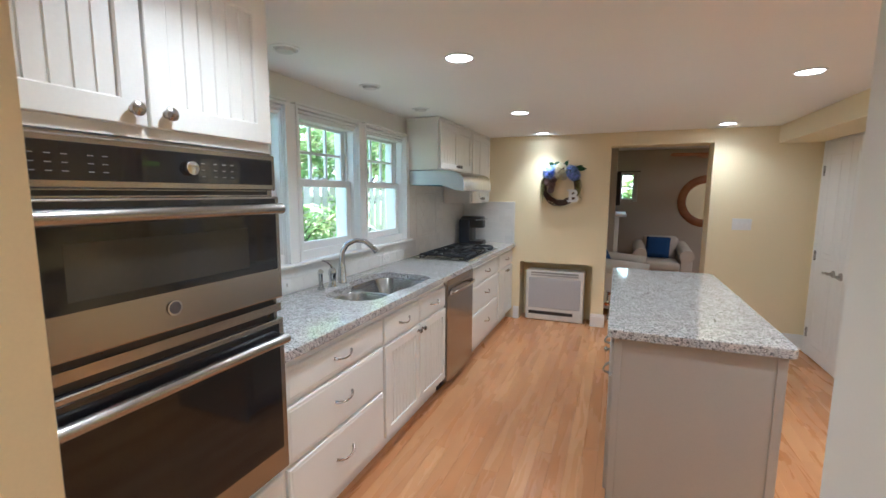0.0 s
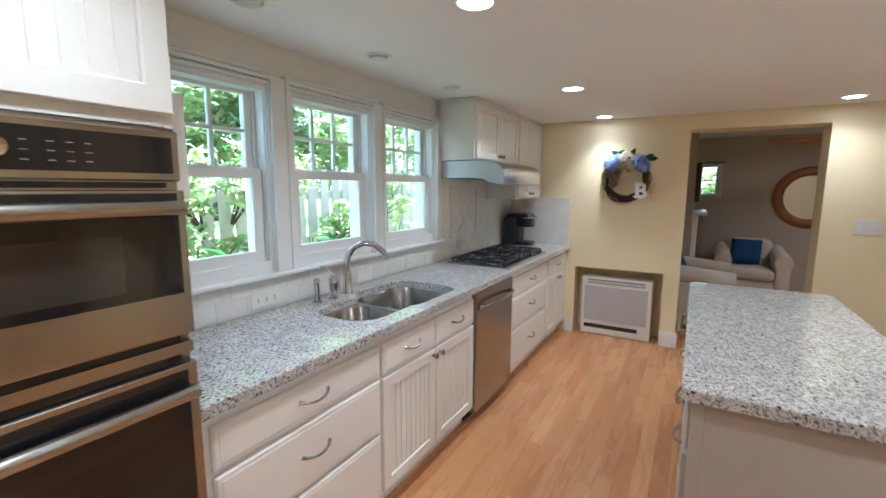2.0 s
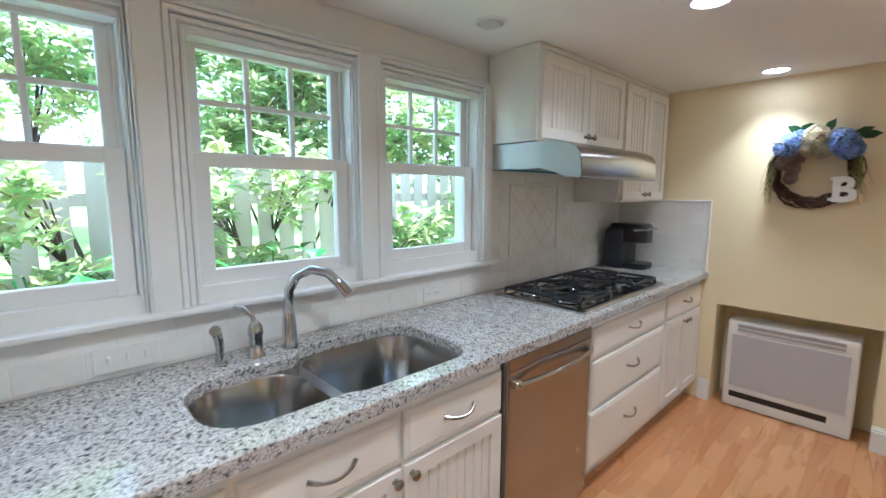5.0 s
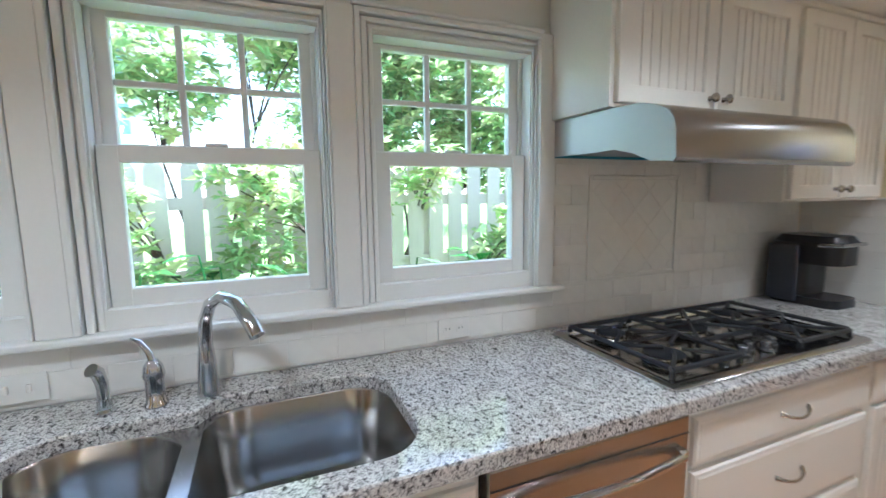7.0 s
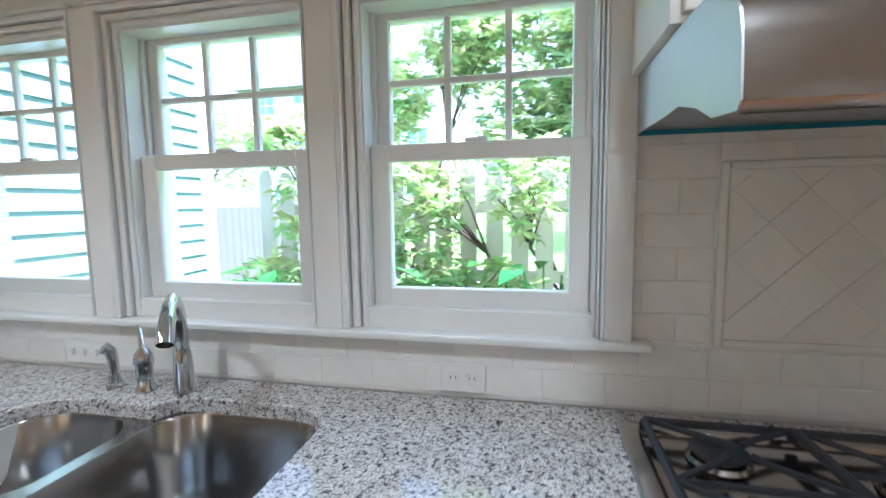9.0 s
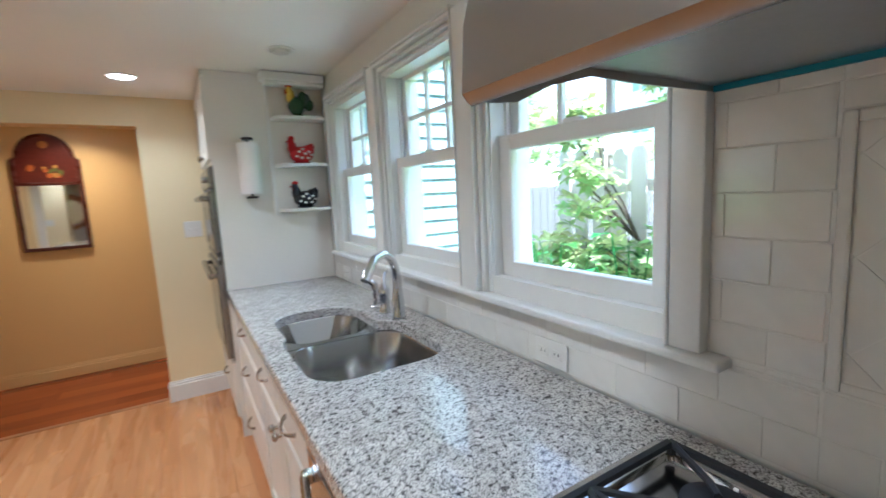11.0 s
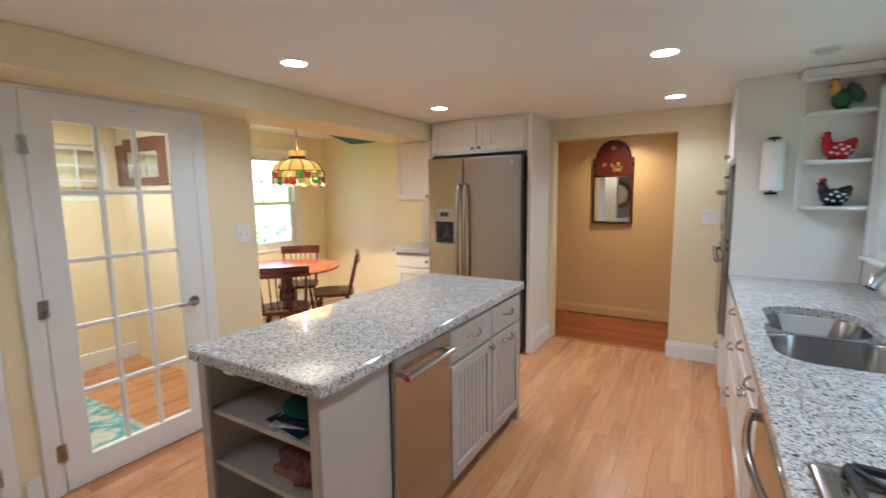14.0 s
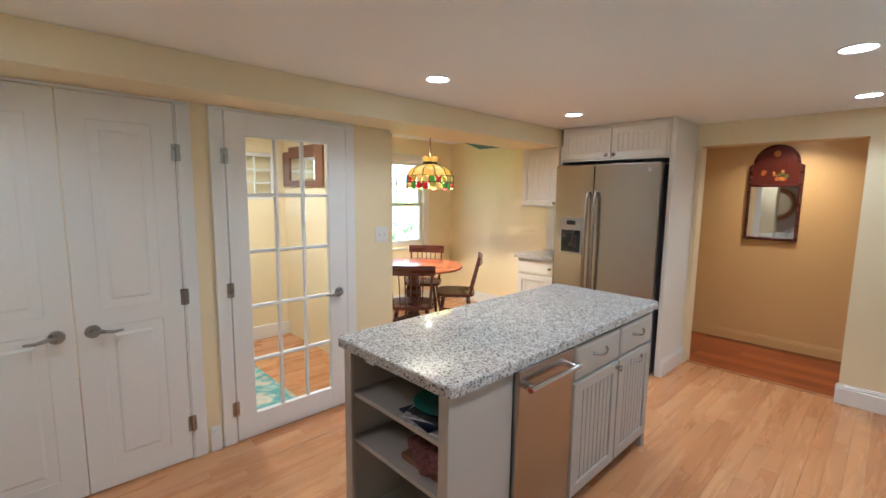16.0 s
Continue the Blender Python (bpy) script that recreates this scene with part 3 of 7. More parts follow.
def lever(parent, x, y, z, way):
    """A round rose with a lever that points along y."""
    h = bmesh.new()
    cyl(h, (x, y, z), (x - 0.008, y, z), 0.033, 0.030, 20)
    cyl(h, (x - 0.008, y, z), (x - 0.04, y, z), 0.012, 0.012, 12)
    tube(h, [(x - 0.040, y, z), (x - 0.044, y + way * 0.03, z + 0.004), (x - 0.042, y + way * 0.075, z - 0.006), (x - 0.036, y + way * 0.115, z - 0.004)], 0.008, 10,
         [0.011, 0.010, 0.008, 0.006])
    part("door_handle", h, PEWTER, parent, "dark nickel lever handle", True)


def hinge(parent, y, z):
    h = bmesh.new()
    cyl(h, (EAST - 0.026, y, z - 0.045), (EAST - 0.026, y, z + 0.045), 0.006, seg=8)
    box(h, EAST - 0.024, EAST - 0.021, y - 0.02, y + 0.02, z - 0.043, z + 0.043)
    part("hinge", h, PEWTER, parent, "dark nickel hinge")


def door_casing(name, y0, y1, top):
    bm = bmesh.new()
    box(bm, EAST - 0.018, EAST, y0 - 0.078, y0 - 0.008, 0, top + 0.0, bevel=0.004)
    box(bm, EAST - 0.018, EAST, y1 + 0.008, y1 + 0.078, 0, top + 0.0, bevel=0.004)
    box(bm, EAST - 0.014, EAST + 0.1, y0 - 0.012, y0 - 0.002, 0, top)
    box(bm, EAST - 0.014, EAST + 0.1, y1 + 0.002, y1 + 0.012, 0, top)
    box(bm, EAST - 0.017, EAST, y0 - 0.078, y1 + 0.078, top, 1.989, bevel=0.002)
    solid(name, bm, TRIM, "white painted door casing", "door frame", "structure")


door_casing("door_frame", 3.56, 4.33, 1.975)
door_casing("door_frame", 4.575, 5.505, 1.975)

fd = thing("door_1", "white glazed door with fifteen panes, closed", "door", at=(EAST, 3.945, 0), kind="structure")
X0, X1 = EAST - 0.02, EAST + 0.018
ya, yb, za, zb = 3.690, 4.215, 0.155, 1.840
bm = bmesh.new()
box(bm, X0, X1, 3.562, ya, 0.008, 1.972, bevel=0.002)
box(bm, X0, X1, yb, 4.328, 0.008, 1.972, bevel=0.002)
box(bm, X0 + 0.0005, X1 - 0.0005, ya - 0.003, yb + 0.003, 0.008, za, bevel=0.002)
box(bm, X0 + 0.0005, X1 - 0.0005, ya - 0.003, yb + 0.003, zb, 1.972, bevel=0.002)
part("frame", bm, TRIM, fd)
for i in range(3):
    for j in range(5):
        g = part("pane", B(EAST - 0.003, EAST + 0.001, ya + (yb - ya) * i / 3, ya + (yb - ya) * (i + 1) / 3, za + (zb - za) * j / 5, za + (zb - za) * (j + 1) / 5), GLASS, fd)
        g.visible_shadow = False
for i in (1, 2):
    u = ya + (yb - ya) * i / 3
    part("muntin", B(X0 + 0.006, X1 - 0.006, u - 0.011, u + 0.011, za, zb, bevel=0.004), TRIM, fd)
for j in range(1, 5):
    u = za + (zb - za) * j / 5
    part("muntin", B(X0 + 0.007, X1 - 0.007, ya, yb, u - 0.011, u + 0.011, bevel=0.004), TRIM, fd)
lever(fd, X0, 3.622, 0.838, 1)
for z in (0.22, 0.95, 1.72):
    hinge(fd, 4.335, z)

for k, (a, b, hy, way) in enumerate(((4.578, 5.036, 4.972, -1), (5.040, 5.503, 5.106, 1))):
    d = thing("door_%d" % (k + 2), "white two-panel closet door, closed, with a lever", "door", "closet doors", at=(EAST, (a + b) / 2, 0), kind="structure")
    part("leaf", B(X0, X1, a, b, 0.012, 1.970, bevel=0.002), TRIM, d)
    for z0, z1 in ((0.13, 0.855), (0.94, 1.85)):
        bm = bmesh.new()
        rings = []
        for inset, dx in ((0.0, 0.002), (0.012, -0.007), (0.03, -0.007), (0.055, 0.005)):
            i2 = 0.10 + inset
            rings.append([bm.verts.new((X0 - dx - 0.0005, u, v)) for u, v in ((a + i2, z0 + inset), (b - i2, z0 + inset), (b - i2, z1 - inset), (a + i2, z1 - inset))])
        for r, s in zip(rings, rings[1:]):
            for q in range(4):
                bm.faces.new((r[q], r[(q + 1) % 4], s[(q + 1) % 4], s[q]))
        bm.faces.new(rings[-1])
        part("panel", bm, TRIM, d)
    lever(d, X0, hy, 0.838, way)
    for z in (0.22, 0.95, 1.72):
        hinge(d, a - 0.006 if k == 0 else b + 0.006, z)


# ---- cabinet parts ----
def bar_pull(parent, face, x, y, z, axis="x", length=0.135, material=NICKEL):
    """A bowed pull. face: the sign of the way out of the front along the axis."""
    pts = []
    for k in range(9):
        t = k / 8
        out = 0.026 * math.sin(math.pi * t) ** 0.6 + 0.001
        drop = -0.012 * math.sin(math.pi * t)
        u = (t - 0.5) * length
        pts.append((x + face * out, y + u, z + drop) if axis == "x" else (x + u, y + face * out, z + drop))
    part("handle", tube(bmesh.new(), pts, 0.0045, 8, [0.0075, 0.006, 0.0045, 0.0045, 0.0045, 0.0045, 0.0045, 0.006, 0.0075]), material, parent, "bowed satin nickel pull", True)


def knob(parent, face, x, y, z, axis="x", r=0.016):
    rot = Matrix.Rotation(radians(90) * face, 3, "Y") if axis == "x" else Matrix.Rotation(radians(-90) * face, 3, "X")
    prof = [(0.010, 0.0), (0.0075, 0.004), (0.006, 0.012), (r * 0.75, 0.015), (r, 0.020), (r * 0.95, 0.026), (r * 0.5, 0.031), (0.0005, 0.032)]
    part("knob", lathe(bmesh.new(), prof, (x, y, z), 14, rot), NICKEL, parent, "round satin nickel knob", True)


def slab_front(name, parent, face, x, a, b, z0, z1, material, axis="x"):
    """A drawer front with a moulded edge, lying on the plane x (or y) = x."""
    bm = bmesh.new()
    rings = []
    for inset, out in ((0, 0), (0, 0.012), (0.006, 0.018), (0.016, 0.0185), (0.020, 0.0205)):
        pts = ((a + inset, z0 + inset), (b - inset, z0 + inset), (b - inset, z1 - inset), (a + inset, z1 - inset))
        rings.append([bm.verts.new((x + face * out, u, v) if axis == "x" else (u, x + face * out, v)) for u, v in pts])
    for r, s in zip(rings, rings[1:]):
        for q in range(4):
            bm.faces.new((r[q], r[(q + 1) % 4], s[(q + 1) % 4], s[q]))
    bm.faces.new(rings[0])
    bm.faces.new(rings[-1])
    return part(name, bm, material, parent)


def bead_door(parent, face, x, a, b, z0, z1, material, axis="x", rail=0.055, boards=5):
    """A frame-and-panel door with a grooved board panel."""
    def at(u, v, o):
        return (x + face * o, u, v) if axis == "x" else (u, x + face * o, v)
    bm = bmesh.new()
    rings = []
    for i, o in ((0, 0.0), (0, 0.0175), (0.0025, 0.020), (rail - 0.004, 0.020), (rail, 0.016), (rail, 0.0)):
        rings.append([bm.verts.new(at(u, v, o)) for u, v in ((a + i, z0 + i), (b - i, z0 + i), (b - i, z1 - i), (a + i, z1 - i))])
    for r, t in zip(rings, rings[1:]):
        for q in range(4):
            bm.faces.new((r[q], r[(q + 1) % 4], t[(q + 1) % 4], t[q]))
    d = part("door", bm, material, parent)
    bm = bmesh.new()
    w = (b - a - 2 * rail) / boards
    line = []
    for k in range(boards):
        u0, u1 = a + rail + k * w, a + rail + (k + 1) * w
        line += [(u0, 0.0065), (u0 + 0.0022, 0.0065), (u0 + 0.0042, 0.0115), (u1 - 0.0042, 0.0115), (u1 - 0.0022, 0.0065)]
    line += [(b - rail, 0.0065), (b - rail, 0.0005), (a + rail, 0.0005)]
    lo = [bm.verts.new(at(u, z0 + rail - 0.001, o)) for u, o in line]
    hi = [bm.verts.new(at(u, z1 - rail + 0.001, o)) for u, o in line]
    for k in range(len(line)):
        n2 = (k + 1) % len(line)
        bm.faces.new((lo[k], lo[n2], hi[n2], hi[k]))
    part("panel", bm, material, d)
    return d


# ---- base cabinets along the windows ----
CF = 0.615       # carcass front


def base_unit(label, y0, y1):
    c = thing("base_cabinet", label, "cabinet", "base cabinets under the windows", at=(0.3, (y0 + y1) / 2, 0))
    bm = bmesh.new()
    box(bm, 0.02, CF, y0, y1, 0.10, 0.872)
    part("body", bm, CAB, c)
    part("toe_kick", B(0.02, CF - 0.06, y0, y1, 0.0, 0.10), CAB, c)
    return c


c = base_unit("cream base cabinet with three drawers", 1.705, 2.518)
for z0, z1 in ((0.690, 0.828), (0.435, 0.672), (0.125, 0.418)):
    f = slab_front("drawer_front", c, 1, CF, 1.755, 2.508, z0, z1, CAB)
    bar_pull(f, 1, CF + 0.0205, 2.13, (z0 + z1) / 2 + 0.01)
c = thing("base_cabinet", "cream sink cabinet with two drawer fronts and beadboard doors", "cabinet", "base cabinets under the windows", at=(0.3, 2.98, 0))
bm = bmesh.new()
box(bm, CF - 0.02, CF, 2.519, 3.442, 0.10, 0.872)
box(bm, 0.02, CF - 0.02, 2.519, 2.537, 0.10, 0.69)
box(bm, 0.02, CF - 0.02, 3.424, 3.442, 0.10, 0.872)
box(bm, 0.02, CF - 0.02, 2.537, 3.424, 0.10, 0.118)
part("body", bm, CAB, c)
part("toe_kick", B(0.02, CF - 0.06, 2.519, 3.442, 0.0, 0.10), CAB, c)
for a, b in ((2.533, 2.975), (2.990, 3.432)):
    f = slab_front("drawer_front", c, 1, CF, a, b, 0.680, 0.828, CAB)
    bar_pull(f, 1, CF + 0.0205, (a + b) / 2, 0.762)
    d = bead_door(c, 1, CF, a, b, 0.125, 0.664, CAB, boards=8)
    knob(d, 1, CF + 0.020, 2.950 if b < 2.98 else 3.014, 0.635)
c = base_unit("cream base cabinet with three drawers below the cooktop", 4.062, 4.975)
for z0, z1 in ((0.690, 0.832), (0.435, 0.672), (0.125, 0.418)):
    f = slab_front("drawer_front", c, 1, CF, 4.095, 4.955, z0, z1, CAB)
    bar_pull(f, 1, CF + 0.0205, 4.525, (z0 + z1) / 2 + 0.01)
c = base_unit("cream corner cabinet with one drawer and two doors", 4.976, 5.636)
f = slab_front("drawer_front", c, 1, CF, 5.01, 5.625, 0.690, 0.838, CAB)
bar_pull(f, 1, CF + 0.0205, 5.32, 0.77)
for a, b, ky in ((5.01, 5.313, 5.287), (5.322, 5.625, 5.348)):
    d = bead_door(c, 1, CF, a, b, 0.125, 0.672, CAB, boards=5)
    knob(d, 1, CF + 0.020, ky, 0.635)

# dishwasher
c = thing("dishwasher", "stainless steel dishwasher with a bowed handle", "dishwasher", at=(0.3, 3.752, 0))
part("body", B(0.03, CF - 0.02, 3.449, 4.056, 0.05, 0.868), BLACK, c)
d = part("door", B(CF - 0.02, CF + 0.03, 3.453, 4.052, 0.075, 0.862, bevel=0.006, seg=2), STEELV, c)
part("vent_line", B(CF + 0.030, CF + 0.0315, 3.455, 4.05, 0.812, 0.815), BLACK, d)
bm = tube(bmesh.new(), [(CF + 0.032 + 0.045 * math.sin(math.pi * (0.12 + 0.76 * k / 10)), 3.49 + 0.525 * k / 10, 0.765 + 0.004 * math.sin(math.pi * k / 10)) for k in range(11)], 0.011, 12)
box(bm, CF + 0.028, CF + 0.055, 3.478, 3.505, 0.748, 0.782, bevel=0.005)
box(bm, CF + 0.028, CF + 0.055, 4.0, 4.027, 0.748, 0.782, bevel=0.005)
part("handle", bm, CHROME, d, "bowed bright steel handle", True)
part("badge", cyl(bmesh.new(), (CF + 0.029, 3.97, 0.30), (CF + 0.032, 3.97, 0.30), 0.014, seg=20), CHROME, d, "small round badge")
part("kick_plate", B(0.5, CF - 0.05, 3.449, 4.056, 0.0, 0.07), BLACK, c)


# ---- worktop with the sink's cut-out ----
def top_with_hole(name, outline, holes, z0, z1, label, category):
    """A stone slab with an eased edge and openings; filled between outlines."""
    bm = bmesh.new()
    def ring(pts, z):
        return [bm.verts.new((u, v, z)) for u, v in pts]
    loops = [outline] + holes
    e = 0.004
    for pts in loops:
        sign = 1 if pts is outline else -1
        cx = sum(p[0] for p in pts) / len(pts)
        cy = sum(p[1] for p in pts) / len(pts)
        inset = [(u - sign * e * (1 if u > cx else -1), v - sign * e * (1 if v > cy else -1)) for u, v in pts]
        r = [ring(pts, z0), ring(pts, z1 - e), ring(inset, z1)]
        n = len(pts)
        for a, b in zip(r, r[1:]):
            for k in range(n):
                bm.faces.new((a[k], a[(k + 1) % n], b[(k + 1) % n], b[k]))
    bm.edges.ensure_lookup_table()
    for z in (z0, z1):
        es = [ed for ed in bm.edges if abs(ed.verts[0].co.z - z) < 1e-5 and abs(ed.verts[1].co.z - z) < 1e-5]
        bmesh.ops.triangle_fill(bm, use_beauty=True, use_dissolve=False, edges=es)
    return solid(name, bm, GRANITE, label, category)


BOWLS = ((0.205, 0.560, 2.505, 2.845, 0.19, 0.130), (0.140, 0.585, 2.875, 3.350, 0.23, 0.120))


def sink_hole():
    """One outline round both bowls: a round-ended small bay and a larger one."""
    (a0, a1, b0, b1, _, r), (c0, c1, d0, d1, _, q) = BOWLS
    small = [p for p in rounded(a0, a1, b0, d0 + 0.2, r, 8) if p[1] < b0 + r + 0.001]
    big = [p for p in rounded(c0, c1, b1 - 0.02, d1, q, 8) if p[1] > d1 - q - 0.001]
    return big + [(c0, 2.95), (c0 + 0.012, 2.90), (a0 - 0.004, 2.862), (a0, 2.84)] + small + [(a1, 2.84), (a1 + 0.004, 2.862), (c1 - 0.004, 2.90), (c1, 2.95)]
top_with_hole("worktop", [(0.012, 1.702), (0.66, 1.702), (0.66, FAR - 0.002), (0.012, FAR - 0.002)],
              [sink_hole()], 0.874, 0.914,
              "speckled grey granite worktop along the windows", "worktop")

s = thing("sink", "undermount double-bowl stainless steel sink", "sink", at=(0.36, 2.93, 0.7))
for x0, x1, y0, y1, deep, r in BOWLS:
    bm = bmesh.new()
    zt = 0.8735 if y0 < 2.6 else 0.8725
    prof = ((-0.034, zt), (-0.004, zt), (0.0, zt - 0.006), (0.012, zt - deep + 0.05), (0.03, zt - deep + 0.012), (0.06, zt - deep))
    rings = []
    for inset, z in prof:
        rings.append([bm.verts.new((u, v, z)) for u, v in rounded(x0 + inset, x1 - inset, y0 + inset, y1 - inset, 0.02 if inset < -0.02 else max(r - inset * 0.6, 0.02), 8)])
    n = len(rings[0])
    for a, b in zip(rings, rings[1:]):
        for k in range(n):
            bm.faces.new((a[k], a[(k + 1) % n], b[(k + 1) % n], b[k]))
    bm.faces.new(rings[-1])
    part("bowl", bm, SINKSTEEL, s, "", True)
    part("drain", lathe(bmesh.new(), [(0.045, 0), (0.044, 0.003), (0.03, 0.001), (0.028, -0.004), (0.005, -0.004)], ((x0 + x1) / 2, (y0 + y1) / 2, zt - deep + 0.001), 20), CHROME, s, "round steel drain", True)

f = thing("faucet", "tall chrome gooseneck kitchen faucet", "faucet", at=(0.115, 2.885, 0.914))
fx, fy = 0.115, 2.885
bm = lathe(bmesh.new(), [(0.030, 0.914), (0.030, 0.922), (0.027, 0.932), (0.024, 1.0), (0.020, 1.04)], (fx, fy, 0), 20)
part("base", bm, CHROME, f, "", True)
pts = [(fx, fy, 1.0), (fx, fy, 1.06), (fx + 0.004, fy + 0.004, 1.12), (fx + 0.03, fy + 0.022, 1.17), (fx + 0.075, fy + 0.055, 1.195), (fx + 0.125, fy + 0.09, 1.185), (fx + 0.165, fy + 0.118, 1.145), (fx + 0.185, fy + 0.132, 1.115)]
part("spout", tube(bmesh.new(), pts, 0.016, 16, [0.020, 0.0185, 0.017, 0.016, 0.016, 0.0165, 0.019, 0.0185]), CHROME, f, "", True)
p = thing("mixer_tap", "chrome single-lever tap beside the spout", "tap", at=(0.125, 2.765, 0.914))
part("base", lathe(bmesh.new(), [(0.028, 0.914), (0.028, 0.92), (0.022, 0.928), (0.022, 0.985), (0.026, 0.995), (0.022, 1.02), (0.012, 1.035), (0.001, 1.038)], (0.125, 2.765, 0), 20), CHROME, p, "", True)
part("lever", tube(bmesh.new(), [(0.125, 2.765, 1.03), (0.12, 2.757, 1.055), (0.105, 2.738, 1.078), (0.085, 2.715, 1.085)], 0.006, 10, [0.009, 0.008, 0.007, 0.005]), CHROME, p, "", True)
p = thing("side_spray", "chrome side spray in its holder", "sprayer", at=(0.12, 2.655, 0.914))
part("holder", lathe(bmesh.new(), [(0.024, 0.914), (0.024, 0.92), (0.017, 0.927), (0.016, 0.95)], (0.12, 2.655, 0), 18), CHROME, p, "", True)
part("wand", tube(bmesh.new(), [(0.12, 2.655, 0.945), (0.12, 2.654, 0.99), (0.122, 2.648, 1.02), (0.135, 2.64, 1.032)], 0.014, 12, [0.012, 0.014, 0.016, 0.017]), CHROME, p, "dark-tipped spray wand", True)


# ---- wall ovens in their tall cabinet ----
c = thing("oven_cabinet", "tall cream cabinet that houses the wall ovens", "cabinet", at=(0.32, 1.24, 0))
OF = 0.656
part("side_panel", B(0.012, OF, 1.680, 1.700, 0.0, CZ - 0.003), CAB, c)
part("side_panel", B(0.012, OF, NEAR + 0.003, 0.874, 0.0, CZ - 0.003), CAB, c)
part("upper_box", B(0.03, OF, 0.8745, 1.6795, 1.640, CZ - 0.003), CAB, c)
part("lower_box", B(0.03, OF, 0.8745, 1.6795, 0.10, 0.478), CAB, c)
part("filler", B(OF - 0.02, OF, 0.8745, 0.901, 0.4785, 1.6395), CAB, c)
part("toe_kick", B(0.03, OF - 0.06, 0.875, 1.680, 0, 0.10), CAB, c)
for a, b, ky in ((0.875, 1.272, 1.236), (1.280, 1.695, 1.322)):
    d = bead_door(c, 1, OF, a, b, 1.668, 2.125, CAB, boards=6, rail=0.062)
    knob(d, 1, OF + 0.02, ky, 1.705, r=0.018)
f = slab_front("drawer_front", c, 1, OF, 0.93, 1.690, 0.13, 0.462, CAB)
bar_pull(f, 1, OF + 0.0205, 1.31, 0.31)
part("top_rail", B(0.3, OF + 0.012, NEAR + 0.004, 1.698, 2.128, CZ - 0.004, bevel=0.003), CAB, c)

o = thing("wall_oven", "stainless double wall oven with black glass", "oven", at=(0.4, 1.31, 0.48))
a, b = 0.902, 1.694
part("case", B(0.04, OF - 0.002, 0.935, 1.678, 0.484, 1.632), BLACK, o)
part("trim", B(OF + 0.001, OF + 0.012, a, b, 0.484, 1.636, bevel=0.002), STEEL, o)
p = part("control_panel", B(OF + 0.012, OF + 0.030, a, b, 1.512, 1.628, bevel=0.004), STEEL, o)
part("control_glass", B(OF + 0.030, OF + 0.033, a + 0.012, b - 0.018, 1.530, 1.612, bevel=0.001), BLACKGLASS, p, "black glass control panel")
rot = Matrix.Rotation(radians(90), 3, "Y")
part("dial", lathe(bmesh.new(), [(0.020, 0), (0.020, 0.012), (0.018, 0.016), (0.012, 0.017), (0.001, 0.0175)], (OF + 0.033, 1.368, 1.570), 20, rot), CHROME, p, "round chrome dial", True)
WHITEINK = plain("grey_print", (0.16, 0.16, 0.16), 0.5)
bm = bmesh.new()
for u in (0.98, 1.01, 1.04, 1.07, 1.12, 1.15, 1.405, 1.445, 1.475, 1.505):
    for z in (1.548, 1.566, 1.584):
        box(bm, OF + 0.033, OF + 0.0334, u, u + 0.012, z, z + 0.0025)
part("key_print", bm, WHITEINK, p, "small grey unreadable key labels")["kind"] = "stuff"
part("clock_display", B(OF + 0.033, OF + 0.0336, 1.24, 1.285, 1.570, 1.582), plain("green_display", (0.008, 0.016, 0.005), 0.2, emit=((0.25, 0.5, 0.08), 0.006)), p, "dim green clock display")


def oven_door(name, z0, z1, glass, hz):
    d = part(name, B(OF + 0.012, OF + 0.040, a, b, z0, z1, bevel=0.005, seg=2), STEEL, o)
    part("glass", B(OF + 0.040, OF + 0.043, a + glass[0], b - glass[1], glass[2], glass[3], bevel=0.001), BLACKGLASS, d, "black door glass")
    bm = tube(bmesh.new(), [(OF + 0.072, a + 0.012 + (b - a - 0.036) * k / 8, hz) for k in range(9)], 0.018, 14)
    for u in (a + 0.02, b - 0.045):
        box(bm, OF + 0.038, OF + 0.07, u, u + 0.025, hz - 0.012, hz + 0.012, bevel=0.003)
    part("handle", bm, STEEL, d, "thick round steel handle", True)
    return d


d = oven_door("upper_door", 1.140, 1.492, (0.008, 0.020, 1.245, 1.485), 1.452)
part("window", B(OF + 0.043, OF + 0.0436, 1.05, 1.55, 1.268, 1.395), plain("dim_oven_window", (0.035, 0.033, 0.03), 0.12), d, "dim grey oven window")
lg = part("badge", cyl(bmesh.new(), (OF + 0.039, 1.290, 1.200), (OF + 0.044, 1.290, 1.200), 0.021, seg=24), CHROME, d, "round badge")
part("badge_ring", cyl(bmesh.new(), (OF + 0.044, 1.290, 1.200), (OF + 0.0447, 1.290, 1.200), 0.016, seg=24), plain("dark_badge", (0.12, 0.12, 0.13), 0.3, metal=0.6), lg)
d = oven_door("lower_door", 0.500, 1.068, (0.008, 0.026, 0.590, 1.050), 1.002)
part("vent_slot", B(OF + 0.012, OF + 0.026, a + 0.004, b - 0.03, 1.1205, 1.1385), BLACK, o)
part("vent_slot", B(OF + 0.012, OF + 0.026, a + 0.004, b - 0.03, 1.0695, 1.0915), BLACK, o)
part("vent_gap", B(OF + 0.0125, OF + 0.034, a + 0.004, b - 0.004, 1.092, 1.120), STEEL, o)
part("vent_slot", B(OF + 0.012, OF + 0.020, a + 0.01, b - 0.03, 1.497, 1.509), BLACK, o)


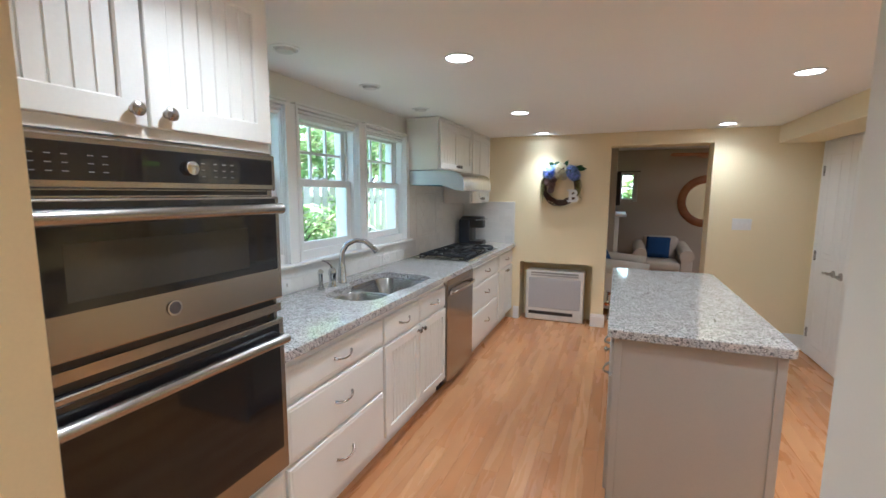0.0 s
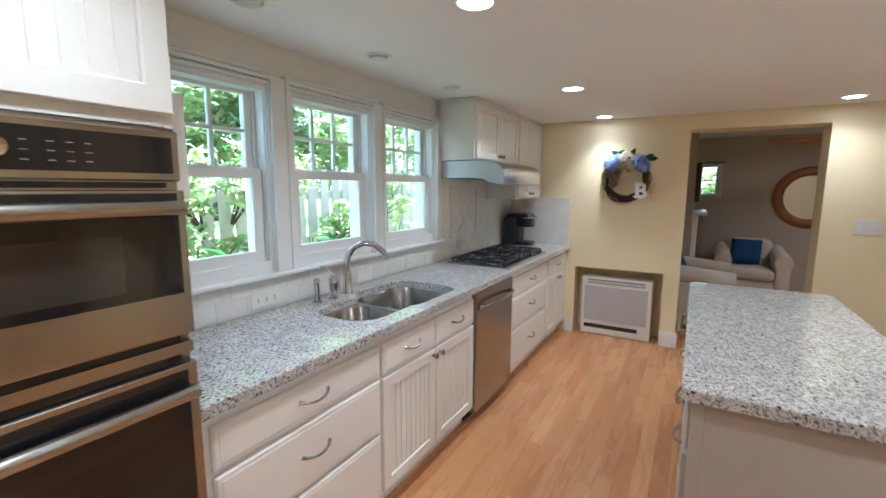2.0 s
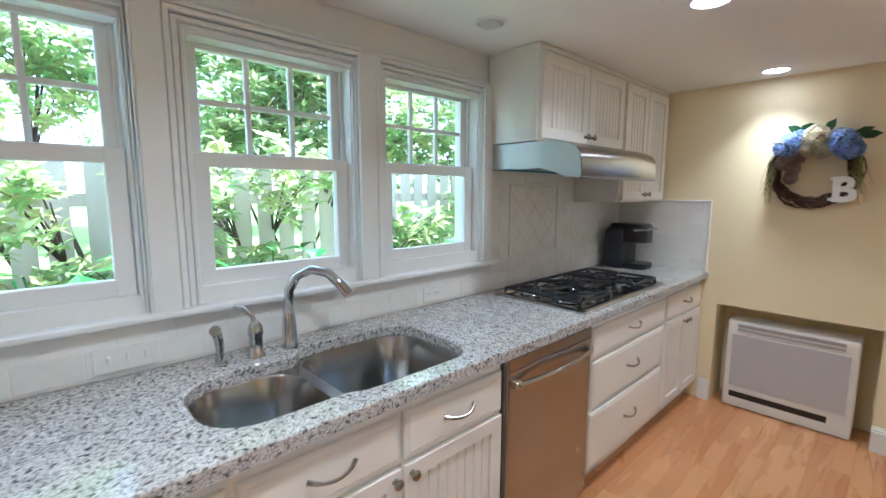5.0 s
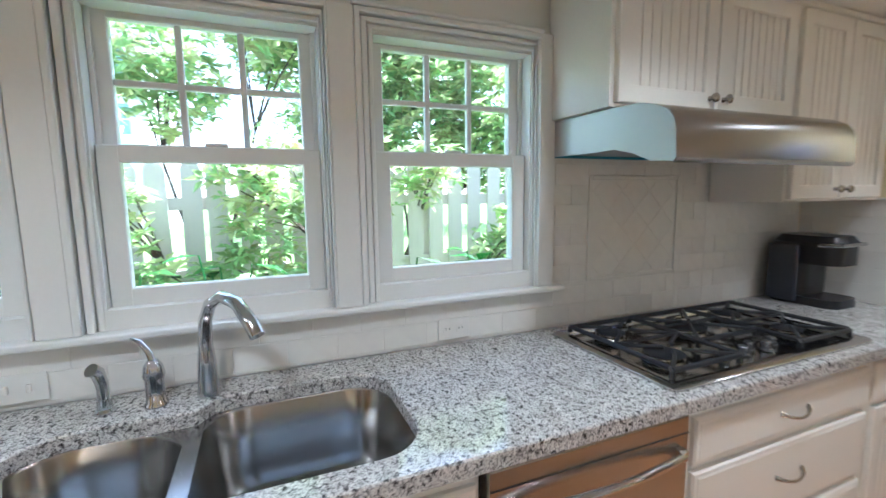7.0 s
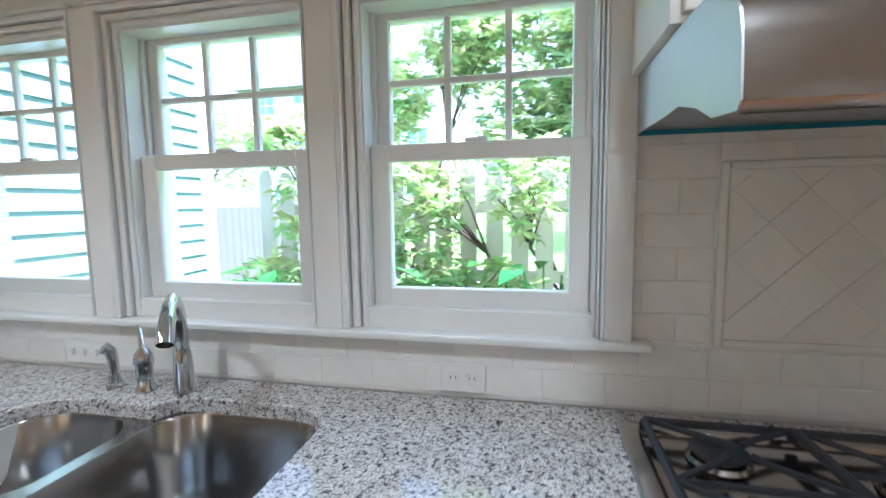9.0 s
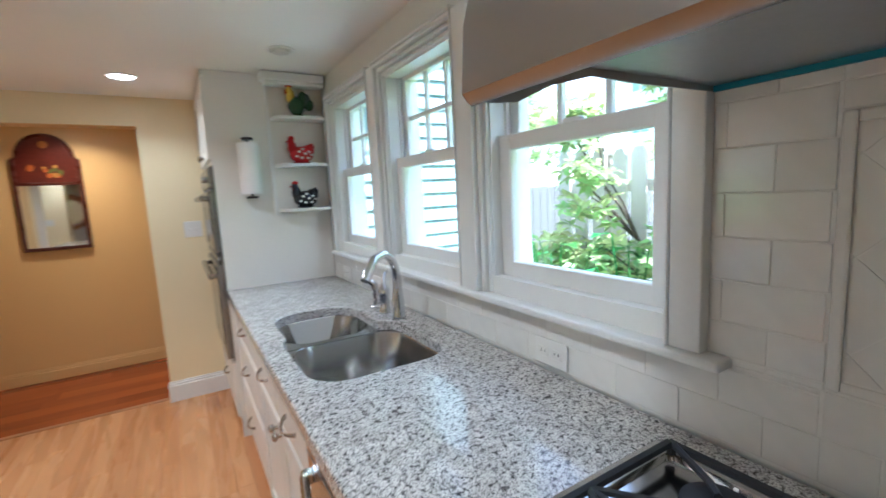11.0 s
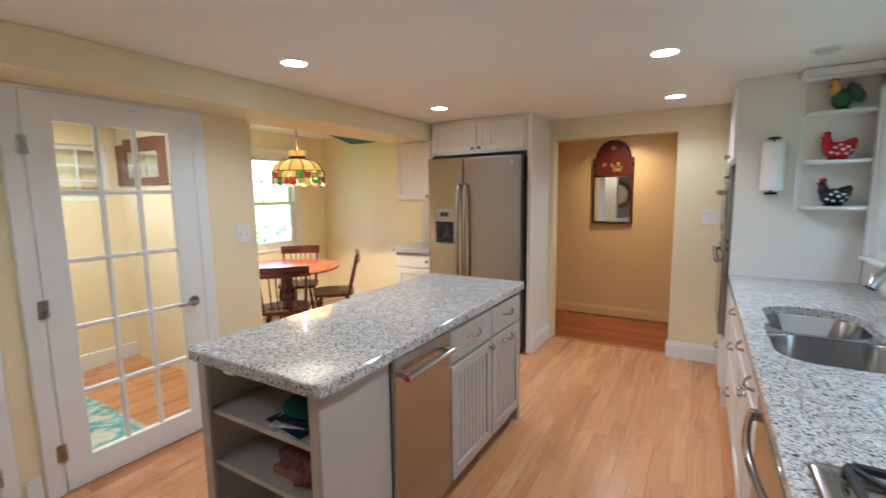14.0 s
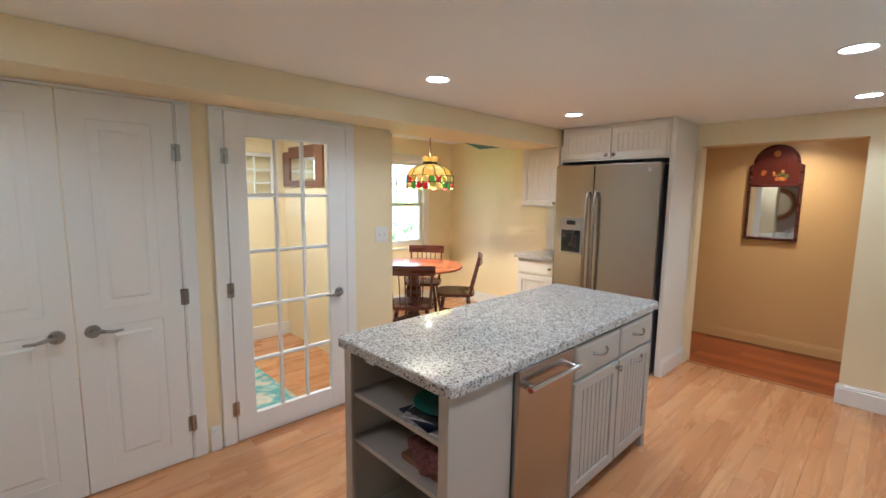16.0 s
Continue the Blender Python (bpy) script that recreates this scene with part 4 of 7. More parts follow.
# ---- wall cabinets and hood ----
def wall_unit(label, y0, y1, z0, z1, doors, kz, boards):
    c = thing("wall_cabinet", label, "cabinet", "wall cabinets", at=(0.16, (y0 + y1) / 2, z0))
    part("body", B(0.014, 0.318, y0, y1, z0, z1), CAB, c)
    part("crown", B(0.014, 0.330, y0 - 0.004, y1, z1, CZ - 0.003, bevel=0.004), CAB, c)
    for i, (a, b) in enumerate(doors):
        d = bead_door(c, 1, 0.318, a, b, z0 + 0.012, z1 - 0.012, CAB, boards=boards)
        knob(d, 1, 0.338, b - 0.03 if i == 0 else a + 0.03, kz)
    return c


wall_unit("cream wall cabinet with beadboard doors over the hood", 4.045, 4.930, 1.705, 2.128, ((4.062, 4.492), (4.500, 4.915)), 1.752, 8)
wall_unit("tall cream wall cabinet in the corner", 4.934, 5.632, 1.395, 2.128, ((4.955, 5.272), (5.280, 5.605)), 1.445, 5)

h = thing("range_hood", "stainless range hood with a curved front", "range hood", at=(0.26, 4.47, 1.55))
ya, yb = 4.060, 4.905
outline = [(0.014, 1.575), (0.014, 1.700), (0.318, 1.700), (0.42, 1.696), (0.48, 1.682), (0.52, 1.661), (0.538, 1.638), (0.546, 1.61), (0.552, 1.535), (0.544, 1.525), (0.47, 1.530), (0.41, 1.555), (0.33, 1.574), (0.25, 1.572)]
for u0, u1 in ((ya, ya + 0.004), (yb - 0.004, yb)):
    part("side_panel", prism(bmesh.new(), outline, "y", u0, u1), plain("dull_satin_steel", (0.50, 0.50, 0.49), 0.48, metal=1.0, var=0.02, bump=0.0), h)
bm = bmesh.new()
front = [(0.318, 1.7005), (0.42, 1.697), (0.48, 1.683), (0.521, 1.662), (0.539, 1.639), (0.547, 1.61), (0.553, 1.534), (0.544, 1.524)]
inner = [(u - 0.004, v - 0.003) for u, v in front]
prism(bm, front + inner[::-1], "y", ya + 0.003, yb - 0.003)
part("front", bm, HOODSTEEL, h, "", True)
part("underside", B(0.016, 0.543, ya + 0.005, yb - 0.005, 1.584, 1.592), plain("dull_steel", (0.42, 0.43, 0.44), 0.4, metal=0.8), h)
part("back_strip", B(0.013, 0.02, ya + 0.006, yb - 0.006, 1.573, 1.5835), plain("blue_film", (0.02, 0.22, 0.33), 0.4), h, "blue protective film strip")
for u in (4.42, 4.56):
    part("switch_knob", lathe(bmesh.new(), [(0.016, 0), (0.016, -0.014), (0.010, -0.018), (0.001, -0.018)], (0.47, u, 1.584), 14), BLACK, h, "black round control knob", True)
part("lamp_lens", lathe(bmesh.new(), [(0.045, 0), (0.045, -0.01), (0.03, -0.02), (0.001, -0.022)], (0.30, 4.82, 1.584), 18), BLACK, h, "dark lamp housing", True)

# ---- cooktop ----
k = thing("gas_cooktop", "stainless gas cooktop with black cast-iron grates", "cooktop", at=(0.35, 4.5, 0.914))
cx0, cx1, cy0, cy1 = 0.085, 0.622, 4.020, 4.985
bm = bmesh.new()
rings = []
for i, z in ((0, 0.9145), (0, 0.922), (0.006, 0.927), (0.040, 0.9275), (0.046, 0.917), (0.06, 0.916)):
    rings.append([bm.verts.new((u, v, z)) for u, v in rounded(cx0 + i, cx1 - i, cy0 + i, cy1 - i, max(0.02 - i * 0.2, 0.008), 3)])
n = len(rings[0])
for r, t in zip(rings, rings[1:]):
    for q in range(n):
        bm.faces.new((r[q], r[(q + 1) % n], t[(q + 1) % n], t[q]))
bm.faces.new(rings[-1])
part("tray", bm, plain("dark_polished_steel", (0.46, 0.45, 0.44), 0.15, metal=1.0, var=0.05, bump=0.0), k, "", True)
for x, y, r in ((0.21, 4.19, 0.040), (0.44, 4.19, 0.050), (0.27, 4.50, 0.060), (0.21, 4.81, 0.045), (0.44, 4.81, 0.040)):
    bn = part("burner", lathe(bmesh.new(), [(r + 0.018, 0.919), (r + 0.012, 0.927), (r + 0.002, 0.929), (r, 0.935), (r - 0.01, 0.936)], (x, y, 0), 24), STEEL, k, "", True)
    part("burner_cap", lathe(bmesh.new(), [(r + 0.010, 0.936), (r + 0.012, 0.940), (r - 0.002, 0.944), (0.001, 0.944)], (x, y, 0), 24), IRON, bn, "dull grey-black burner cap", True)
    part("spark_pin", cyl(bmesh.new(), (x - r - 0.012, y, 0.927), (x - r - 0.012, y, 0.943), 0.004, seg=8), PLASTIC, bn)
for g0, g1 in ((4.070, 4.352), (4.358, 4.648), (4.654, 4.936)):
    g = bmesh.new()
    x0, x1 = 0.134, 0.570 if g0 != 4.358 else 0.43
    zt, w = 0.954, 0.0066
    ym = (g0 + g1) / 2
    xm = (x0 + x1) / 2
    tube(g, [(x0, g0, 0.932), (x0, g0, zt - 0.008), (x0 + 0.008, g0, zt), (x1 - 0.008, g0, zt), (x1, g0, zt - 0.008), (x1, g0, 0.928)], w * 1.3, 6)
    tube(g, [(x0, g1, 0.932), (x0, g1, zt - 0.008), (x0 + 0.008, g1, zt), (x1 - 0.008, g1, zt), (x1, g1, zt - 0.008), (x1, g1, 0.928)], w * 1.3, 6)
    for u in (x0, x1):
        tube(g, [(u, g0, zt - 0.004), (u, g1, zt - 0.004)], w * 1.3, 6)
    tube(g, [(xm, g0, zt), (xm, g1, zt)], w, 6)
    cs = ((x0 + (x1 - x0) * 0.23, ym), (x0 + (x1 - x0) * 0.73, ym)) if g0 != 4.358 else ((xm, ym),)
    for cx, cy in cs:
        for dx, dy in ((1, 1), (1, -1), (-1, 1), (-1, -1)):
            ex = xm if (cx < xm and dx > 0) or (cx > xm and dx < 0) else (x0 if dx < 0 else x1)
            if g0 == 4.358:
                ex = x0 if dx < 0 else x1
            ey = g0 if dy < 0 else g1
            tube(g, [(ex, ey, zt), (cx + dx * 0.045, cy + dy * 0.045, zt), (cx + dx * 0.018, cy + dy * 0.018, zt + 0.002)], w, 6)
    part("grate", g, IRON, k, "black cast-iron grate", False)
for i in range(5):
    y = 4.385 + 0.058 * i
    part("control_knob", lathe(bmesh.new(), [(0.021, 0.919), (0.021, 0.926), (0.017, 0.928), (0.016, 0.948), (0.013, 0.951), (0.001, 0.951)], (0.50 + 0.02 * (i % 2), y, 0), 18), plain("knob_metal", (0.25, 0.25, 0.26), 0.25, metal=0.9), k, "dark metallic control knob", True)

# ---- coffee maker ----
m = thing("coffee_maker", "black single-cup coffee maker with a silver lid handle", "coffee maker", at=(0.18, 5.42, 0.914))
part("body", prism(bmesh.new(), rounded(0.045, 0.205, 5.335, 5.55, 0.05, 5), "z", 0.915, 1.20), BLACK, m, "", True)
part("base", prism(bmesh.new(), rounded(0.05, 0.335, 5.335, 5.535, 0.05, 5), "z", 0.915, 0.952), BLACK, m, "", True)
bm = prism(bmesh.new(), rounded(0.06, 0.330, 5.338, 5.535, 0.06, 5), "z", 1.105, 1.205)
part("brew_head", bm, BLACK, m, "", True)
bm = bmesh.new()
r0 = [bm.verts.new((u, v, 1.205)) for u, v in rounded(0.05, 0.335, 5.330, 5.54, 0.06, 5)]
r1 = [bm.verts.new((u, v, 1.235)) for u, v in rounded(0.07, 0.315, 5.35, 5.52, 0.05, 5)]
for q in range(len(r0)):
    bm.faces.new((r0[q], r0[(q + 1) % len(r0)], r1[(q + 1) % len(r0)], r1[q]))
bm.faces.new(r1)
bm.faces.new(r0)
part("lid", bm, BLACK, m, "", True)
part("lid_handle", tube(bmesh.new(), [(0.26, 5.325, 1.195), (0.34, 5.345, 1.20), (0.348, 5.42, 1.202), (0.34, 5.52, 1.20), (0.26, 5.54, 1.195)], 0.008, 8), CHROME, m, "silver lid handle", True)
part("water_tank", prism(bmesh.new(), rounded(0.06, 0.19, 5.305, 5.338, 0.012, 4), "z", 0.93, 1.19), plain("smoky_plastic", (0.03, 0.035, 0.05), 0.12), m, "smoky water tank", True)

# ---- fridge, its cabinet and side panel ----
solid("fridge_panel", B(2.128, 2.166, NEAR, 1.385, 0, CZ - 0.003, bevel=0.002), OFFWHITE, "tall cream side panel beside the fridge", "panel", "structure")
c = thing("fridge_cabinet", "cream cabinet with two beadboard doors over the fridge", "cabinet", at=(2.65, 1.1, 1.84))
part("body", B(2.167, 3.13, NEAR + 0.002, 1.398, 1.840, CZ - 0.003), CAB, c)
for i, (a, b) in enumerate(((2.185, 2.640), (2.650, 3.120))):
    d = bead_door(c, 1, 1.398, a, b, 1.858, 2.118, CAB, "y", boards=8)
    knob(d, 1, 2.610 if i == 0 else 2.680, 1.418, 1.885, "y")
part("side_panel", B(3.131, 3.150, NEAR + 0.002, 1.398, 0, 1.988), CAB, c)

r = thing("fridge", "stainless side-by-side fridge with a water dispenser", "fridge", at=(2.66, 1.15, 0))
part("body", B(2.19, 3.115, NEAR + 0.03, 1.385, 0.02, 1.79), plain("dark_fridge_case", (0.06, 0.06, 0.065), 0.4), r)
FY = 1.39
dr = part("fridge_door", B(2.193, 2.758, FY, FY + 0.075, 0.06, 1.805, bevel=0.010, seg=2), STEELV, r)
df = part("freezer_door", B(2.766, 3.150, FY, FY + 0.075, 0.06, 1.805, bevel=0.010, seg=2), STEELV, r)
for d, x in ((dr, 2.725), (df, 2.800)):
    pts = [(x, FY + 0.07, 1.56), (x, FY + 0.105, 1.545), (x, FY + 0.125, 1.49), (x, FY + 0.135, 1.1), (x, FY + 0.125, 0.62), (x, FY + 0.105, 0.57), (x, FY + 0.07, 0.555)]
    part("handle", tube(bmesh.new(), pts, 0.014, 12), STEELV, d, "long bowed steel handle", True)
dp = part("dispenser", B(2.850, 3.075, FY + 0.0755, FY + 0.083, 0.985, 1.325, bevel=0.004), plain("grey_dispenser", (0.34, 0.33, 0.31), 0.3, metal=0.6), df, "ice and water dispenser")
part("recess", B(2.865, 3.060, FY + 0.083, FY + 0.0845, 1.0, 1.205), plain("dark_recess", (0.012, 0.014, 0.018), 0.25), dp, "dark dispenser recess")
part("paddle", B(2.90, 2.95, FY + 0.0845, FY + 0.095, 1.06, 1.16, bevel=0.004), BLACK, dp)
part("display", B(2.92, 3.01, FY + 0.083, FY + 0.0845, 1.255, 1.295), BLACK, dp)
part("badge", cyl(bmesh.new(), (2.28, FY + 0.075, 1.745), (2.28, FY + 0.078, 1.745), 0.017, seg=20), CHROME, dr, "small round badge")
part("grille", B(2.20, 3.11, FY - 0.02, FY + 0.03, 0.0, 0.055), BLACK, r)

# ---- small counter beside the fridge ----
c = thing("base_cabinet", "small cream base cabinet beside the fridge", "cabinet", at=(3.4, 1.1, 0))
part("body", B(3.152, 3.62, NEAR + 0.002, 1.385, 0.10, 0.872), CAB, c)
part("toe_kick", B(3.152, 3.62, NEAR + 0.002, 1.33, 0, 0.10), CAB, c)
d = bead_door(c, 1, 1.385, 3.17, 3.605, 0.125, 0.70, CAB, "y", boards=7)
f = slab_front("drawer_front", c, 1, 1.385, 3.17, 3.605, 0.715, 0.855, CAB, "y")
knob(f, 1, 3.21, 1.405, 0.79, "y")
top_with_hole("worktop", rounded(3.152, 3.645, NEAR + 0.02, 1.43, 0.012, 3), [], 0.874, 0.914, "small granite worktop beside the fridge", "worktop")
solid("backsplash_small", B(3.152, 3.62, NEAR + 0.001, NEAR + 0.012, 0.914, 1.405), TILE, "white tile wall over the small worktop", "backsplash", "structure")
c = thing("wall_cabinet", "small cream wall cabinet beside the fridge", "cabinet", "wall cabinets", at=(3.4, 1.1, 1.405))
part("body", B(3.152, 3.605, NEAR + 0.002, 1.375, 1.405, 1.988), CAB, c)
d = bead_door(c, 1, 1.375, 3.165, 3.59, 1.418, 1.975, CAB, "y", boards=7)
knob(d, 1, 3.195, 1.395, 1.45, "y")

# ---- island ----
IX0, IX1, IY0, IY1 = 1.800, 2.430, 2.552, 4.212
c = thing("kitchen_island", "grey-beige island cabinet with an open bookshelf end", "kitchen island", at=(2.11, 3.38, 0))
bm = bmesh.new()
box(bm, IX0 + 0.02, IX1 - 0.02, IY0, 3.84, 0.10, 0.872)
part("body", bm, ISLE, c)
part("end_panel", B(IX0 - 0.002, IX1 + 0.002, IY0 - 0.014, IY0, 0.0, 0.872, bevel=0.003), ISLE, c)
part("corner_stile", B(IX0 - 0.006, IX0 + 0.03, IY0 - 0.019, IY0 - 0.0141, 0.0, 0.872, bevel=0.003), ISLE, c)
part("corner_stile", B(IX1 - 0.03, IX1 + 0.006, IY0 - 0.019, IY0 - 0.0141, 0.0, 0.872, bevel=0.003), ISLE, c)
part("back_panel", B(IX1 - 0.02, IX1, IY0, IY1, 0.0, 0.872, bevel=0.002), ISLE, c)
part("side_panel", B(IX0, IX0 + 0.02, 3.878, IY1, 0.0, 0.872, bevel=0.002), ISLE, c)
part("face_frame", B(IX0, IX0 + 0.02, IY0, 3.455, 0.10, 0.872), ISLE, c)
part("toe_kick", B(IX0 + 0.06, IX1 - 0.03, IY0, 3.84, 0, 0.10), ISLE, c)
for z in (0.10, 0.462, 0.672):
    part("shelf", B(IX0 + 0.021, IX1 - 0.021, 3.845, IY1 - 0.01, z - 0.02, z, bevel=0.002), ISLE, c)
bm = bmesh.new()
for u0, u1 in ((IX0 - 0.004, IX0 + 0.045), (IX1 - 0.045, IX1 + 0.004)):
    box(bm, u0, u1, IY1 - 0.002, IY1 + 0.016, 0, 0.872, bevel=0.003)
box(bm, IX0 + 0.044, IX1 - 0.044, IY1 - 0.001, IY1 + 0.014, 0.0, 0.10, bevel=0.002)
part("bookshelf_frame", bm, ISLE, c)
for i, (a, b) in enumerate(((2.570, 2.985), (2.998, 3.440))):
    f = slab_front("drawer_front", c, -1, IX0, a, b, 0.690, 0.850, ISLE)
    bar_pull(f, -1, IX0 - 0.0205, (a + b) / 2, 0.785)
    d = bead_door(c, -1, IX0, a, b, 0.115, 0.675, ISLE, boards=8)
    if i:
        knob(d, -1, IX0 - 0.02, 3.024, 0.645)
    else:
        bar_pull(d, -1, IX0 - 0.02, 2.78, 0.635)
t = part("trash_drawer", B(IX0 - 0.022, IX0 + 0.02, 3.462, 3.872, 0.11, 0.860, bevel=0.005, seg=2), STEELV, c, "stainless pull-out front")
bm = cyl(bmesh.new(), (IX0 - 0.062, 3.485, 0.792), (IX0 - 0.062, 3.850, 0.792), 0.012, seg=14)
for u in (3.50, 3.815):
    box(bm, IX0 - 0.060, IX0 - 0.02, u, u + 0.022, 0.780, 0.806, bevel=0.004)
part("handle", bm, CHROME, t, "straight round steel handle", True)
part("handle_cap", cyl(bmesh.new(), (IX0 - 0.062, 3.850, 0.792), (IX0 - 0.062, 3.856, 0.792), 0.0125, 0.010, 14), plain("red_enamel", (0.25, 0.01, 0.012), 0.25), t, "red badge on the handle end")
top_with_hole("island_worktop", rounded(1.765, 2.465, 2.512, 4.252, 0.035, 5), [], 0.874, 0.914, "speckled grey granite island top", "worktop")
solid("shelf_bracket", B(2.27, 2.33, 4.10, 4.19, 0.82, 0.872), PLASTIC, "small white bracket under the island top", "bracket")

# things on the island's shelves
mags = (((0.55, 0.54, 0.52), 8), ((0.02, 0.03, 0.06), -9), ((0.60, 0.59, 0.58), 22), ((0.015, 0.02, 0.03), 4), ((0.03, 0.03, 0.035), 26))
for i, (col, ang) in enumerate(mags):
    ob = solid("magazine", B(-0.105, 0.105, -0.14, 0.14, 0, 0.006, bevel=0.0015), plain("magazine_cover", col, 0.25, var=0.5, scale=14, fine=40), "glossy magazine lying on the island shelf", "magazine", group="magazines")
    ob.matrix_basis = pose(1.985 + 0.02 * (i % 3), 4.06 - 0.012 * i, 0.6725 + 0.0066 * i, 0, 0, ang)
solid("plate", lathe(bmesh.new(), [(0.05, 0), (0.055, 0.004), (0.12, 0.02), (0.125, 0.024), (0.118, 0.024), (0.05, 0.007), (0.001, 0.006)], (1.99, 4.05, 0.7065), 32),
      plain("teal_glaze", (0.03, 0.17, 0.15), 0.15), "teal plate lying on the magazines", "plate", smooth=True)
bag = bmesh.new()
bmesh.ops.create_icosphere(bag, subdivisions=3, radius=1)
for v in bag.verts:
    nse = noise.noise(v.co * 2.2)
    v.co = Vector((2.0 + v.co.x * 0.13 * (1 + 0.4 * nse), 4.06 + v.co.y * 0.11 * (1 + 0.4 * nse), 0.462 + max(0, 0.05 + v.co.z * 0.055 * (1 + 0.5 * nse))))
solid("cloth_bag", bag, plain("patterned_cloth", (0.16, 0.06, 0.06), 0.9, var=0.8, scale=16, fine=60), "crumpled dark red patterned cloth on the shelf", "cloth", smooth=True)
solid("shelf_box", B(1.89, 2.14, 3.98, 4.15, 0.462, 0.49, bevel=0.003), plain("brown_card", (0.22, 0.10, 0.05), 0.7), "flat brown box on the lower shelf", "box")
solid("dark_basket", lathe(bmesh.new(), [(0.09, 0.10), (0.11, 0.2), (0.115, 0.24), (0.105, 0.24), (0.085, 0.12), (0.001, 0.11)], (2.0, 4.05, 0.001), 20), BLACK, "black basket on the bottom shelf", "basket", smooth=True)


# ---- recessed lamps ----
def can(x, y, z, lit=True):
    c = thing("recessed_lamp", "white recessed ceiling lamp, lit" if lit else "small unlit recessed ceiling lamp with a swivel lens", "ceiling lamp", "recessed lamps" if lit else "unlit lamps over the worktop", at=(x, y, z))
    R = 0.075 if lit else 0.068
    part("trim_ring", lathe(bmesh.new(), [(R, -0.0005), (R, -0.004), (R - 0.010, -0.007), (R - 0.014, -0.004), (R - 0.014, -0.0005)], (x, y, z), 32), TRIM, c, "", True)
    if lit:
        part("lens", lathe(bmesh.new(), [(R - 0.0142, -0.0006), (R - 0.0145, -0.003), (0.001, -0.0035)], (x, y, z), 32), LIT, c, "bright lens", True)
        lamp("can_light", (x, y, z - 0.02), CAN_POWER, 0.11, CAN_COLOR, spread=138)
    else:
        part("lens", lathe(bmesh.new(), [(R - 0.016, -0.0006), (0.045, -0.004), (0.04, -0.016), (0.02, -0.02), (0.001, -0.02)], (x, y, z), 24), plain("pale_lens", (0.66, 0.65, 0.62), 0.35), c, "grey swivel lens", True)


for x, y in ((1.04, 1.40), (1.03, 2.58), (1.00, 4.13), (0.972, 5.43), (2.686, 2.00), (2.686, 3.46), (2.678, 5.32)):
    can(x, y, CZ)
for x, y in ((0.335, 2.17), (0.322, 2.93), (0.307, 3.71)):
    can(x, y, CZ, False)
can(1.55, 0.12, CZ)
bpy.data.objects["can_light"].data.energy = 0.7
bpy.data.objects["can_light.003"].data.spread = radians(95)
bpy.data.objects["can_light.003"].data.energy = bpy.data.objects["can_light.006"].data.energy = 0.55
bpy.data.objects["can_light.007"].data.energy, bpy.data.objects["can_light.007"].data.color = 1.25, (1.0, 0.76, 0.48)


# ---- switches and outlets ----
def plate(name, label, axis, face, at, w, h, toggles):
    x, y, z = at
    c = thing(name, label, "switch" if "switch" in name else "outlet", at=at)
    def cube(u0, u1, v0, v1, o0, o1, bv):
        lo, hi = sorted((o0 * face, o1 * face))
        return B(x + lo, x + hi, y + u0, y + u1, z + v0, z + v1, bevel=bv) if axis == "x" else B(x + u0, x + u1, y + lo, y + hi, z + v0, z + v1, bevel=bv)
    part("plate", cube(-w / 2, w / 2, -h / 2, h / 2, 0, 0.006, 0.002), PLASTIC, c)
    for u, kind in toggles:
        if kind == "t":
            part("toggle", cube(u - 0.005, u + 0.005, -0.010, 0.012, 0.006, 0.018, 0.002), PLASTIC, c)
        else:
            s = part("socket", cube(u - 0.017, u + 0.017, -0.0135, 0.0135, 0.006, 0.0085, 0.002), PLASTIC, c)
            bm = cube(u - 0.008, u - 0.006, -0.002, 0.006, 0.0085, 0.009, 0)
            bm2 = cube(u + 0.006, u + 0.008, -0.002, 0.006, 0.0085, 0.009, 0)
            part("slot", bm, BLACK, s)
            part("slot", bm2, BLACK, s)
    return c


plate("wall_outlet", "white double outlet on the tiles under the windows", "x", 1, (0.012, 3.653, 0.968), 0.120, 0.076, ((-0.025, "s"), (0.025, "s")))
plate("wall_outlet", "white double outlet on the tiles by the ovens", "x", 1, (0.012, 1.955, 0.968), 0.120, 0.076, ((-0.025, "s"), (0.025, "s")))
plate("wall_switch", "white switch plate on the tiles by the sink", "x", 1, (0.012, 2.43, 0.970), 0.165, 0.076, ((-0.046, "t"), (0.0, "t"), (0.046, "t")))
plate("wall_switch", "white triple switch plate on the yellow wall", "y", -1, (2.93, FAR, 1.21), 0.165, 0.115, ((-0.046, "t"), (0, "t"), (0.046, "t")))
plate("wall_switch", "white double switch plate by the hall opening", "y", 1, (0.772, NEAR, 1.245), 0.115, 0.115, ((-0.023, "t"), (0.023, "t")))
plate("wall_switch", "white switch plate beside the glazed door", "x", -1, (EAST, 3.244, 1.219), 0.115, 0.115, ((-0.023, "t"), (0.023, "t")))


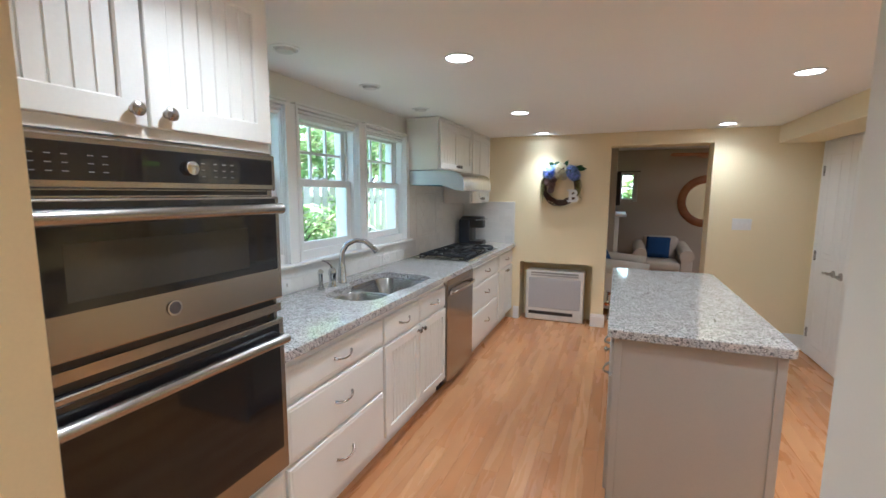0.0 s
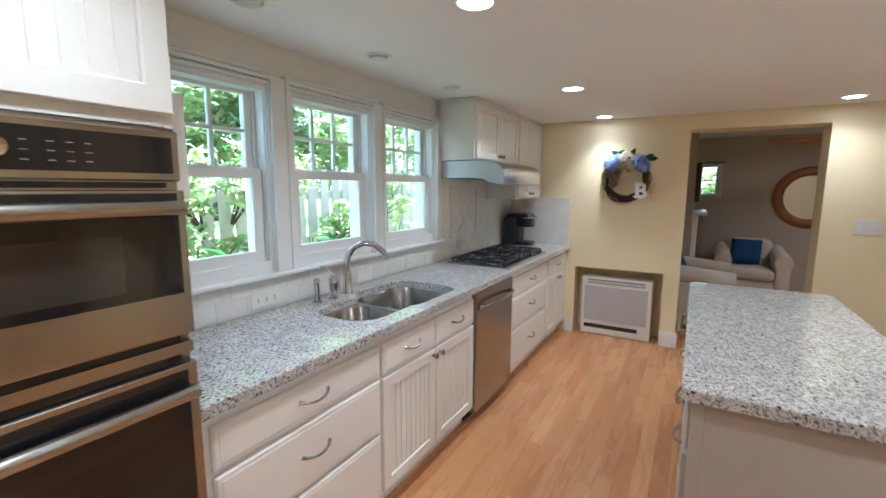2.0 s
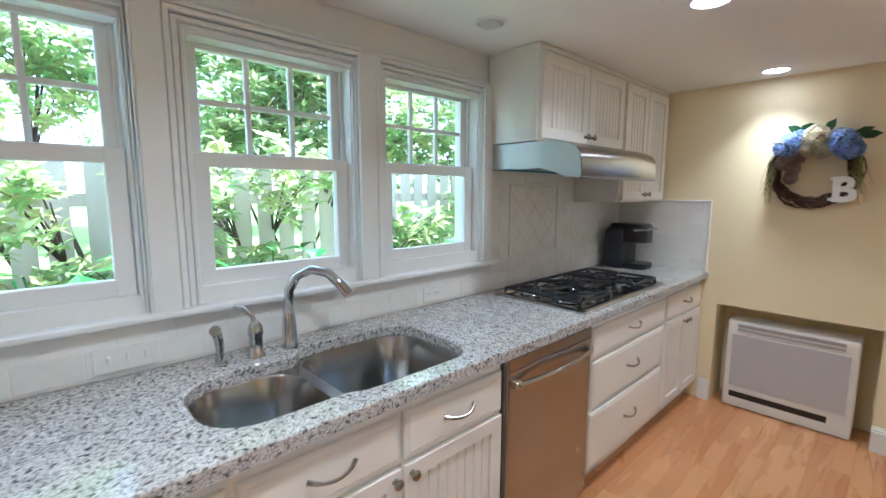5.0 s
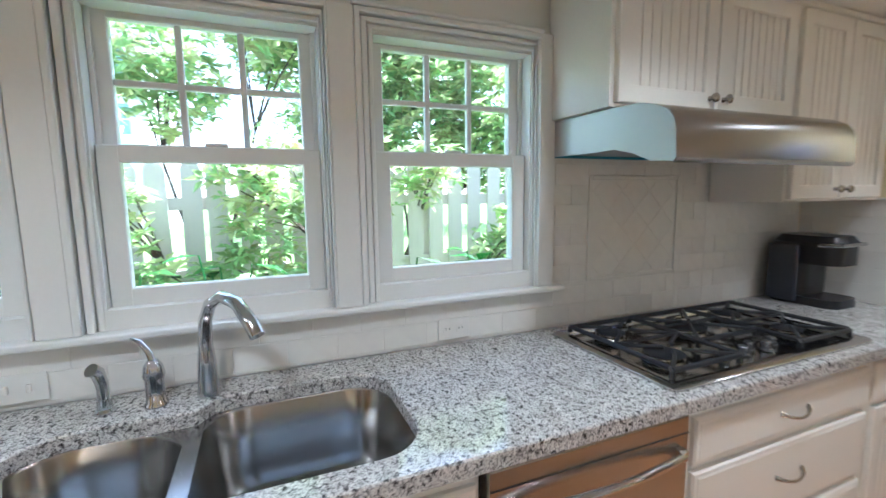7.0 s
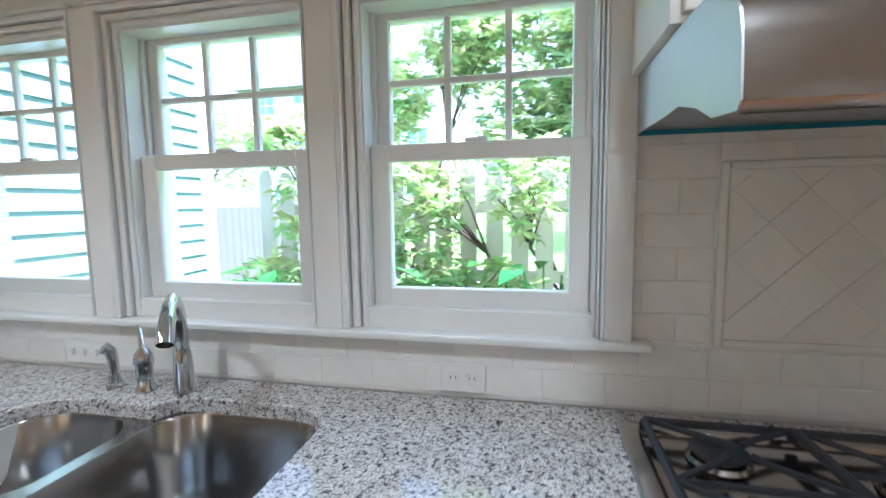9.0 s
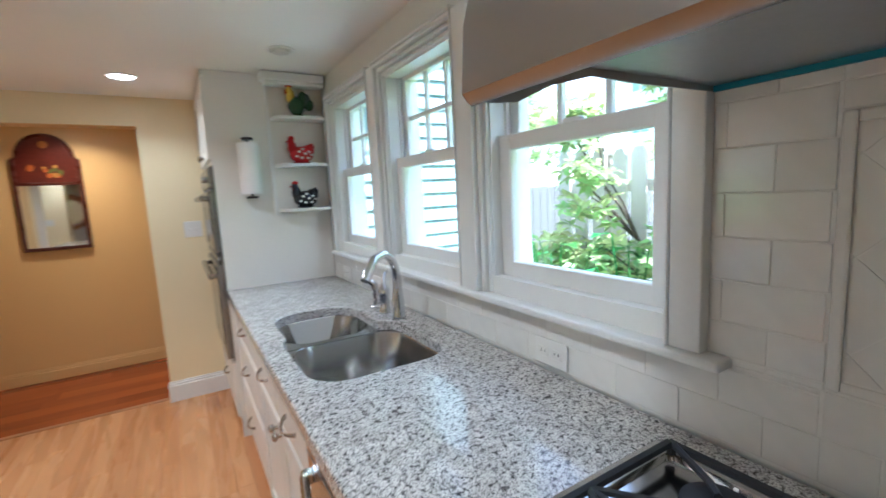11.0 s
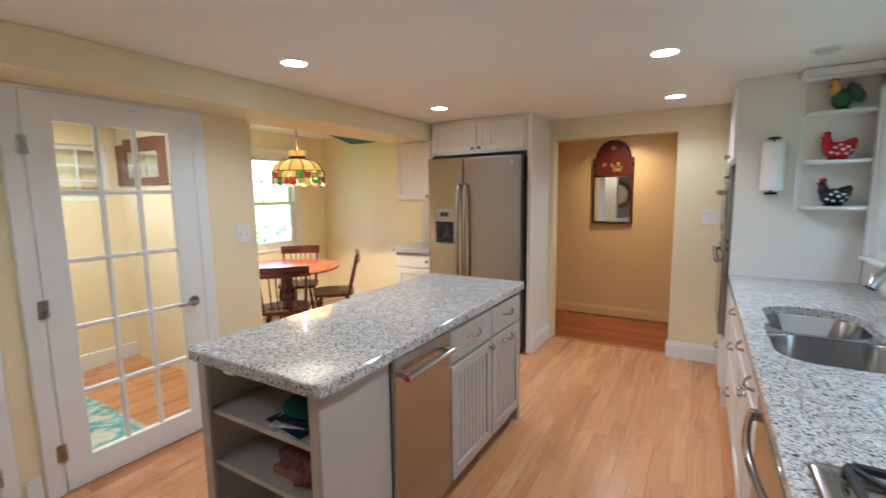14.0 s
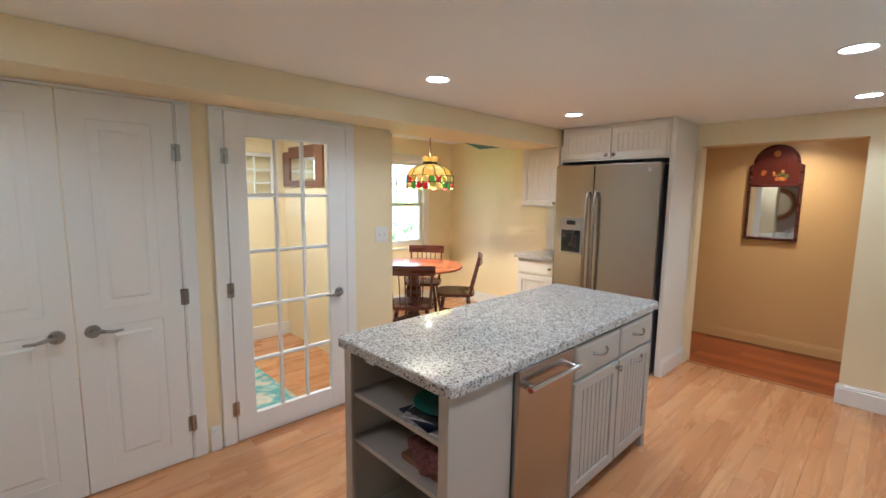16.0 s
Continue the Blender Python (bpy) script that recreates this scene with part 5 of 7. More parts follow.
# ---- corner shelves, figurines, paper towels ----
s = thing("corner_shelf", "white corner unit with three small rounded shelves", "shelf", at=(0.15, 1.75, 1.35))
part("crown", B(0.014, 0.375, 1.701, 1.80, 2.105, CZ - 0.003, bevel=0.008, seg=2), TRIM, s)
part("rail", B(0.014, 0.352, 1.701, 1.785, 2.085, 2.105, bevel=0.003), TRIM, s)
part("side_board", B(0.330, 0.350, 1.701, 1.712, 1.33, 2.085, bevel=0.002), TRIM, s)
for z in (1.905, 1.632, 1.368):
    pts = [(0.014, 1.701), (0.325, 1.701), (0.325, 1.745)] + [(0.325 - 0.07 * (1 - math.cos(radians(a))) , 1.745 + 0.085 * math.sin(radians(a))) for a in (15, 30, 45, 60, 75, 90)] + [(0.05, 1.83), (0.05, 1.815), (0.014, 1.815)]
    part("shelf", prism(bmesh.new(), pts, "z", z - 0.018, z), TRIM, s)


def hen(name, label, at, colors, size, tail, lean=0.0):
    """A small china bird: one plain shape with painted areas."""
    bm = bmesh.new()
    x, y, z = at
    def blob(cx, cz, rx, ry, rz, mat):
        before = set(bm.faces)
        m = Matrix.Translation((x + cx * size, y, z + cz * size)) @ Matrix.Diagonal((rx * size, ry * size, rz * size, 1))
        bmesh.ops.create_uvsphere(bm, u_segments=14, v_segments=10, radius=1, matrix=m)
        for f in bm.faces:
            if f not in before:
                f.material_index = mat
    if tail > 0.3:
        blob(0.0, 0.05, 0.26, 0.22, 0.06, 0)
        blob(0.02, 0.42, 0.32, 0.25, 0.36, 0)
        blob(0.20, 0.74, 0.17, 0.16, 0.30, 1)
        blob(0.25, 1.00, 0.13, 0.11, 0.13, 1)
        blob(0.24, 1.15, 0.13, 0.04, 0.10, 2)
        blob(0.37, 0.92, 0.05, 0.04, 0.09, 2)
        for k in range(3):
            blob(-0.24 - 0.11 * k, 0.66 + 0.05 * k - 0.07 * k * k, 0.18, 0.11, tail * (0.85 - 0.13 * k), 3 if k % 2 else 0)
    else:
        blob(0.0, 0.05, 0.34, 0.24, 0.06, 0)
        blob(-0.02, 0.36, 0.47, 0.29, 0.33, 0)
        blob(-0.30, 0.52, 0.24, 0.20, 0.24, 0)
        blob(-0.43, 0.66, 0.13, 0.10, 0.15, 3)
        blob(0.32, 0.62, 0.18, 0.16, 0.28, 1)
        blob(0.36, 0.86, 0.14, 0.12, 0.13, 1)
        blob(0.34, 1.00, 0.13, 0.04, 0.09, 2)
        blob(0.44, 0.76, 0.05, 0.04, 0.09, 2)
        blob(0.50, 0.87, 0.06, 0.04, 0.03, 2)
    for cx, cz in ((0.12, 0.46), (-0.10, 0.38), (0.04, 0.22), (-0.22, 0.22), (-0.26, 0.46), (0.22, 0.28), (-0.02, 0.56), (-0.36, 0.34)):
        if colors[4]:
            before = set(bm.faces)
            m = Matrix.Translation((x + cx * size, y + (0.29 * (1 - ((cx + 0.02) / 0.5) ** 2 - ((cz - 0.36) / 0.42) ** 2) ** 0.5 - 0.012) * size, z + cz * size)) @ Matrix.Diagonal((0.065 * size, 0.03 * size, 0.05 * size, 1))
            bmesh.ops.create_uvsphere(bm, u_segments=8, v_segments=6, radius=1, matrix=m)
            for f in bm.faces:
                if f not in before:
                    f.material_index = 4
    mats = [plain("china_paint", col or colors[0], 0.2, var=0.12, scale=25, fine=90) for col in colors]
    return solid(name, bm, mats, label, "figurine", group="hen figurines", smooth=True)


GREEN, YEL, RED, WHT, BLK = (0.03, 0.09, 0.03), (0.62, 0.42, 0.06), (0.45, 0.015, 0.02), (0.75, 0.73, 0.70), (0.015, 0.015, 0.02)
hen("rooster_figurine", "green and yellow china rooster on the top shelf", (0.18, 1.765, 1.905), (GREEN, YEL, RED, (0.06, 0.10, 0.07), None), 0.155, 0.38)
hen("hen_figurine", "red china hen with white flowers on a shelf", (0.18, 1.765, 1.632), (RED, RED, RED, RED, WHT), 0.150, 0.16)
hen("hen_figurine", "black china hen with white spots on a shelf", (0.18, 1.765, 1.368), (BLK, BLK, RED, BLK, WHT), 0.150, 0.16)

t = thing("paper_towel_holder", "paper towel roll on a black wall holder", "paper towels", at=(0.475, 1.77, 1.44))
part("roll", lathe(bmesh.new(), [(0.018, 1.465), (0.057, 1.465), (0.058, 1.47), (0.058, 1.745), (0.057, 1.75), (0.018, 1.75)], (0.475, 1.768, 0), 28), PAPER, t, "white paper roll", True)
bm = tube(bmesh.new(), [(0.475, 1.6995, 1.445), (0.475, 1.768, 1.445), (0.475, 1.768, 1.775), (0.475, 1.6995, 1.775)], 0.006, 8)
for z in (1.445, 1.775):
    lathe(bm, [(0.030, z - 0.006), (0.034, z), (0.030, z + 0.006), (0.001, z + 0.008)], (0.475, 1.768, 0), 18)
part("bracket", bm, BLACK, t, "black metal bracket", True)

# ---- heater in the niche ----
hy = FAR + 0.015
h = thing("wall_heater", "white floor-standing air unit with a grey front panel", "heater", at=(1.127, hy + 0.1, 0))
part("case", B(0.800, 1.462, hy, hy + 0.2, 0.005, 0.605, bevel=0.012, seg=2), PLASTIC, h)
part("front_panel", B(0.835, 1.427, hy - 0.008, hy + 0.001, 0.155, 0.515, bevel=0.003), GREYMESH, h, "grey textured front panel")
part("outlet_slot", B(0.84, 1.35, hy - 0.004, hy + 0.001, 0.075, 0.115), BLACK, h, "black lower air slot")
part("outlet_frame", B(0.82, 1.442, hy - 0.003, hy + 0.0005, 0.03, 0.135, bevel=0.002), PLASTIC, h)
part("vane", B(0.86, 1.40, hy - 0.006, hy - 0.002, 0.565, 0.585, bevel=0.002), plain("grey_vane", (0.35, 0.33, 0.31), 0.5), h)
part("vane", B(0.86, 1.40, hy - 0.006, hy - 0.002, 0.538, 0.556, bevel=0.002), plain("grey_vane", (0.42, 0.40, 0.38), 0.5), h)

# ---- wreath ----
rnd = random.Random(7)
w = thing("wreath", "grapevine wreath with blue and white hydrangeas and a white letter", "wreath", at=(1.165, FAR, 1.58))
wx, wy, wz, wr = 1.165, FAR - 0.045, 1.585, 0.185
bm = bmesh.new()
for k in range(26):
    ph, jit = rnd.random() * 6.28, rnd.uniform(-0.022, 0.022)
    turns = rnd.choice((3, 5, 7))
    pts = []
    for q in range(25):
        a = ph + 2 * math.pi * q / 24
        r = wr + jit + 0.018 * math.sin(turns * a + k)
        pts.append((wx + r * math.cos(a), wy + 0.02 * math.cos(turns * a + k), wz + r * math.sin(a)))
    tube(bm, pts, rnd.uniform(0.0025, 0.0055), 5)
part("vine_ring", bm, TWIG, w, "twisted brown vine ring")


def flower_head(parent, cx, cz, r, color, name):
    bm = bmesh.new()
    for _ in range(110):
        d = Vector((rnd.gauss(0, 1), -abs(rnd.gauss(0, 1)) - 0.1, rnd.gauss(0, 1))).normalized()
        p = Vector((cx, wy - 0.03, cz)) + Vector((d.x * r, d.y * r * 0.8, d.z * r)) * rnd.uniform(0.75, 1.0)
        q = d.to_track_quat("Z", "Y").to_matrix().to_4x4()
        for a in range(4):
            m = Matrix.Translation(p) @ q @ Matrix.Rotation(a * 1.5708 + rnd.random() * 0.4, 4, "Z")
            vs = [bm.verts.new(m @ Vector(v)) for v in ((0, 0, 0), (0.011, 0.008, 0.004), (0.020, 0, 0.005), (0.011, -0.008, 0.004))]
            bm.faces.new(vs)
    part(name, bm, color, parent)


BLUEF = leaf_shader("blue_petals", (0.32, 0.45, 0.74), 0.55)
WHITEF = leaf_shader("cream_petals", (0.70, 0.66, 0.50), 0.15)
PINKF = leaf_shader("dusty_pink_petals", (0.42, 0.30, 0.28), 0.25)
for dx, dz, r, mt, nm in ((-0.125, 0.145, 0.078, BLUEF, "blue_hydrangea"), (-0.075, 0.185, 0.05, BLUEF, "blue_hydrangea"), (0.00, 0.185, 0.078, WHITEF, "white_hydrangea"), (0.035, 0.125, 0.055, WHITEF, "white_hydrangea"), (-0.045, 0.125, 0.045, WHITEF, "white_hydrangea"),
                          (0.115, 0.155, 0.078, BLUEF, "blue_hydrangea"), (0.150, 0.115, 0.062, BLUEF, "blue_hydrangea"), (-0.13, 0.05, 0.045, PINKF, "pink_flower"),
                          (-0.09, 0.015, 0.035, PINKF, "pink_flower"), (-0.075, 0.085, 0.04, PINKF, "pink_flower"), (-0.10, -0.04, 0.03, PINKF, "pink_flower")):
    flower_head(w, wx + dx, wz + dz, r, mt, nm)
bm = bmesh.new()
for dx, dz, ang in ((0.185, 0.20, 25), (-0.05, 0.245, 15), (-0.085, 0.235, 150), (0.05, 0.235, 60), (0.215, 0.185, 5)):
    m = Matrix.Translation((wx + dx, wy - 0.03, wz + dz)) @ Matrix.Rotation(-radians(ang), 4, "Y")
    pr = [(-0.03, 0), (-0.01, 0.02), (0.025, 0.021), (0.06, 0.0), (0.025, -0.021), (-0.01, -0.02)]
    bm.faces.new([bm.verts.new(m @ Vector((u, -0.006 * (abs(v) > 0.001), v))) for u, v in pr])
part("leaves", bm, leaf_shader("silk_leaves", (0.025, 0.075, 0.025), 0.3), w, "dark green silk leaves")
bm = bmesh.new()
for k in range(60):
    side = -1 if k % 2 else 1
    x0, z0 = wx + side * rnd.uniform(0.16, 0.20), wz + rnd.uniform(-0.02, 0.12)
    tube(bm, [(x0, wy - 0.02, z0), (x0 + side * rnd.uniform(0.0, 0.03), wy - 0.03, z0 - 0.06), (x0 + side * rnd.uniform(0.0, 0.06), wy - 0.02, z0 - rnd.uniform(0.12, 0.22))], 0.0012, 4)
part("dry_grass", bm, plain("dry_green_grass", (0.25, 0.24, 0.09), 0.8), w, "drooping dry grass strands")["kind"] = "stuff"
fc = bpy.data.curves.new("letter", "FONT")
fc.body, fc.size, fc.extrude, fc.offset, fc.bevel_depth = "B", 0.19, 0.007, 0.006, 0.001
tmp = new("letter", fc)
me = bpy.data.meshes.new_from_object(tmp.evaluated_get(bpy.context.evaluated_depsgraph_get()))
bpy.data.objects.remove(tmp)
bm = bmesh.new()
bm.from_mesh(me)
bmesh.ops.transform(bm, matrix=pose(1.255, FAR - 0.075, 1.415, 90, 0, 0), verts=bm.verts)
for x0, x1, z0, z1 in ((1.245, 1.285, 1.415, 1.432), (1.245, 1.285, 1.532, 1.549)):
    box(bm, x0, x1, FAR - 0.082, FAR - 0.068, z0, z1)
part("letter", bm, PLASTIC, w, "white painted wooden letter B")

# ---- hall mirror ----
m = thing("hall_mirror", "arched dark wood mirror with a painted flower panel", "mirror", at=(1.735, -0.30, 1.1))
mx, hw = 1.735, 0.222
def arch(w, z0, z1, top):
    """Straight sides with a stepped round head."""
    pts = [(mx - w, z0), (mx + w, z0), (mx + w, z1)]
    for k in range(0, 13):
        a = math.pi * k / 12
        pts.append((mx + w * 0.86 * math.cos(a), z1 + 0.02 + (top - z1 - 0.02) * math.sin(a)))
    pts.append((mx - w, z1))
    return pts
part("back_board", prism(bmesh.new(), arch(hw, 1.10, 1.845, 2.055), "y", -0.299, -0.282), CHERRY, m)
part("mirror_pane", B(mx - hw + 0.025, mx + hw - 0.025, -0.282, -0.279, 1.125, 1.640), MIRROR, m, "clear mirror glass")
bm = bmesh.new()
for x0, x1, z0, z1 in ((mx - hw, mx - hw + 0.028, 1.10, 1.845), (mx + hw - 0.028, mx + hw, 1.10, 1.845), (mx - hw + 0.028, mx + hw - 0.028, 1.10, 1.128), (mx - hw + 0.028, mx + hw - 0.028, 1.635, 1.660)):
    box(bm, x0, x1, -0.283, -0.268, z0, z1, bevel=0.004)
part("frame", bm, CHERRY, m)
part("painted_panel", prism(bmesh.new(), arch(hw - 0.03, 1.66, 1.845, 2.03), "y", -0.282, -0.278), plain("dark_red_lacquer", (0.10, 0.014, 0.008), 0.3, var=0.4, scale=9), m, "dark red lacquer panel")
for i in range(14):
    u, v = rnd.uniform(-0.12, 0.12), rnd.uniform(1.70, 1.80)
    col = ((0.45, 0.12, 0.02), (0.12, 0.14, 0.03), (0.5, 0.25, 0.05))[i % 3]
    part("painted_flower", cyl(bmesh.new(), (mx + u, -0.279, v), (mx + u, -0.2765, v), rnd.uniform(0.012, 0.022), seg=10), plain("flower_paint", col, 0.4), m)
part("painted_shell", cyl(bmesh.new(), (mx, -0.279, 1.965), (mx, -0.276, 1.965), 0.03, seg=16), plain("gold_paint", (0.45, 0.16, 0.03), 0.35), m, "small golden shell")
solid("threshold", B(1.04, 2.10, NEAR - 0.085, NEAR - 0.045, -0.004, 0.006, bevel=0.003), plain("oak_strip", (0.36, 0.16, 0.06), 0.35), "flat wood strip between the two floors", "threshold", "structure")

# ---- dining corner ----
TX, TY = 4.50, 2.10
t = thing("dining_table", "round cherry pedestal dining table", "table", at=(TX, TY, 0))
part("tabletop", lathe(bmesh.new(), [(0.001, 0.722), (0.50, 0.722), (0.535, 0.728), (0.54, 0.738), (0.535, 0.748), (0.52, 0.75), (0.001, 0.75)], (TX, TY, 0), 48), TABLEWOOD, t, "", True)
part("pedestal", lathe(bmesh.new(), [(0.09, 0.10), (0.095, 0.16), (0.06, 0.22), (0.075, 0.35), (0.09, 0.45), (0.06, 0.58), (0.065, 0.66), (0.14, 0.70), (0.15, 0.722)], (TX, TY, 0), 24), CHERRY, t, "", True)
for k in range(4):
    a = math.pi / 4 + k * math.pi / 2
    c, s_ = math.cos(a), math.sin(a)
    part("foot", tube(bmesh.new(), [(TX + 0.05 * c, TY + 0.05 * s_, 0.15), (TX + 0.18 * c, TY + 0.18 * s_, 0.11), (TX + 0.31 * c, TY + 0.31 * s_, 0.045), (TX + 0.36 * c, TY + 0.36 * s_, 0.022)], 0.03, 8, [0.04, 0.035, 0.028, 0.022]), CHERRY, t, "", True)

ch = thing("dining_chair", "dark cherry spindle-back dining chair", "chair", "chairs round the table")
seatp = [(0.22 * math.copysign(abs(math.cos(a)) ** 0.6, math.cos(a)), 0.21 * math.copysign(abs(math.sin(a)) ** 0.6, math.sin(a))) for a in (2 * math.pi * k / 24 for k in range(24))]
part("seat", prism(bmesh.new(), seatp, "z", 0.43, 0.462), CHERRY, ch, "", True)
for sx in (-1, 1):
    for sy in (-1, 1):
        part("leg", tube(bmesh.new(), [(sx * 0.14, sy * 0.13, 0.435), (sx * 0.17, sy * 0.16, 0.22), (sx * 0.195, sy * 0.19, 0.001)], 0.015, 8, [0.014, 0.019, 0.012]), CHERRY, ch, "", True)
part("stretcher", tube(bmesh.new(), [(-0.165, 0.155, 0.20), (-0.165, -0.155, 0.20)], 0.010, 8), CHERRY, ch)
part("stretcher", tube(bmesh.new(), [(0.165, 0.155, 0.20), (0.165, -0.155, 0.20)], 0.010, 8), CHERRY, ch)
part("stretcher", tube(bmesh.new(), [(-0.165, 0, 0.20), (0.165, 0, 0.20)], 0.010, 8), CHERRY, ch)
for sx in (-1, 1):
    part("back_post", tube(bmesh.new(), [(sx * 0.175, -0.165, 0.455), (sx * 0.19, -0.215, 0.65), (sx * 0.20, -0.265, 0.865)], 0.013, 8, [0.015, 0.013, 0.010]), CHERRY, ch, "", True)
for k in range(5):
    u = -0.11 + 0.055 * k
    part("spindle", tube(bmesh.new(), [(u * 0.95, -0.175, 0.455), (u, -0.225, 0.66), (u * 1.05, -0.252, 0.80)], 0.006, 6), CHERRY, ch)
bm = bmesh.new()
pts = [(-0.225 + 0.45 * k / 8, -0.262 - 0.03 * math.sin(math.pi * k / 8)) for k in range(9)]
prism(bm, pts + [(u, v + 0.018) for u, v in pts[::-1]], "z", 0.775, 0.868)
part("top_rail", bm, CHERRY, ch, "", True)
ch.matrix_basis = pose(TX - 0.40, TY + 0.36, 0, 0, 0, 228)
copy_thing(ch, pose(TX + 0.36, TY - 0.46, 0, 0, 0, 40))
copy_thing(ch, pose(TX - 0.30, TY - 0.36, 0, 0, 0, -48))
copy_thing(ch, pose(TX + 0.40, TY + 0.40, 0, 0, 0, 134))

lx, ly = 4.38, 1.98
L = thing("pendant_lamp", "stained-glass pendant lamp with a floral border, lit", "pendant lamp", at=(lx, ly, 1.55))
part("chain", cyl(bmesh.new(), (lx, ly, 1.88), (lx, ly, DC), 0.006, seg=8), plain("bronze", (0.10, 0.06, 0.03), 0.4, metal=0.8), L)
AMBER = [plain("amber_glass", c_, 0.2, var=0.2, scale=12, fine=30, emit=(c_, 0.10)) for c_ in ((0.72, 0.38, 0.05), (0.78, 0.48, 0.10))]
FLORAL = [plain("colored_glass", c_, 0.2, var=0.3, scale=12, fine=30, emit=(c_, 0.06)) for c_ in ((0.45, 0.02, 0.02), (0.08, 0.28, 0.04), (0.78, 0.55, 0.16), (0.42, 0.30, 0.05))]
LEAD = plain("lead_came", (0.04, 0.03, 0.02), 0.5, metal=0.6)
for k in range(12):
    a0, a1 = 2 * math.pi * k / 12 + 0.02, 2 * math.pi * (k + 1) / 12 - 0.02
    bm = bmesh.new()
    rows = [(0.075, 1.840), (0.15, 1.820), (0.215, 1.782), (0.25, 1.722)]
    grid = [[bm.verts.new((lx + r * math.cos(a0 + (a1 - a0) * q / 3), ly + r * math.sin(a0 + (a1 - a0) * q / 3), z)) for q in range(4)] for r, z in rows]
    for g0, g1 in zip(grid, grid[1:]):
        for q in range(3):
            bm.faces.new((g0[q], g0[q + 1], g1[q + 1], g1[q]))
    part("glass_panel", bm, AMBER[k % 2], L, "", True)
    bm = bmesh.new()
    grid = [[bm.verts.new((lx + r * math.cos(a0 + (a1 - a0) * q / 3), ly + r * math.sin(a0 + (a1 - a0) * q / 3), z)) for q in range(4)] for r, z in ((0.075, 1.862), (0.092, 1.912 + 0.012 * (k % 2)))]
    for q in range(3):
        bm.faces.new((grid[0][q], grid[0][q + 1], grid[1][q + 1], grid[1][q]))
    part("crown_panel", bm, AMBER[k % 2], L)
for k in range(24):
    a0, a1 = 2 * math.pi * k / 24 + 0.014, 2 * math.pi * (k + 1) / 24 - 0.014
    for j, (za, zb) in enumerate(((1.712, 1.652), (1.646, 1.578 + 0.014 * (k % 2)))):
        bm = bmesh.new()
        r = 0.257
        vs = [bm.verts.new((lx + r * math.cos(a), ly + r * math.sin(a), z)) for a, z in ((a0, za), (a1, za - 0.006 * (k % 3)), (a1, zb), ((a0 + a1) / 2, zb - 0.008), (a0, zb + 0.005 * (k % 2)))]
        bm.faces.new(vs)
        part("glass_piece", bm, FLORAL[(k * 3 + j * 2 + (k // 4)) % 4], L)
for k in range(12):
    a = 2 * math.pi * k / 12
    part("lead_rib", tube(bmesh.new(), [(lx + r * math.cos(a), ly + r * math.sin(a), z) for r, z in rows], 0.006, 6), LEAD, L)
for k in range(24):
    a = 2 * math.pi * k / 24
    part("lead_line", tube(bmesh.new(), [(lx + 0.257 * math.cos(a + s_), ly + 0.257 * math.sin(a + s_), z) for s_, z in ((0, 1.716), (0.03 * (-1) ** k, 1.66), (-0.02, 1.585))], 0.004, 5), LEAD, L)
part("collar", lathe(bmesh.new(), [(0.074, 1.838), (0.082, 1.845), (0.082, 1.862), (0.074, 1.868)], (lx, ly, 0), 24), LEAD, L)
for r, z in ((0.254, 1.717), (0.258, 1.649), (0.076, 1.850)):
    part("metal_band", tube(bmesh.new(), [(lx + r * math.cos(a), ly + r * math.sin(a), z) for a in (2 * math.pi * k / 36 for k in range(37))], 0.005, 6), LEAD, L)
lamp("pendant_light", (lx, ly, 1.765), 6.0, 0.05, (1.0, 0.78, 0.5))
lamp("pendant_glow", (lx, ly, 1.93), 1.0, 0.10, (1.0, 0.78, 0.5), (lx, ly + 0.001, 3))

# ---- entry behind the glazed door ----
def rug_shader():
    """Teal and cream blotches with a woven relief."""
    m = shader("teal_rug", (0.30, 0.46, 0.44), 0.95, var=0.25, scale=5, fine=200, bump=0.5)
    n, l = m.node_tree.nodes, m.node_tree.links
    tc, vo, rp = (n.new(k) for k in ("ShaderNodeTexCoord", "ShaderNodeTexNoise", "ShaderNodeValToRGB"))
    vo.inputs["Scale"].default_value, vo.inputs["Detail"].default_value, vo.inputs["Distortion"].default_value = 7.0, 3, 1.5
    e = rp.color_ramp.elements
    e[0].position, e[0].color = 0.42, (0.12, 0.36, 0.38, 1)
    e[1].position, e[1].color = 0.60, (0.62, 0.58, 0.46, 1)
    e.new(0.52).color = (0.34, 0.52, 0.48, 1)
    l.new(tc.outputs["Object"], vo.inputs["Vector"])
    l.new(vo.outputs["Fac"], rp.inputs[0])
    l.new(rp.outputs[0], next(k for k in n if k.bl_idname == "ShaderNodeHueSaturation").inputs["Color"])
    return m


solid("rug", prism(bmesh.new(), rounded(3.70, 4.95, 3.80, 4.38, 0.01, 2), "z", 0.001, 0.009), rug_shader(), "teal and cream patterned rug on the entry floor", "rug")
ed = thing("door_4", "white entry door with dark hinges, closed", "door", at=(5.33, 4.05, 0), kind="structure")
part("leaf", B(5.315, 5.348, 3.72, 4.38, 0.01, 1.98, bevel=0.002), TRIM, ed)
for z in (0.3, 1.0, 1.7):
    part("hinge", cyl(bmesh.new(), (5.312, 3.715, z - 0.05), (5.312, 3.715, z + 0.05), 0.009, seg=8), BLACK, ed)
ew2 = thing("rustic_mirror", "rustic brown wood frame with small mirror panes", "mirror", at=(4.95, 3.17, 1.6))
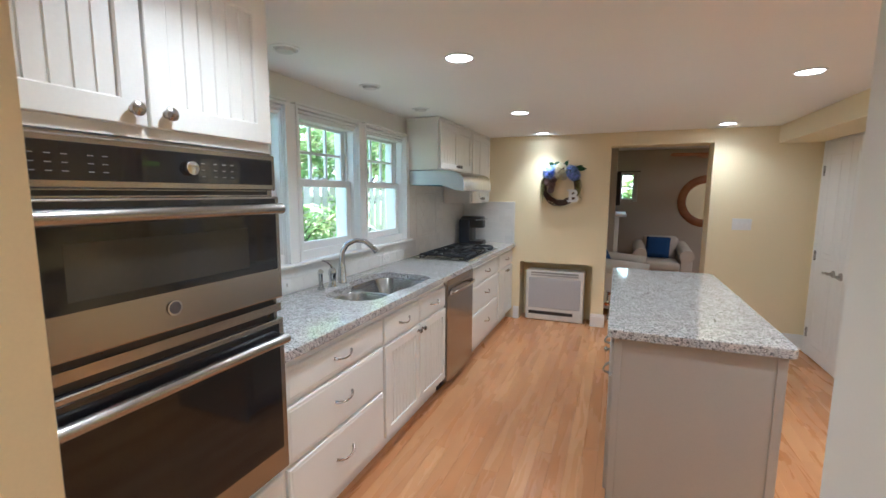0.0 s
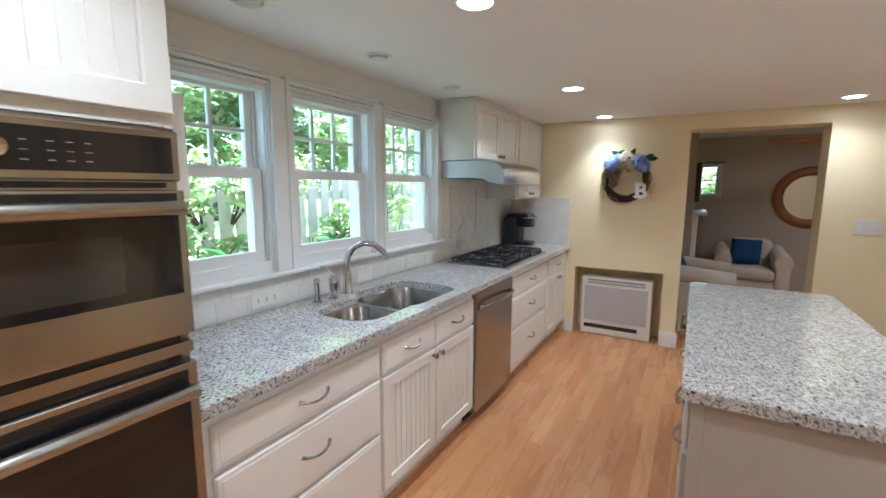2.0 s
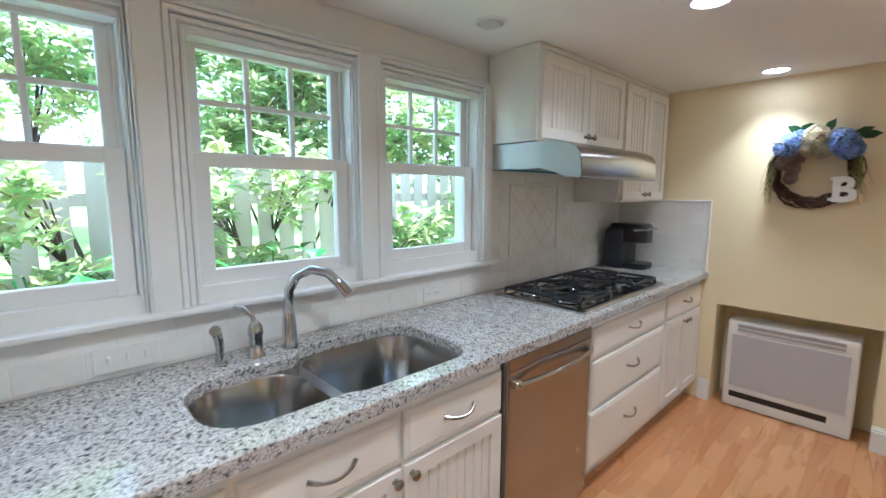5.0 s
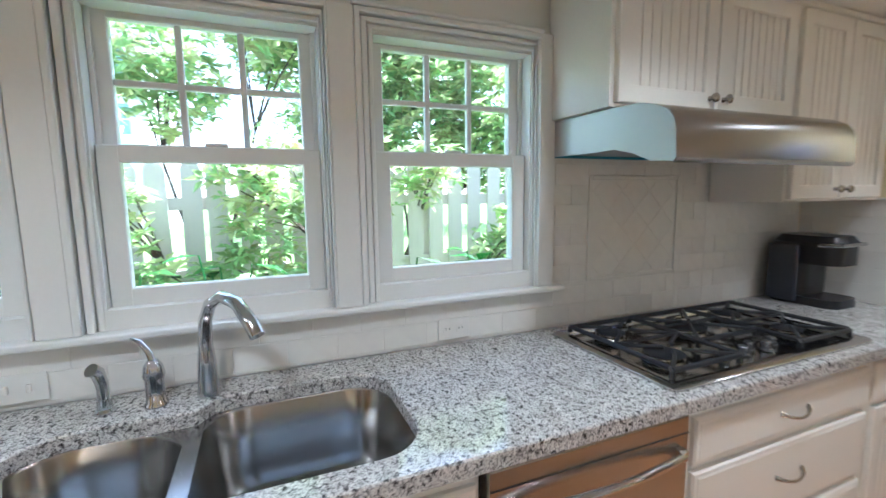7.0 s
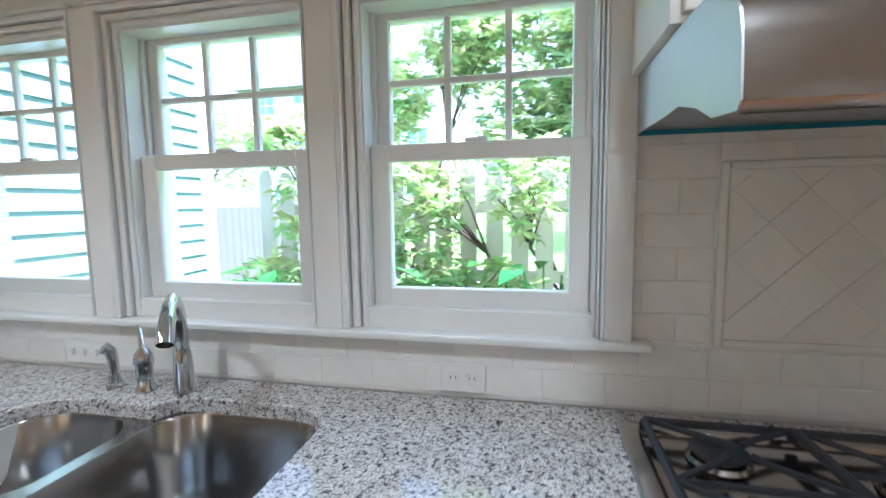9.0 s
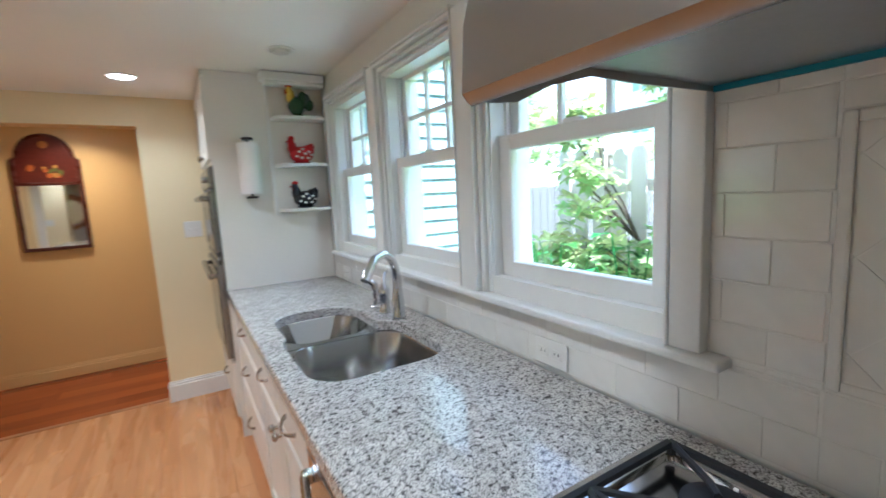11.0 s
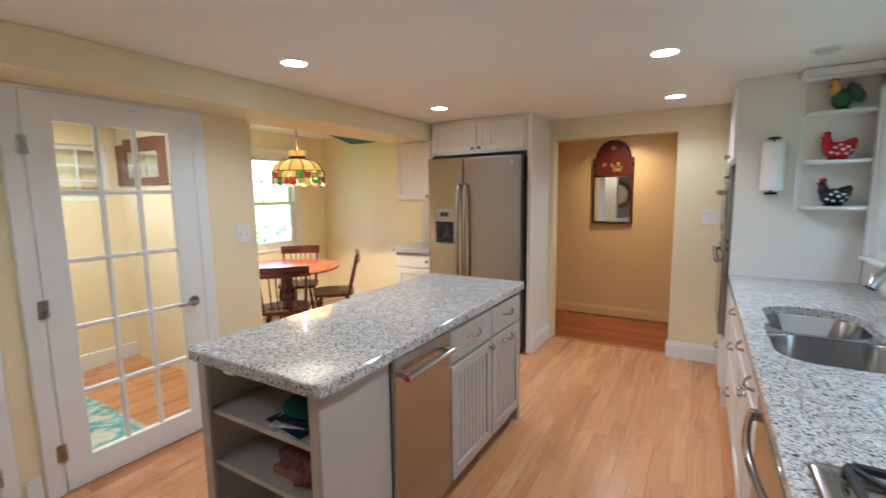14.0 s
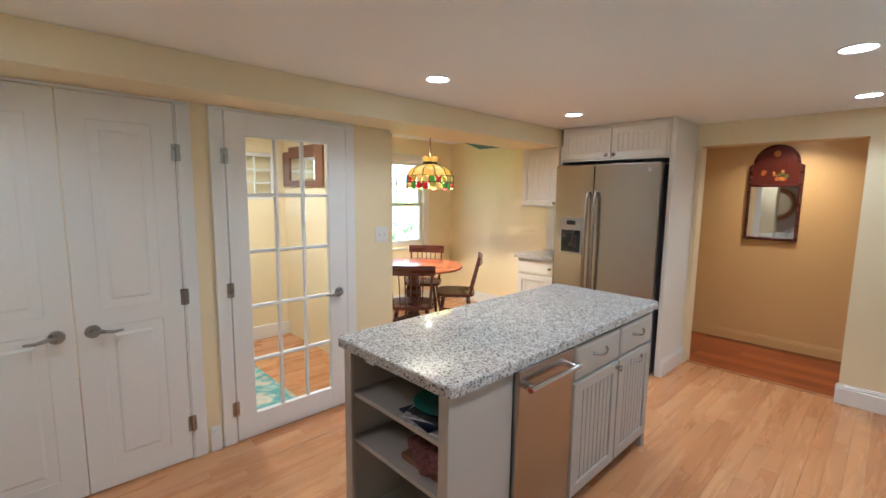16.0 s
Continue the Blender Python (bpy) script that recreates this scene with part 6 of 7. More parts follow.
WOODR = plain("rough_brown_wood", (0.16, 0.07, 0.035), 0.7, var=0.4, scale=6, fine=50, bump=0.3, stretch=(1, 1, 0.2))
bm = bmesh.new()
for x0, x1, z0, z1 in ((4.50, 4.64, 1.58, 1.96), (5.18, 5.32, 1.58, 1.93), (4.64, 5.18, 1.86, 1.97), (4.64, 5.18, 1.58, 1.64)):
    box(bm, x0, x1, 3.164, 3.19, z0, z1, bevel=0.004)
part("frame", bm, WOODR, ew2)
for i in range(2):
    for j in range(2):
        part("pane", B(4.655 + 0.265 * i, 4.905 + 0.265 * i, 3.166, 3.174, 1.65 + 0.105 * j, 1.75 + 0.105 * j), MIRROR, ew2, "small mirror pane")
# fill light with no lamp body, added to brighten the entry walls
lamp("entry_lamp", (4.5, 4.0, 2.14), 3.4, 0.2, (1.0, 0.86, 0.68))

# ---- living room ----
m = thing("round_mirror", "large round mirror in an orange-brown wood frame", "mirror", at=(3.18, LY, 1.38))
rotm = Matrix.Rotation(radians(90), 3, "X")
part("frame", lathe(bmesh.new(), [(0.31, 0.0), (0.44, 0.0), (0.445, 0.02), (0.42, 0.035), (0.36, 0.04), (0.325, 0.03), (0.31, 0.01)], (3.18, LY, 1.38), 48, rotm), plain("orange_wood", (0.30, 0.11, 0.04), 0.35, var=0.3, scale=6), m, "", True)
part("mirror_pane", lathe(bmesh.new(), [(0.001, 0.004), (0.33, 0.004), (0.33, 0.012), (0.001, 0.012)], (3.18, LY, 1.38), 48, rotm), MIRROR, m)


def armchair(label, at, wide, pillow_off):
    c = thing("armchair", label, "armchair", at=at)
    x, y, z = at
    w2 = wide / 2
    part("base", B(x - w2 + 0.12, x + w2 - 0.12, y - 0.40, y + 0.38, 0.08, 0.30, bevel=0.03, seg=2), FABRIC, c, "", True)
    part("seat_cushion", B(x - w2 + 0.17, x + w2 - 0.17, y - 0.43, y + 0.22, 0.30, 0.45, bevel=0.05, seg=3), FABRIC, c, "", True)
    part("back_cushion", B(x - w2 + 0.15, x + w2 - 0.15, y + 0.16, y + 0.42, 0.32, 0.80, bevel=0.07, seg=3), FABRIC, c, "", True)
    for s_ in (-1, 1):
        cx = x + s_ * (w2 - 0.09)
        bm = B(cx - 0.08, cx + 0.08, y - 0.42, y + 0.38, 0.06, 0.52, bevel=0.02, seg=2)
        cyl(bm, (cx, y - 0.43, 0.55), (cx, y + 0.38, 0.62), 0.10, 0.10, 18)
        part("arm", bm, FABRIC, c, "rolled arm", True)
        for yy in (-0.36, 0.32):
            part("foot", cyl(bmesh.new(), (cx, y + yy, 0.0), (cx, y + yy, 0.07), 0.02, 0.028, 10), CHERRY, c)
    return c


def cushion(at, ang, tilt, s_=0.18):
    top = bmesh.new()
    for sgn in (1, -1):
        g = [[top.verts.new((u * s_, v * s_, sgn * 0.075 * ((1 - u ** 4) * (1 - v ** 4)) ** 0.5)) for u in (k / 4 - 1 for k in range(9))] for v in (k / 4 - 1 for k in range(9))]
        for i in range(8):
            for j in range(8):
                top.faces.new((g[i][j], g[i][j + 1], g[i + 1][j + 1], g[i + 1][j]))
    bmesh.ops.remove_doubles(top, verts=top.verts, dist=0.001)
    ob = solid("cushion", top, NAVY, "navy blue scatter cushion on a beige seat", "cushion", group="navy cushions", smooth=True)
    ob.matrix_basis = pose(*at, tilt, 0, ang)


armchair("off-white upholstered armchair with low rolled arms", (2.47, 8.45, 0), 0.84, 0)
cushion((2.42, 8.50, 0.63), -10, 64, 0.18)
side = armchair("off-white upholstered armchair turned towards the mantel", (1.735, 6.72, 0), 0.92, 0)
side.rotation_euler = (0, 0, radians(90))
cushion((1.63, 6.72, 0.64), 82, 66)
f = thing("fireplace_mantel", "white fireplace mantel with a shelf", "mantel", at=(1.78, 8.0, 0))
part("shelf", B(1.741, 1.90, 7.50, 8.52, 1.16, 1.205, bevel=0.008), TRIM, f)
part("side_post", B(1.741, 1.80, 7.55, 7.72, 0, 1.16, bevel=0.004), TRIM, f)
part("side_post", B(1.741, 1.80, 8.30, 8.47, 0, 1.16, bevel=0.004), TRIM, f)
part("frieze", B(1.741, 1.795, 7.72, 8.30, 0.95, 1.16), TRIM, f)
part("firebox", B(1.741, 1.76, 7.72, 8.30, 0, 0.95), plain("brick_red", (0.28, 0.11, 0.07), 0.8), f, "reddish fireplace surround")
solid("television", B(1.741, 1.80, 7.58, 8.44, 1.33, 1.83, bevel=0.006), BLACK, "black flat television over the mantel", "television")
cr = thing("curtain", "short white curtains on a dark rod", "curtain", at=(1.91, LY - 0.03, 1.35))
part("rod", cyl(bmesh.new(), (1.74, LY - 0.04, 1.90), (2.12, LY - 0.04, 1.90), 0.009, seg=8), BLACK, cr)
for x0 in (1.745, 2.015):
    bm = bmesh.new()
    pts = [(x0 + 0.075 * k / 14, LY - 0.04 + 0.010 * math.sin(k * 1.9)) for k in range(15)]
    prism(bm, pts + [(u, v + 0.004) for u, v in pts[::-1]], "z", 1.36, 1.895)
    part("panel", bm, plain("sheer_cloth", (0.75, 0.72, 0.66), 0.9), cr, "", True)
fan = thing("ceiling_fan", "ceiling fan with orange-brown wood blades at rest", "ceiling fan", at=(3.05, 7.3, 2.1))
part("motor", lathe(bmesh.new(), [(0.02, 2.26), (0.02, 2.12), (0.11, 2.10), (0.12, 2.03), (0.09, 1.99), (0.001, 1.985)], (3.05, 7.3, 0), 24), plain("bronze", (0.12, 0.07, 0.04), 0.4, metal=0.7), fan, "", True)
for k in range(5):
    a = radians(36 + 72 * k)
    m4 = Matrix.Translation((3.05, 7.3, 2.035)) @ Matrix.Rotation(a, 4, "Z") @ Matrix.Rotation(radians(10), 4, "X")
    bm = bmesh.new()
    prism(bm, [(0.11, -0.03), (0.2, -0.06), (0.60, -0.075), (0.64, -0.04), (0.64, 0.04), (0.60, 0.075), (0.2, 0.06), (0.11, 0.03)], "z", -0.004, 0.004)
    bmesh.ops.transform(bm, matrix=m4, verts=bm.verts)
    part("blade", bm, plain("fan_wood", (0.42, 0.17, 0.06), 0.4), fan)
# added fill light without a fixture, brightens the living room
lamp("living_lamp", (3.6, 7.2, 2.18), 2.3, 0.4, (1.0, 0.82, 0.66))


# ---- outside ----
rnd = random.Random(21)
solid("ground", B(-220, 220, -220, 220, -0.42, -0.30), GRASS, "green lawn that reaches the horizon", "ground", "structure")
solid("road", B(-9.5, -6.0, -120, 160, -0.295, -0.285), ROADM, "pale asphalt road beyond the fence", "road", "structure")

fe = thing("picket_fence", "weathered off-white picket fence in front of the shrubs", "fence", at=(-2.2, 4.0, -0.3))
pk = bmesh.new()
prism(pk, [(-0.065, 0.0), (0.065, 0.0), (0.065, 1.96), (0.035, 2.02), (-0.035, 2.02), (-0.065, 1.96)], "x", -0.01, 0.01)
pkm = bpy.data.meshes.new("picket")
pk.to_mesh(pkm)
pk.free()
pkm.materials.append(FENCE)
for k in range(52):
    ob = new("picket", pkm)
    ob.parent = fe
    y = 1.63 + 0.19 * k
    ob.location = (rnd.uniform(-0.004, 0.004), y - 4.0, rnd.uniform(-0.03, 0.02))
    ob.rotation_euler = (radians(rnd.uniform(-0.6, 0.6)), 0, 0)
for z in (0.25, 0.82, 1.35):
    part("rail", B(-2.26, -2.215, 1.6, 11.5, z, z + 0.09), FENCE, fe)
for y in (2.02, 4.4, 6.8, 9.2):
    p_ = part("post", B(-2.36, -2.262, y - 0.05, y + 0.05, -0.3, 1.64), FENCE, fe)
    part("post_cap", B(-2.385, -2.237, y - 0.075, y + 0.075, 1.64, 1.675, bevel=0.008), FENCE, p_)
bf = thing("board_fence", "grey weathered board fence at the side", "fence", at=(-4.5, -0.6, -0.3))
for k in range(46):
    x = -8.5 + 0.155 * k
    part("board", B(x, x + 0.148, -0.62, -0.60, -0.3, 1.42 + rnd.uniform(-0.01, 0.01)), plain("grey_board", (0.085, 0.082, 0.08), 0.85, var=0.15, scale=4) if k == 0 else bpy.data.materials["grey_board"], bf)

# side wing of the house with clapboards
hw_ = thing("house_wing", "side wing of the house with pale aqua clapboards", "house", at=(-0.8, 1.6, -0.3))
part("wall", B(-1.48, -0.165, -0.5, 1.66, -0.3, 2.41), SIDING, hw_)
for k in range(27):
    z = -0.28 + 0.1 * k
    part("clapboard", prism(bmesh.new(), [(1.662, z), (1.692, z), (1.670, z + 0.106), (1.662, z + 0.106)], "x", -1.40, -0.166), SIDING, hw_)
part("corner_board", B(-1.50, -1.40, 1.662, 1.695, -0.3, 2.41, bevel=0.003), TRIM, hw_)
part("corner_board", B(-1.515, -1.481, 1.56, 1.66, -0.3, 2.41, bevel=0.003), TRIM, hw_)


def leaf(bm, p, d, up, ln, wd, bend=0.25):
    """One folded leaf from its stalk end p along d."""
    side = d.cross(up).normalized()
    nrm = side.cross(d).normalized()
    tip = p + d * ln - nrm * ln * bend
    mid = p + d * ln * 0.5 - nrm * ln * bend * 0.25
    a = mid + side * wd / 2 + nrm * wd * 0.12
    b = mid - side * wd / 2 + nrm * wd * 0.12
    v = [bm.verts.new(q) for q in (p, a, tip, b, mid)]
    bm.faces.new((v[0], v[1], v[4]))
    bm.faces.new((v[1], v[2], v[4]))
    bm.faces.new((v[0], v[4], v[3]))
    bm.faces.new((v[3], v[4], v[2]))


def whorl(bm, c, n, ln, wd):
    ax = Vector((rnd.gauss(0, 0.5), rnd.gauss(0, 0.5), 1)).normalized()
    o = ax.orthogonal().normalized()
    for k in range(n):
        d = (Matrix.Rotation(2 * math.pi * k / n + rnd.uniform(-0.3, 0.3), 3, ax) @ o + ax * rnd.uniform(-0.1, 0.5)).normalized()
        s_ = rnd.uniform(0.7, 1.2)
        leaf(bm, c, d, ax, ln * s_, wd * s_, rnd.uniform(0.1, 0.4))


def shrub(label, trunk, clumps, whorls, ln, wd, mats, share):
    """Stems from the ground to clump centres, with whorls of leaves strewn in the clumps."""
    s_ = thing("shrub", label, "shrub", "garden shrubs", at=trunk)
    tb = bmesh.new()
    t0 = Vector(trunk)
    for c, r in clumps:
        c = Vector(c)
        k1 = t0.lerp(c, 0.35) + Vector((rnd.uniform(-0.15, 0.15), rnd.uniform(-0.15, 0.15), 0.1))
        k2 = t0.lerp(c, 0.72) + Vector((rnd.uniform(-0.12, 0.12), rnd.uniform(-0.12, 0.12), 0.05))
        tube(tb, [t0, k1, k2, c], 0.02, 6, [0.035, 0.022, 0.012, 0.006])
        for _ in range(5):
            e = c + Vector((rnd.gauss(0, 1), rnd.gauss(0, 1), rnd.gauss(0, 1))).normalized() * r[0] * 0.8
            tube(tb, [k2, k2.lerp(e, 0.5) + Vector((0, 0, 0.05)), e], 0.008, 5, [0.012, 0.008, 0.004])
    part("stems", tb, BARK, s_, "", True)
    total = sum(r[0] * r[1] * r[2] for _, r in clumps)
    bms = [bmesh.new() for _ in mats]
    for c, r in clumps:
        for _ in range(int(whorls * r[0] * r[1] * r[2] / total)):
            d = Vector((rnd.gauss(0, 1), rnd.gauss(0, 1), rnd.gauss(0, 1))).normalized() * rnd.random() ** 0.45
            p = Vector((c[0] + d.x * r[0], c[1] + d.y * r[1], c[2] + d.z * r[2]))
            i = 1 if rnd.random() < share else 0
            whorl(bms[i], p, rnd.randint(5, 8), ln, wd)
    for b, mt in zip(bms, mats):
        part("crown", b, mt, s_)["kind"] = "stuff"
    return s_


shrub("tall rhododendron with glossy green leaves behind the fence", (-3.0, 4.3, -0.3),
      [((-2.8, 3.75, 2.0), (0.5, 0.5, 0.55)), ((-3.0, 4.5, 2.3), (0.6, 0.7, 0.7)), ((-2.8, 5.4, 2.1), (0.6, 0.7, 0.7)), ((-3.2, 4.3, 2.9), (0.6, 0.7, 0.5)), ((-3.3, 5.2, 3.0), (0.7, 0.8, 0.5)),
       ((-1.95, 3.05, 1.5), (0.32, 0.36, 0.45)), ((-1.85, 3.75, 1.55), (0.25, 0.3, 0.4)), ((-1.95, 4.35, 1.62), (0.22, 0.35, 0.28))], 2700, 0.115, 0.044, (LEAF, LEAFY), 0.45)
shrub("tall rhododendron farther along the fence", (-2.9, 6.9, -0.3),
      [((-2.7, 6.3, 2.1), (0.6, 0.7, 0.8)), ((-2.9, 7.4, 2.4), (0.7, 0.8, 0.9)), ((-2.8, 8.6, 2.3), (0.7, 0.8, 0.9)), ((-3.2, 7.0, 3.2), (0.7, 0.9, 0.6)), ((-1.95, 6.0, 1.35), (0.3, 0.45, 0.45)), ((-3.0, 9.8, 2.4), (0.7, 0.8, 0.9))], 1900, 0.12, 0.046, (LEAF, LEAFY), 0.4)
shrub("tall rhododendron at the near corner of the fence", (-2.75, 2.5, -0.3),
      [((-2.9, 2.4, 2.45), (0.4, 0.5, 0.5)), ((-2.9, 3.3, 2.85), (0.5, 0.5, 0.45)), ((-1.85, 2.2, 1.4), (0.18, 0.25, 0.4)), ((-2.0, 1.9, 1.95), (0.3, 0.35, 0.25)), ((-1.9, 1.95, 0.8), (0.3, 0.4, 0.25))], 760, 0.115, 0.046, (LEAF, LEAFY), 0.45)
shrub("leafy low shrub in front of the fence", (-1.85, 3.2, -0.3),
      [((-1.75, 3.0, 0.95), (0.28, 0.4, 0.3)), ((-1.85, 3.5, 0.85), (0.25, 0.4, 0.2)), ((-1.8, 2.5, 0.8), (0.3, 0.4, 0.25)), ((-1.85, 5.1, 1.0), (0.25, 0.5, 0.35))], 330, 0.10, 0.045, (LEAF, LEAFY), 0.25)

for i, (x, y, n) in enumerate(((-1.35, 2.35, 16), (-1.45, 2.85, 15), (-1.4, 3.9, 12), (-1.3, 3.4, 10), (-1.5, 4.7, 14), (-1.5, 5.5, 14))):
    pl = thing("broadleaf_plant", "tall plant with broad green leaves below the window", "plant", "broad-leaved plants", at=(x, y, -0.3))
    st, lf = bmesh.new(), bmesh.new()
    for k in range(n):
        a = rnd.random() * 6.283
        top = Vector((x + math.cos(a) * rnd.uniform(0.05, 0.28), y + math.sin(a) * rnd.uniform(0.05, 0.34), rnd.uniform(0.5, 1.12)))
        tube(st, [(x + 0.03 * math.cos(a), y + 0.03 * math.sin(a), -0.3), Vector((x, y, 0.2)).lerp(top, 0.5), top], 0.006, 5)
        d = Vector((math.cos(a), math.sin(a), rnd.uniform(-0.3, 0.4))).normalized()
        leaf(lf, top, d, Vector((0, 0, 1)), rnd.uniform(0.17, 0.28), rnd.uniform(0.10, 0.16), 0.25)
    part("stalks", st, HOSTA, pl)
    part("leaves", lf, HOSTA, pl)

shrub("tall leafy shrub behind the board fence", (-3.6, -1.7, -0.3),
      [((-2.2, -1.5, 2.3), (0.7, 0.4, 0.7)), ((-3.4, -1.6, 2.5), (0.8, 0.5, 0.9)), ((-4.8, -1.7, 2.6), (0.9, 0.5, 0.9)), ((-6.2, -1.8, 2.5), (0.9, 0.5, 0.9)), ((-3.0, -1.7, 3.4), (0.9, 0.5, 0.6))], 1300, 0.13, 0.05, (LEAF, LEAFY), 0.35)
shrub("light green shrub outside the small living room window", (1.9, 10.9, -0.3),
      [((1.7, 10.7, 1.5), (0.5, 0.4, 0.6)), ((2.3, 10.8, 1.2), (0.5, 0.4, 0.7)), ((1.5, 10.9, 0.6), (0.6, 0.4, 0.6))], 420, 0.13, 0.055, (LEAF, LEAFY), 0.3)
for i, (x, y, h, r) in enumerate(((-24, 7, 9, 4.0), (-18, 8, 8, 3.8), (-20, 15, 9, 4.2), (-16, 22, 8, 3.8), (-15, -19, 8, 4.0))):
    tr = thing("tree", "leafy green tree across the road", "tree", "trees across the road", at=(x, y, -0.3))
    tb = bmesh.new()
    tube(tb, [(x, y, -0.3), (x + 0.1, y, h * 0.3), (x, y + 0.2, h * 0.6)], 0.2, 8, [0.3, 0.2, 0.1])
    for k in range(6):
        a = k * 1.05
        tube(tb, [(x, y, h * 0.35), (x + r * 0.4 * math.cos(a), y + r * 0.4 * math.sin(a), h * 0.6)], 0.06, 6, [0.1, 0.04])
    part("trunk", tb, BARK, tr)
    lf = bmesh.new()
    for _ in range(3600):
        d = Vector((rnd.gauss(0, 1), rnd.gauss(0, 1), rnd.gauss(0, 1))).normalized() * rnd.random() ** 0.35
        p = Vector((x + d.x * r, y + d.y * r, h * 0.55 + d.z * h * 0.42))
        d2 = Vector((rnd.gauss(0, 1), rnd.gauss(0, 1), rnd.gauss(0, 0.5))).normalized()
        leaf(lf, p, d2, Vector((0.1, 0.1, 1)), rnd.uniform(0.2, 0.36), rnd.uniform(0.12, 0.2), 0.2)
    part("crown", lf, FARLEAF, tr)["kind"] = "stuff"


def neighbour_house():
    """A white two-storey house across the road: boards, sash windows, gabled roof."""
    x, y0, y1, z0, eave = -23.0, -13.5, -1.5, -0.3, 8.3
    h = thing("neighbour_house", "white clapboard house across the road with pale blue windows", "house", at=(x, -7.5, z0))
    white = plain("white_house_paint", (0.78, 0.78, 0.77), 0.6, var=0.03)
    blue = plain("pale_window_glass", (0.20, 0.30, 0.36), 0.12, var=0.1, scale=2)
    part("wall", B(x - 8, x, y0, y1, z0, eave), white, h)
    boards = bmesh.new()
    for k in range(42):
        z = z0 + 0.2 * k
        prism(boards, [(x, z), (x + 0.035, z), (x + 0.008, z + 0.19), (x, z + 0.19)], "y", y0, y1)
    part("clapboards", boards, white, h)["kind"] = "stuff"
    part("roof", prism(bmesh.new(), [(x + 0.5, eave), (x - 4, eave + 3.4), (x - 8.5, eave)], "y", y0 - 0.4, y1 + 0.4), plain("grey_roof", (0.16, 0.16, 0.17), 0.9), h)
    for z in (1.2, 4.3, 6.7):
        for y in (-12.0, -9.6, -7.0, -4.9, -2.7):
            w = part("window", B(x + 0.01, x + 0.06, y - 0.55, y + 0.55, z, z + 1.35), blue, h, "pale blue window")
            for a, b, c, d in ((y - 0.65, y - 0.55, z - 0.1, z + 1.45), (y + 0.55, y + 0.65, z - 0.1, z + 1.45), (y - 0.55, y + 0.55, z - 0.1, z), (y - 0.55, y + 0.55, z + 1.35, z + 1.45), (y - 0.03, y + 0.03, z, z + 1.35), (y - 0.55, y + 0.55, z + 0.64, z + 0.71)):
                part("bar", B(x + 0.03, x + 0.09, a, b, c, d), white, w)


neighbour_house()
hd = thing("hedge", "clipped green hedge outside the dining window", "hedge", at=(8.5, 1.5, -0.3))
lf = bmesh.new()
for _ in range(2600):
    p = Vector((8.0 + rnd.random() * 1.0, -2.5 + rnd.random() * 8, -0.3 + rnd.random() ** 0.8 * 1.3))
    leaf(lf, p, Vector((rnd.gauss(-0.5, 1), rnd.gauss(0, 1), rnd.gauss(0.2, 0.6))).normalized(), Vector((0.1, 0.1, 1)), 0.16, 0.09, 0.2)
part("leaves", lf, leaf_shader("pale_hedge_leaves", (0.22, 0.30, 0.16)), hd)["kind"] = "stuff"

# ---- backsplash tiles ----
TW, TH, J = 0.1525, 0.0788, 0.0014


def tile_mesh(w, h, axis):
    """A tile with eased edges, centred, its face 4 mm proud."""
    bm = bmesh.new()
    rings = []
    for i, o in ((0, 0.0), (0, 0.0010), (0.0015, 0.0018)):
        pts = ((-w / 2 + i, -h / 2 + i), (w / 2 - i, -h / 2 + i), (w / 2 - i, h / 2 - i), (-w / 2 + i, h / 2 - i))
        rings.append([bm.verts.new((o, u, v) if axis == "x" else (u, -o, v)) for u, v in pts])
    for r, t in zip(rings, rings[1:]):
        for q in range(4):
            bm.faces.new((r[q], r[(q + 1) % 4], t[(q + 1) % 4], t[q]))
    bm.faces.new(rings[-1])
    bmesh.ops.recalc_face_normals(bm, faces=bm.faces)
    me = bpy.data.meshes.new("tile")
    bm.to_mesh(me)
    bm.free()
    me.materials.append(TILE)
    return me


TCACHE = {}


def tile_field(parent, axis, plane, u0, u1, z0, z1, phase=0.0):
    """Running-bond tiles clipped to an oblong."""
    j = math.floor((z0 - 1.316) / TH)
    while 1.316 + j * TH < z1:
        za, zb = 1.316 + j * TH, 1.316 + (j + 1) * TH
        off = phase + (TW / 2 if j % 2 else 0)
        i = math.floor((u0 - 4.085 - off) / TW)
        while 4.085 + off + i * TW < u1:
            ua, ub = 4.085 + off + i * TW, 4.085 + off + (i + 1) * TW
            a, b, c, d = max(ua, u0), min(ub, u1), max(za, z0), min(zb, z1)
            i += 1
            if b - a < 0.012 or d - c < 0.008:
                continue
            w, h = round(b - a - J, 3), round(d - c - J, 3)
            key = (axis, w, h)
            if key not in TCACHE:
                TCACHE[key] = tile_mesh(w, h, axis)
            ob = new("tile", TCACHE[key])
            ob.parent = parent
            ob.location = (plane, (a + b) / 2, (c + d) / 2) if axis == "x" else ((a + b) / 2, plane, (c + d) / 2)
            ob.rotation_euler = (0, radians(rnd.uniform(-0.12, 0.12)), radians(rnd.uniform(-0.12, 0.12))) if axis == "x" else (radians(rnd.uniform(-0.12, 0.12)), 0, radians(rnd.uniform(-0.12, 0.12)))
        j += 1


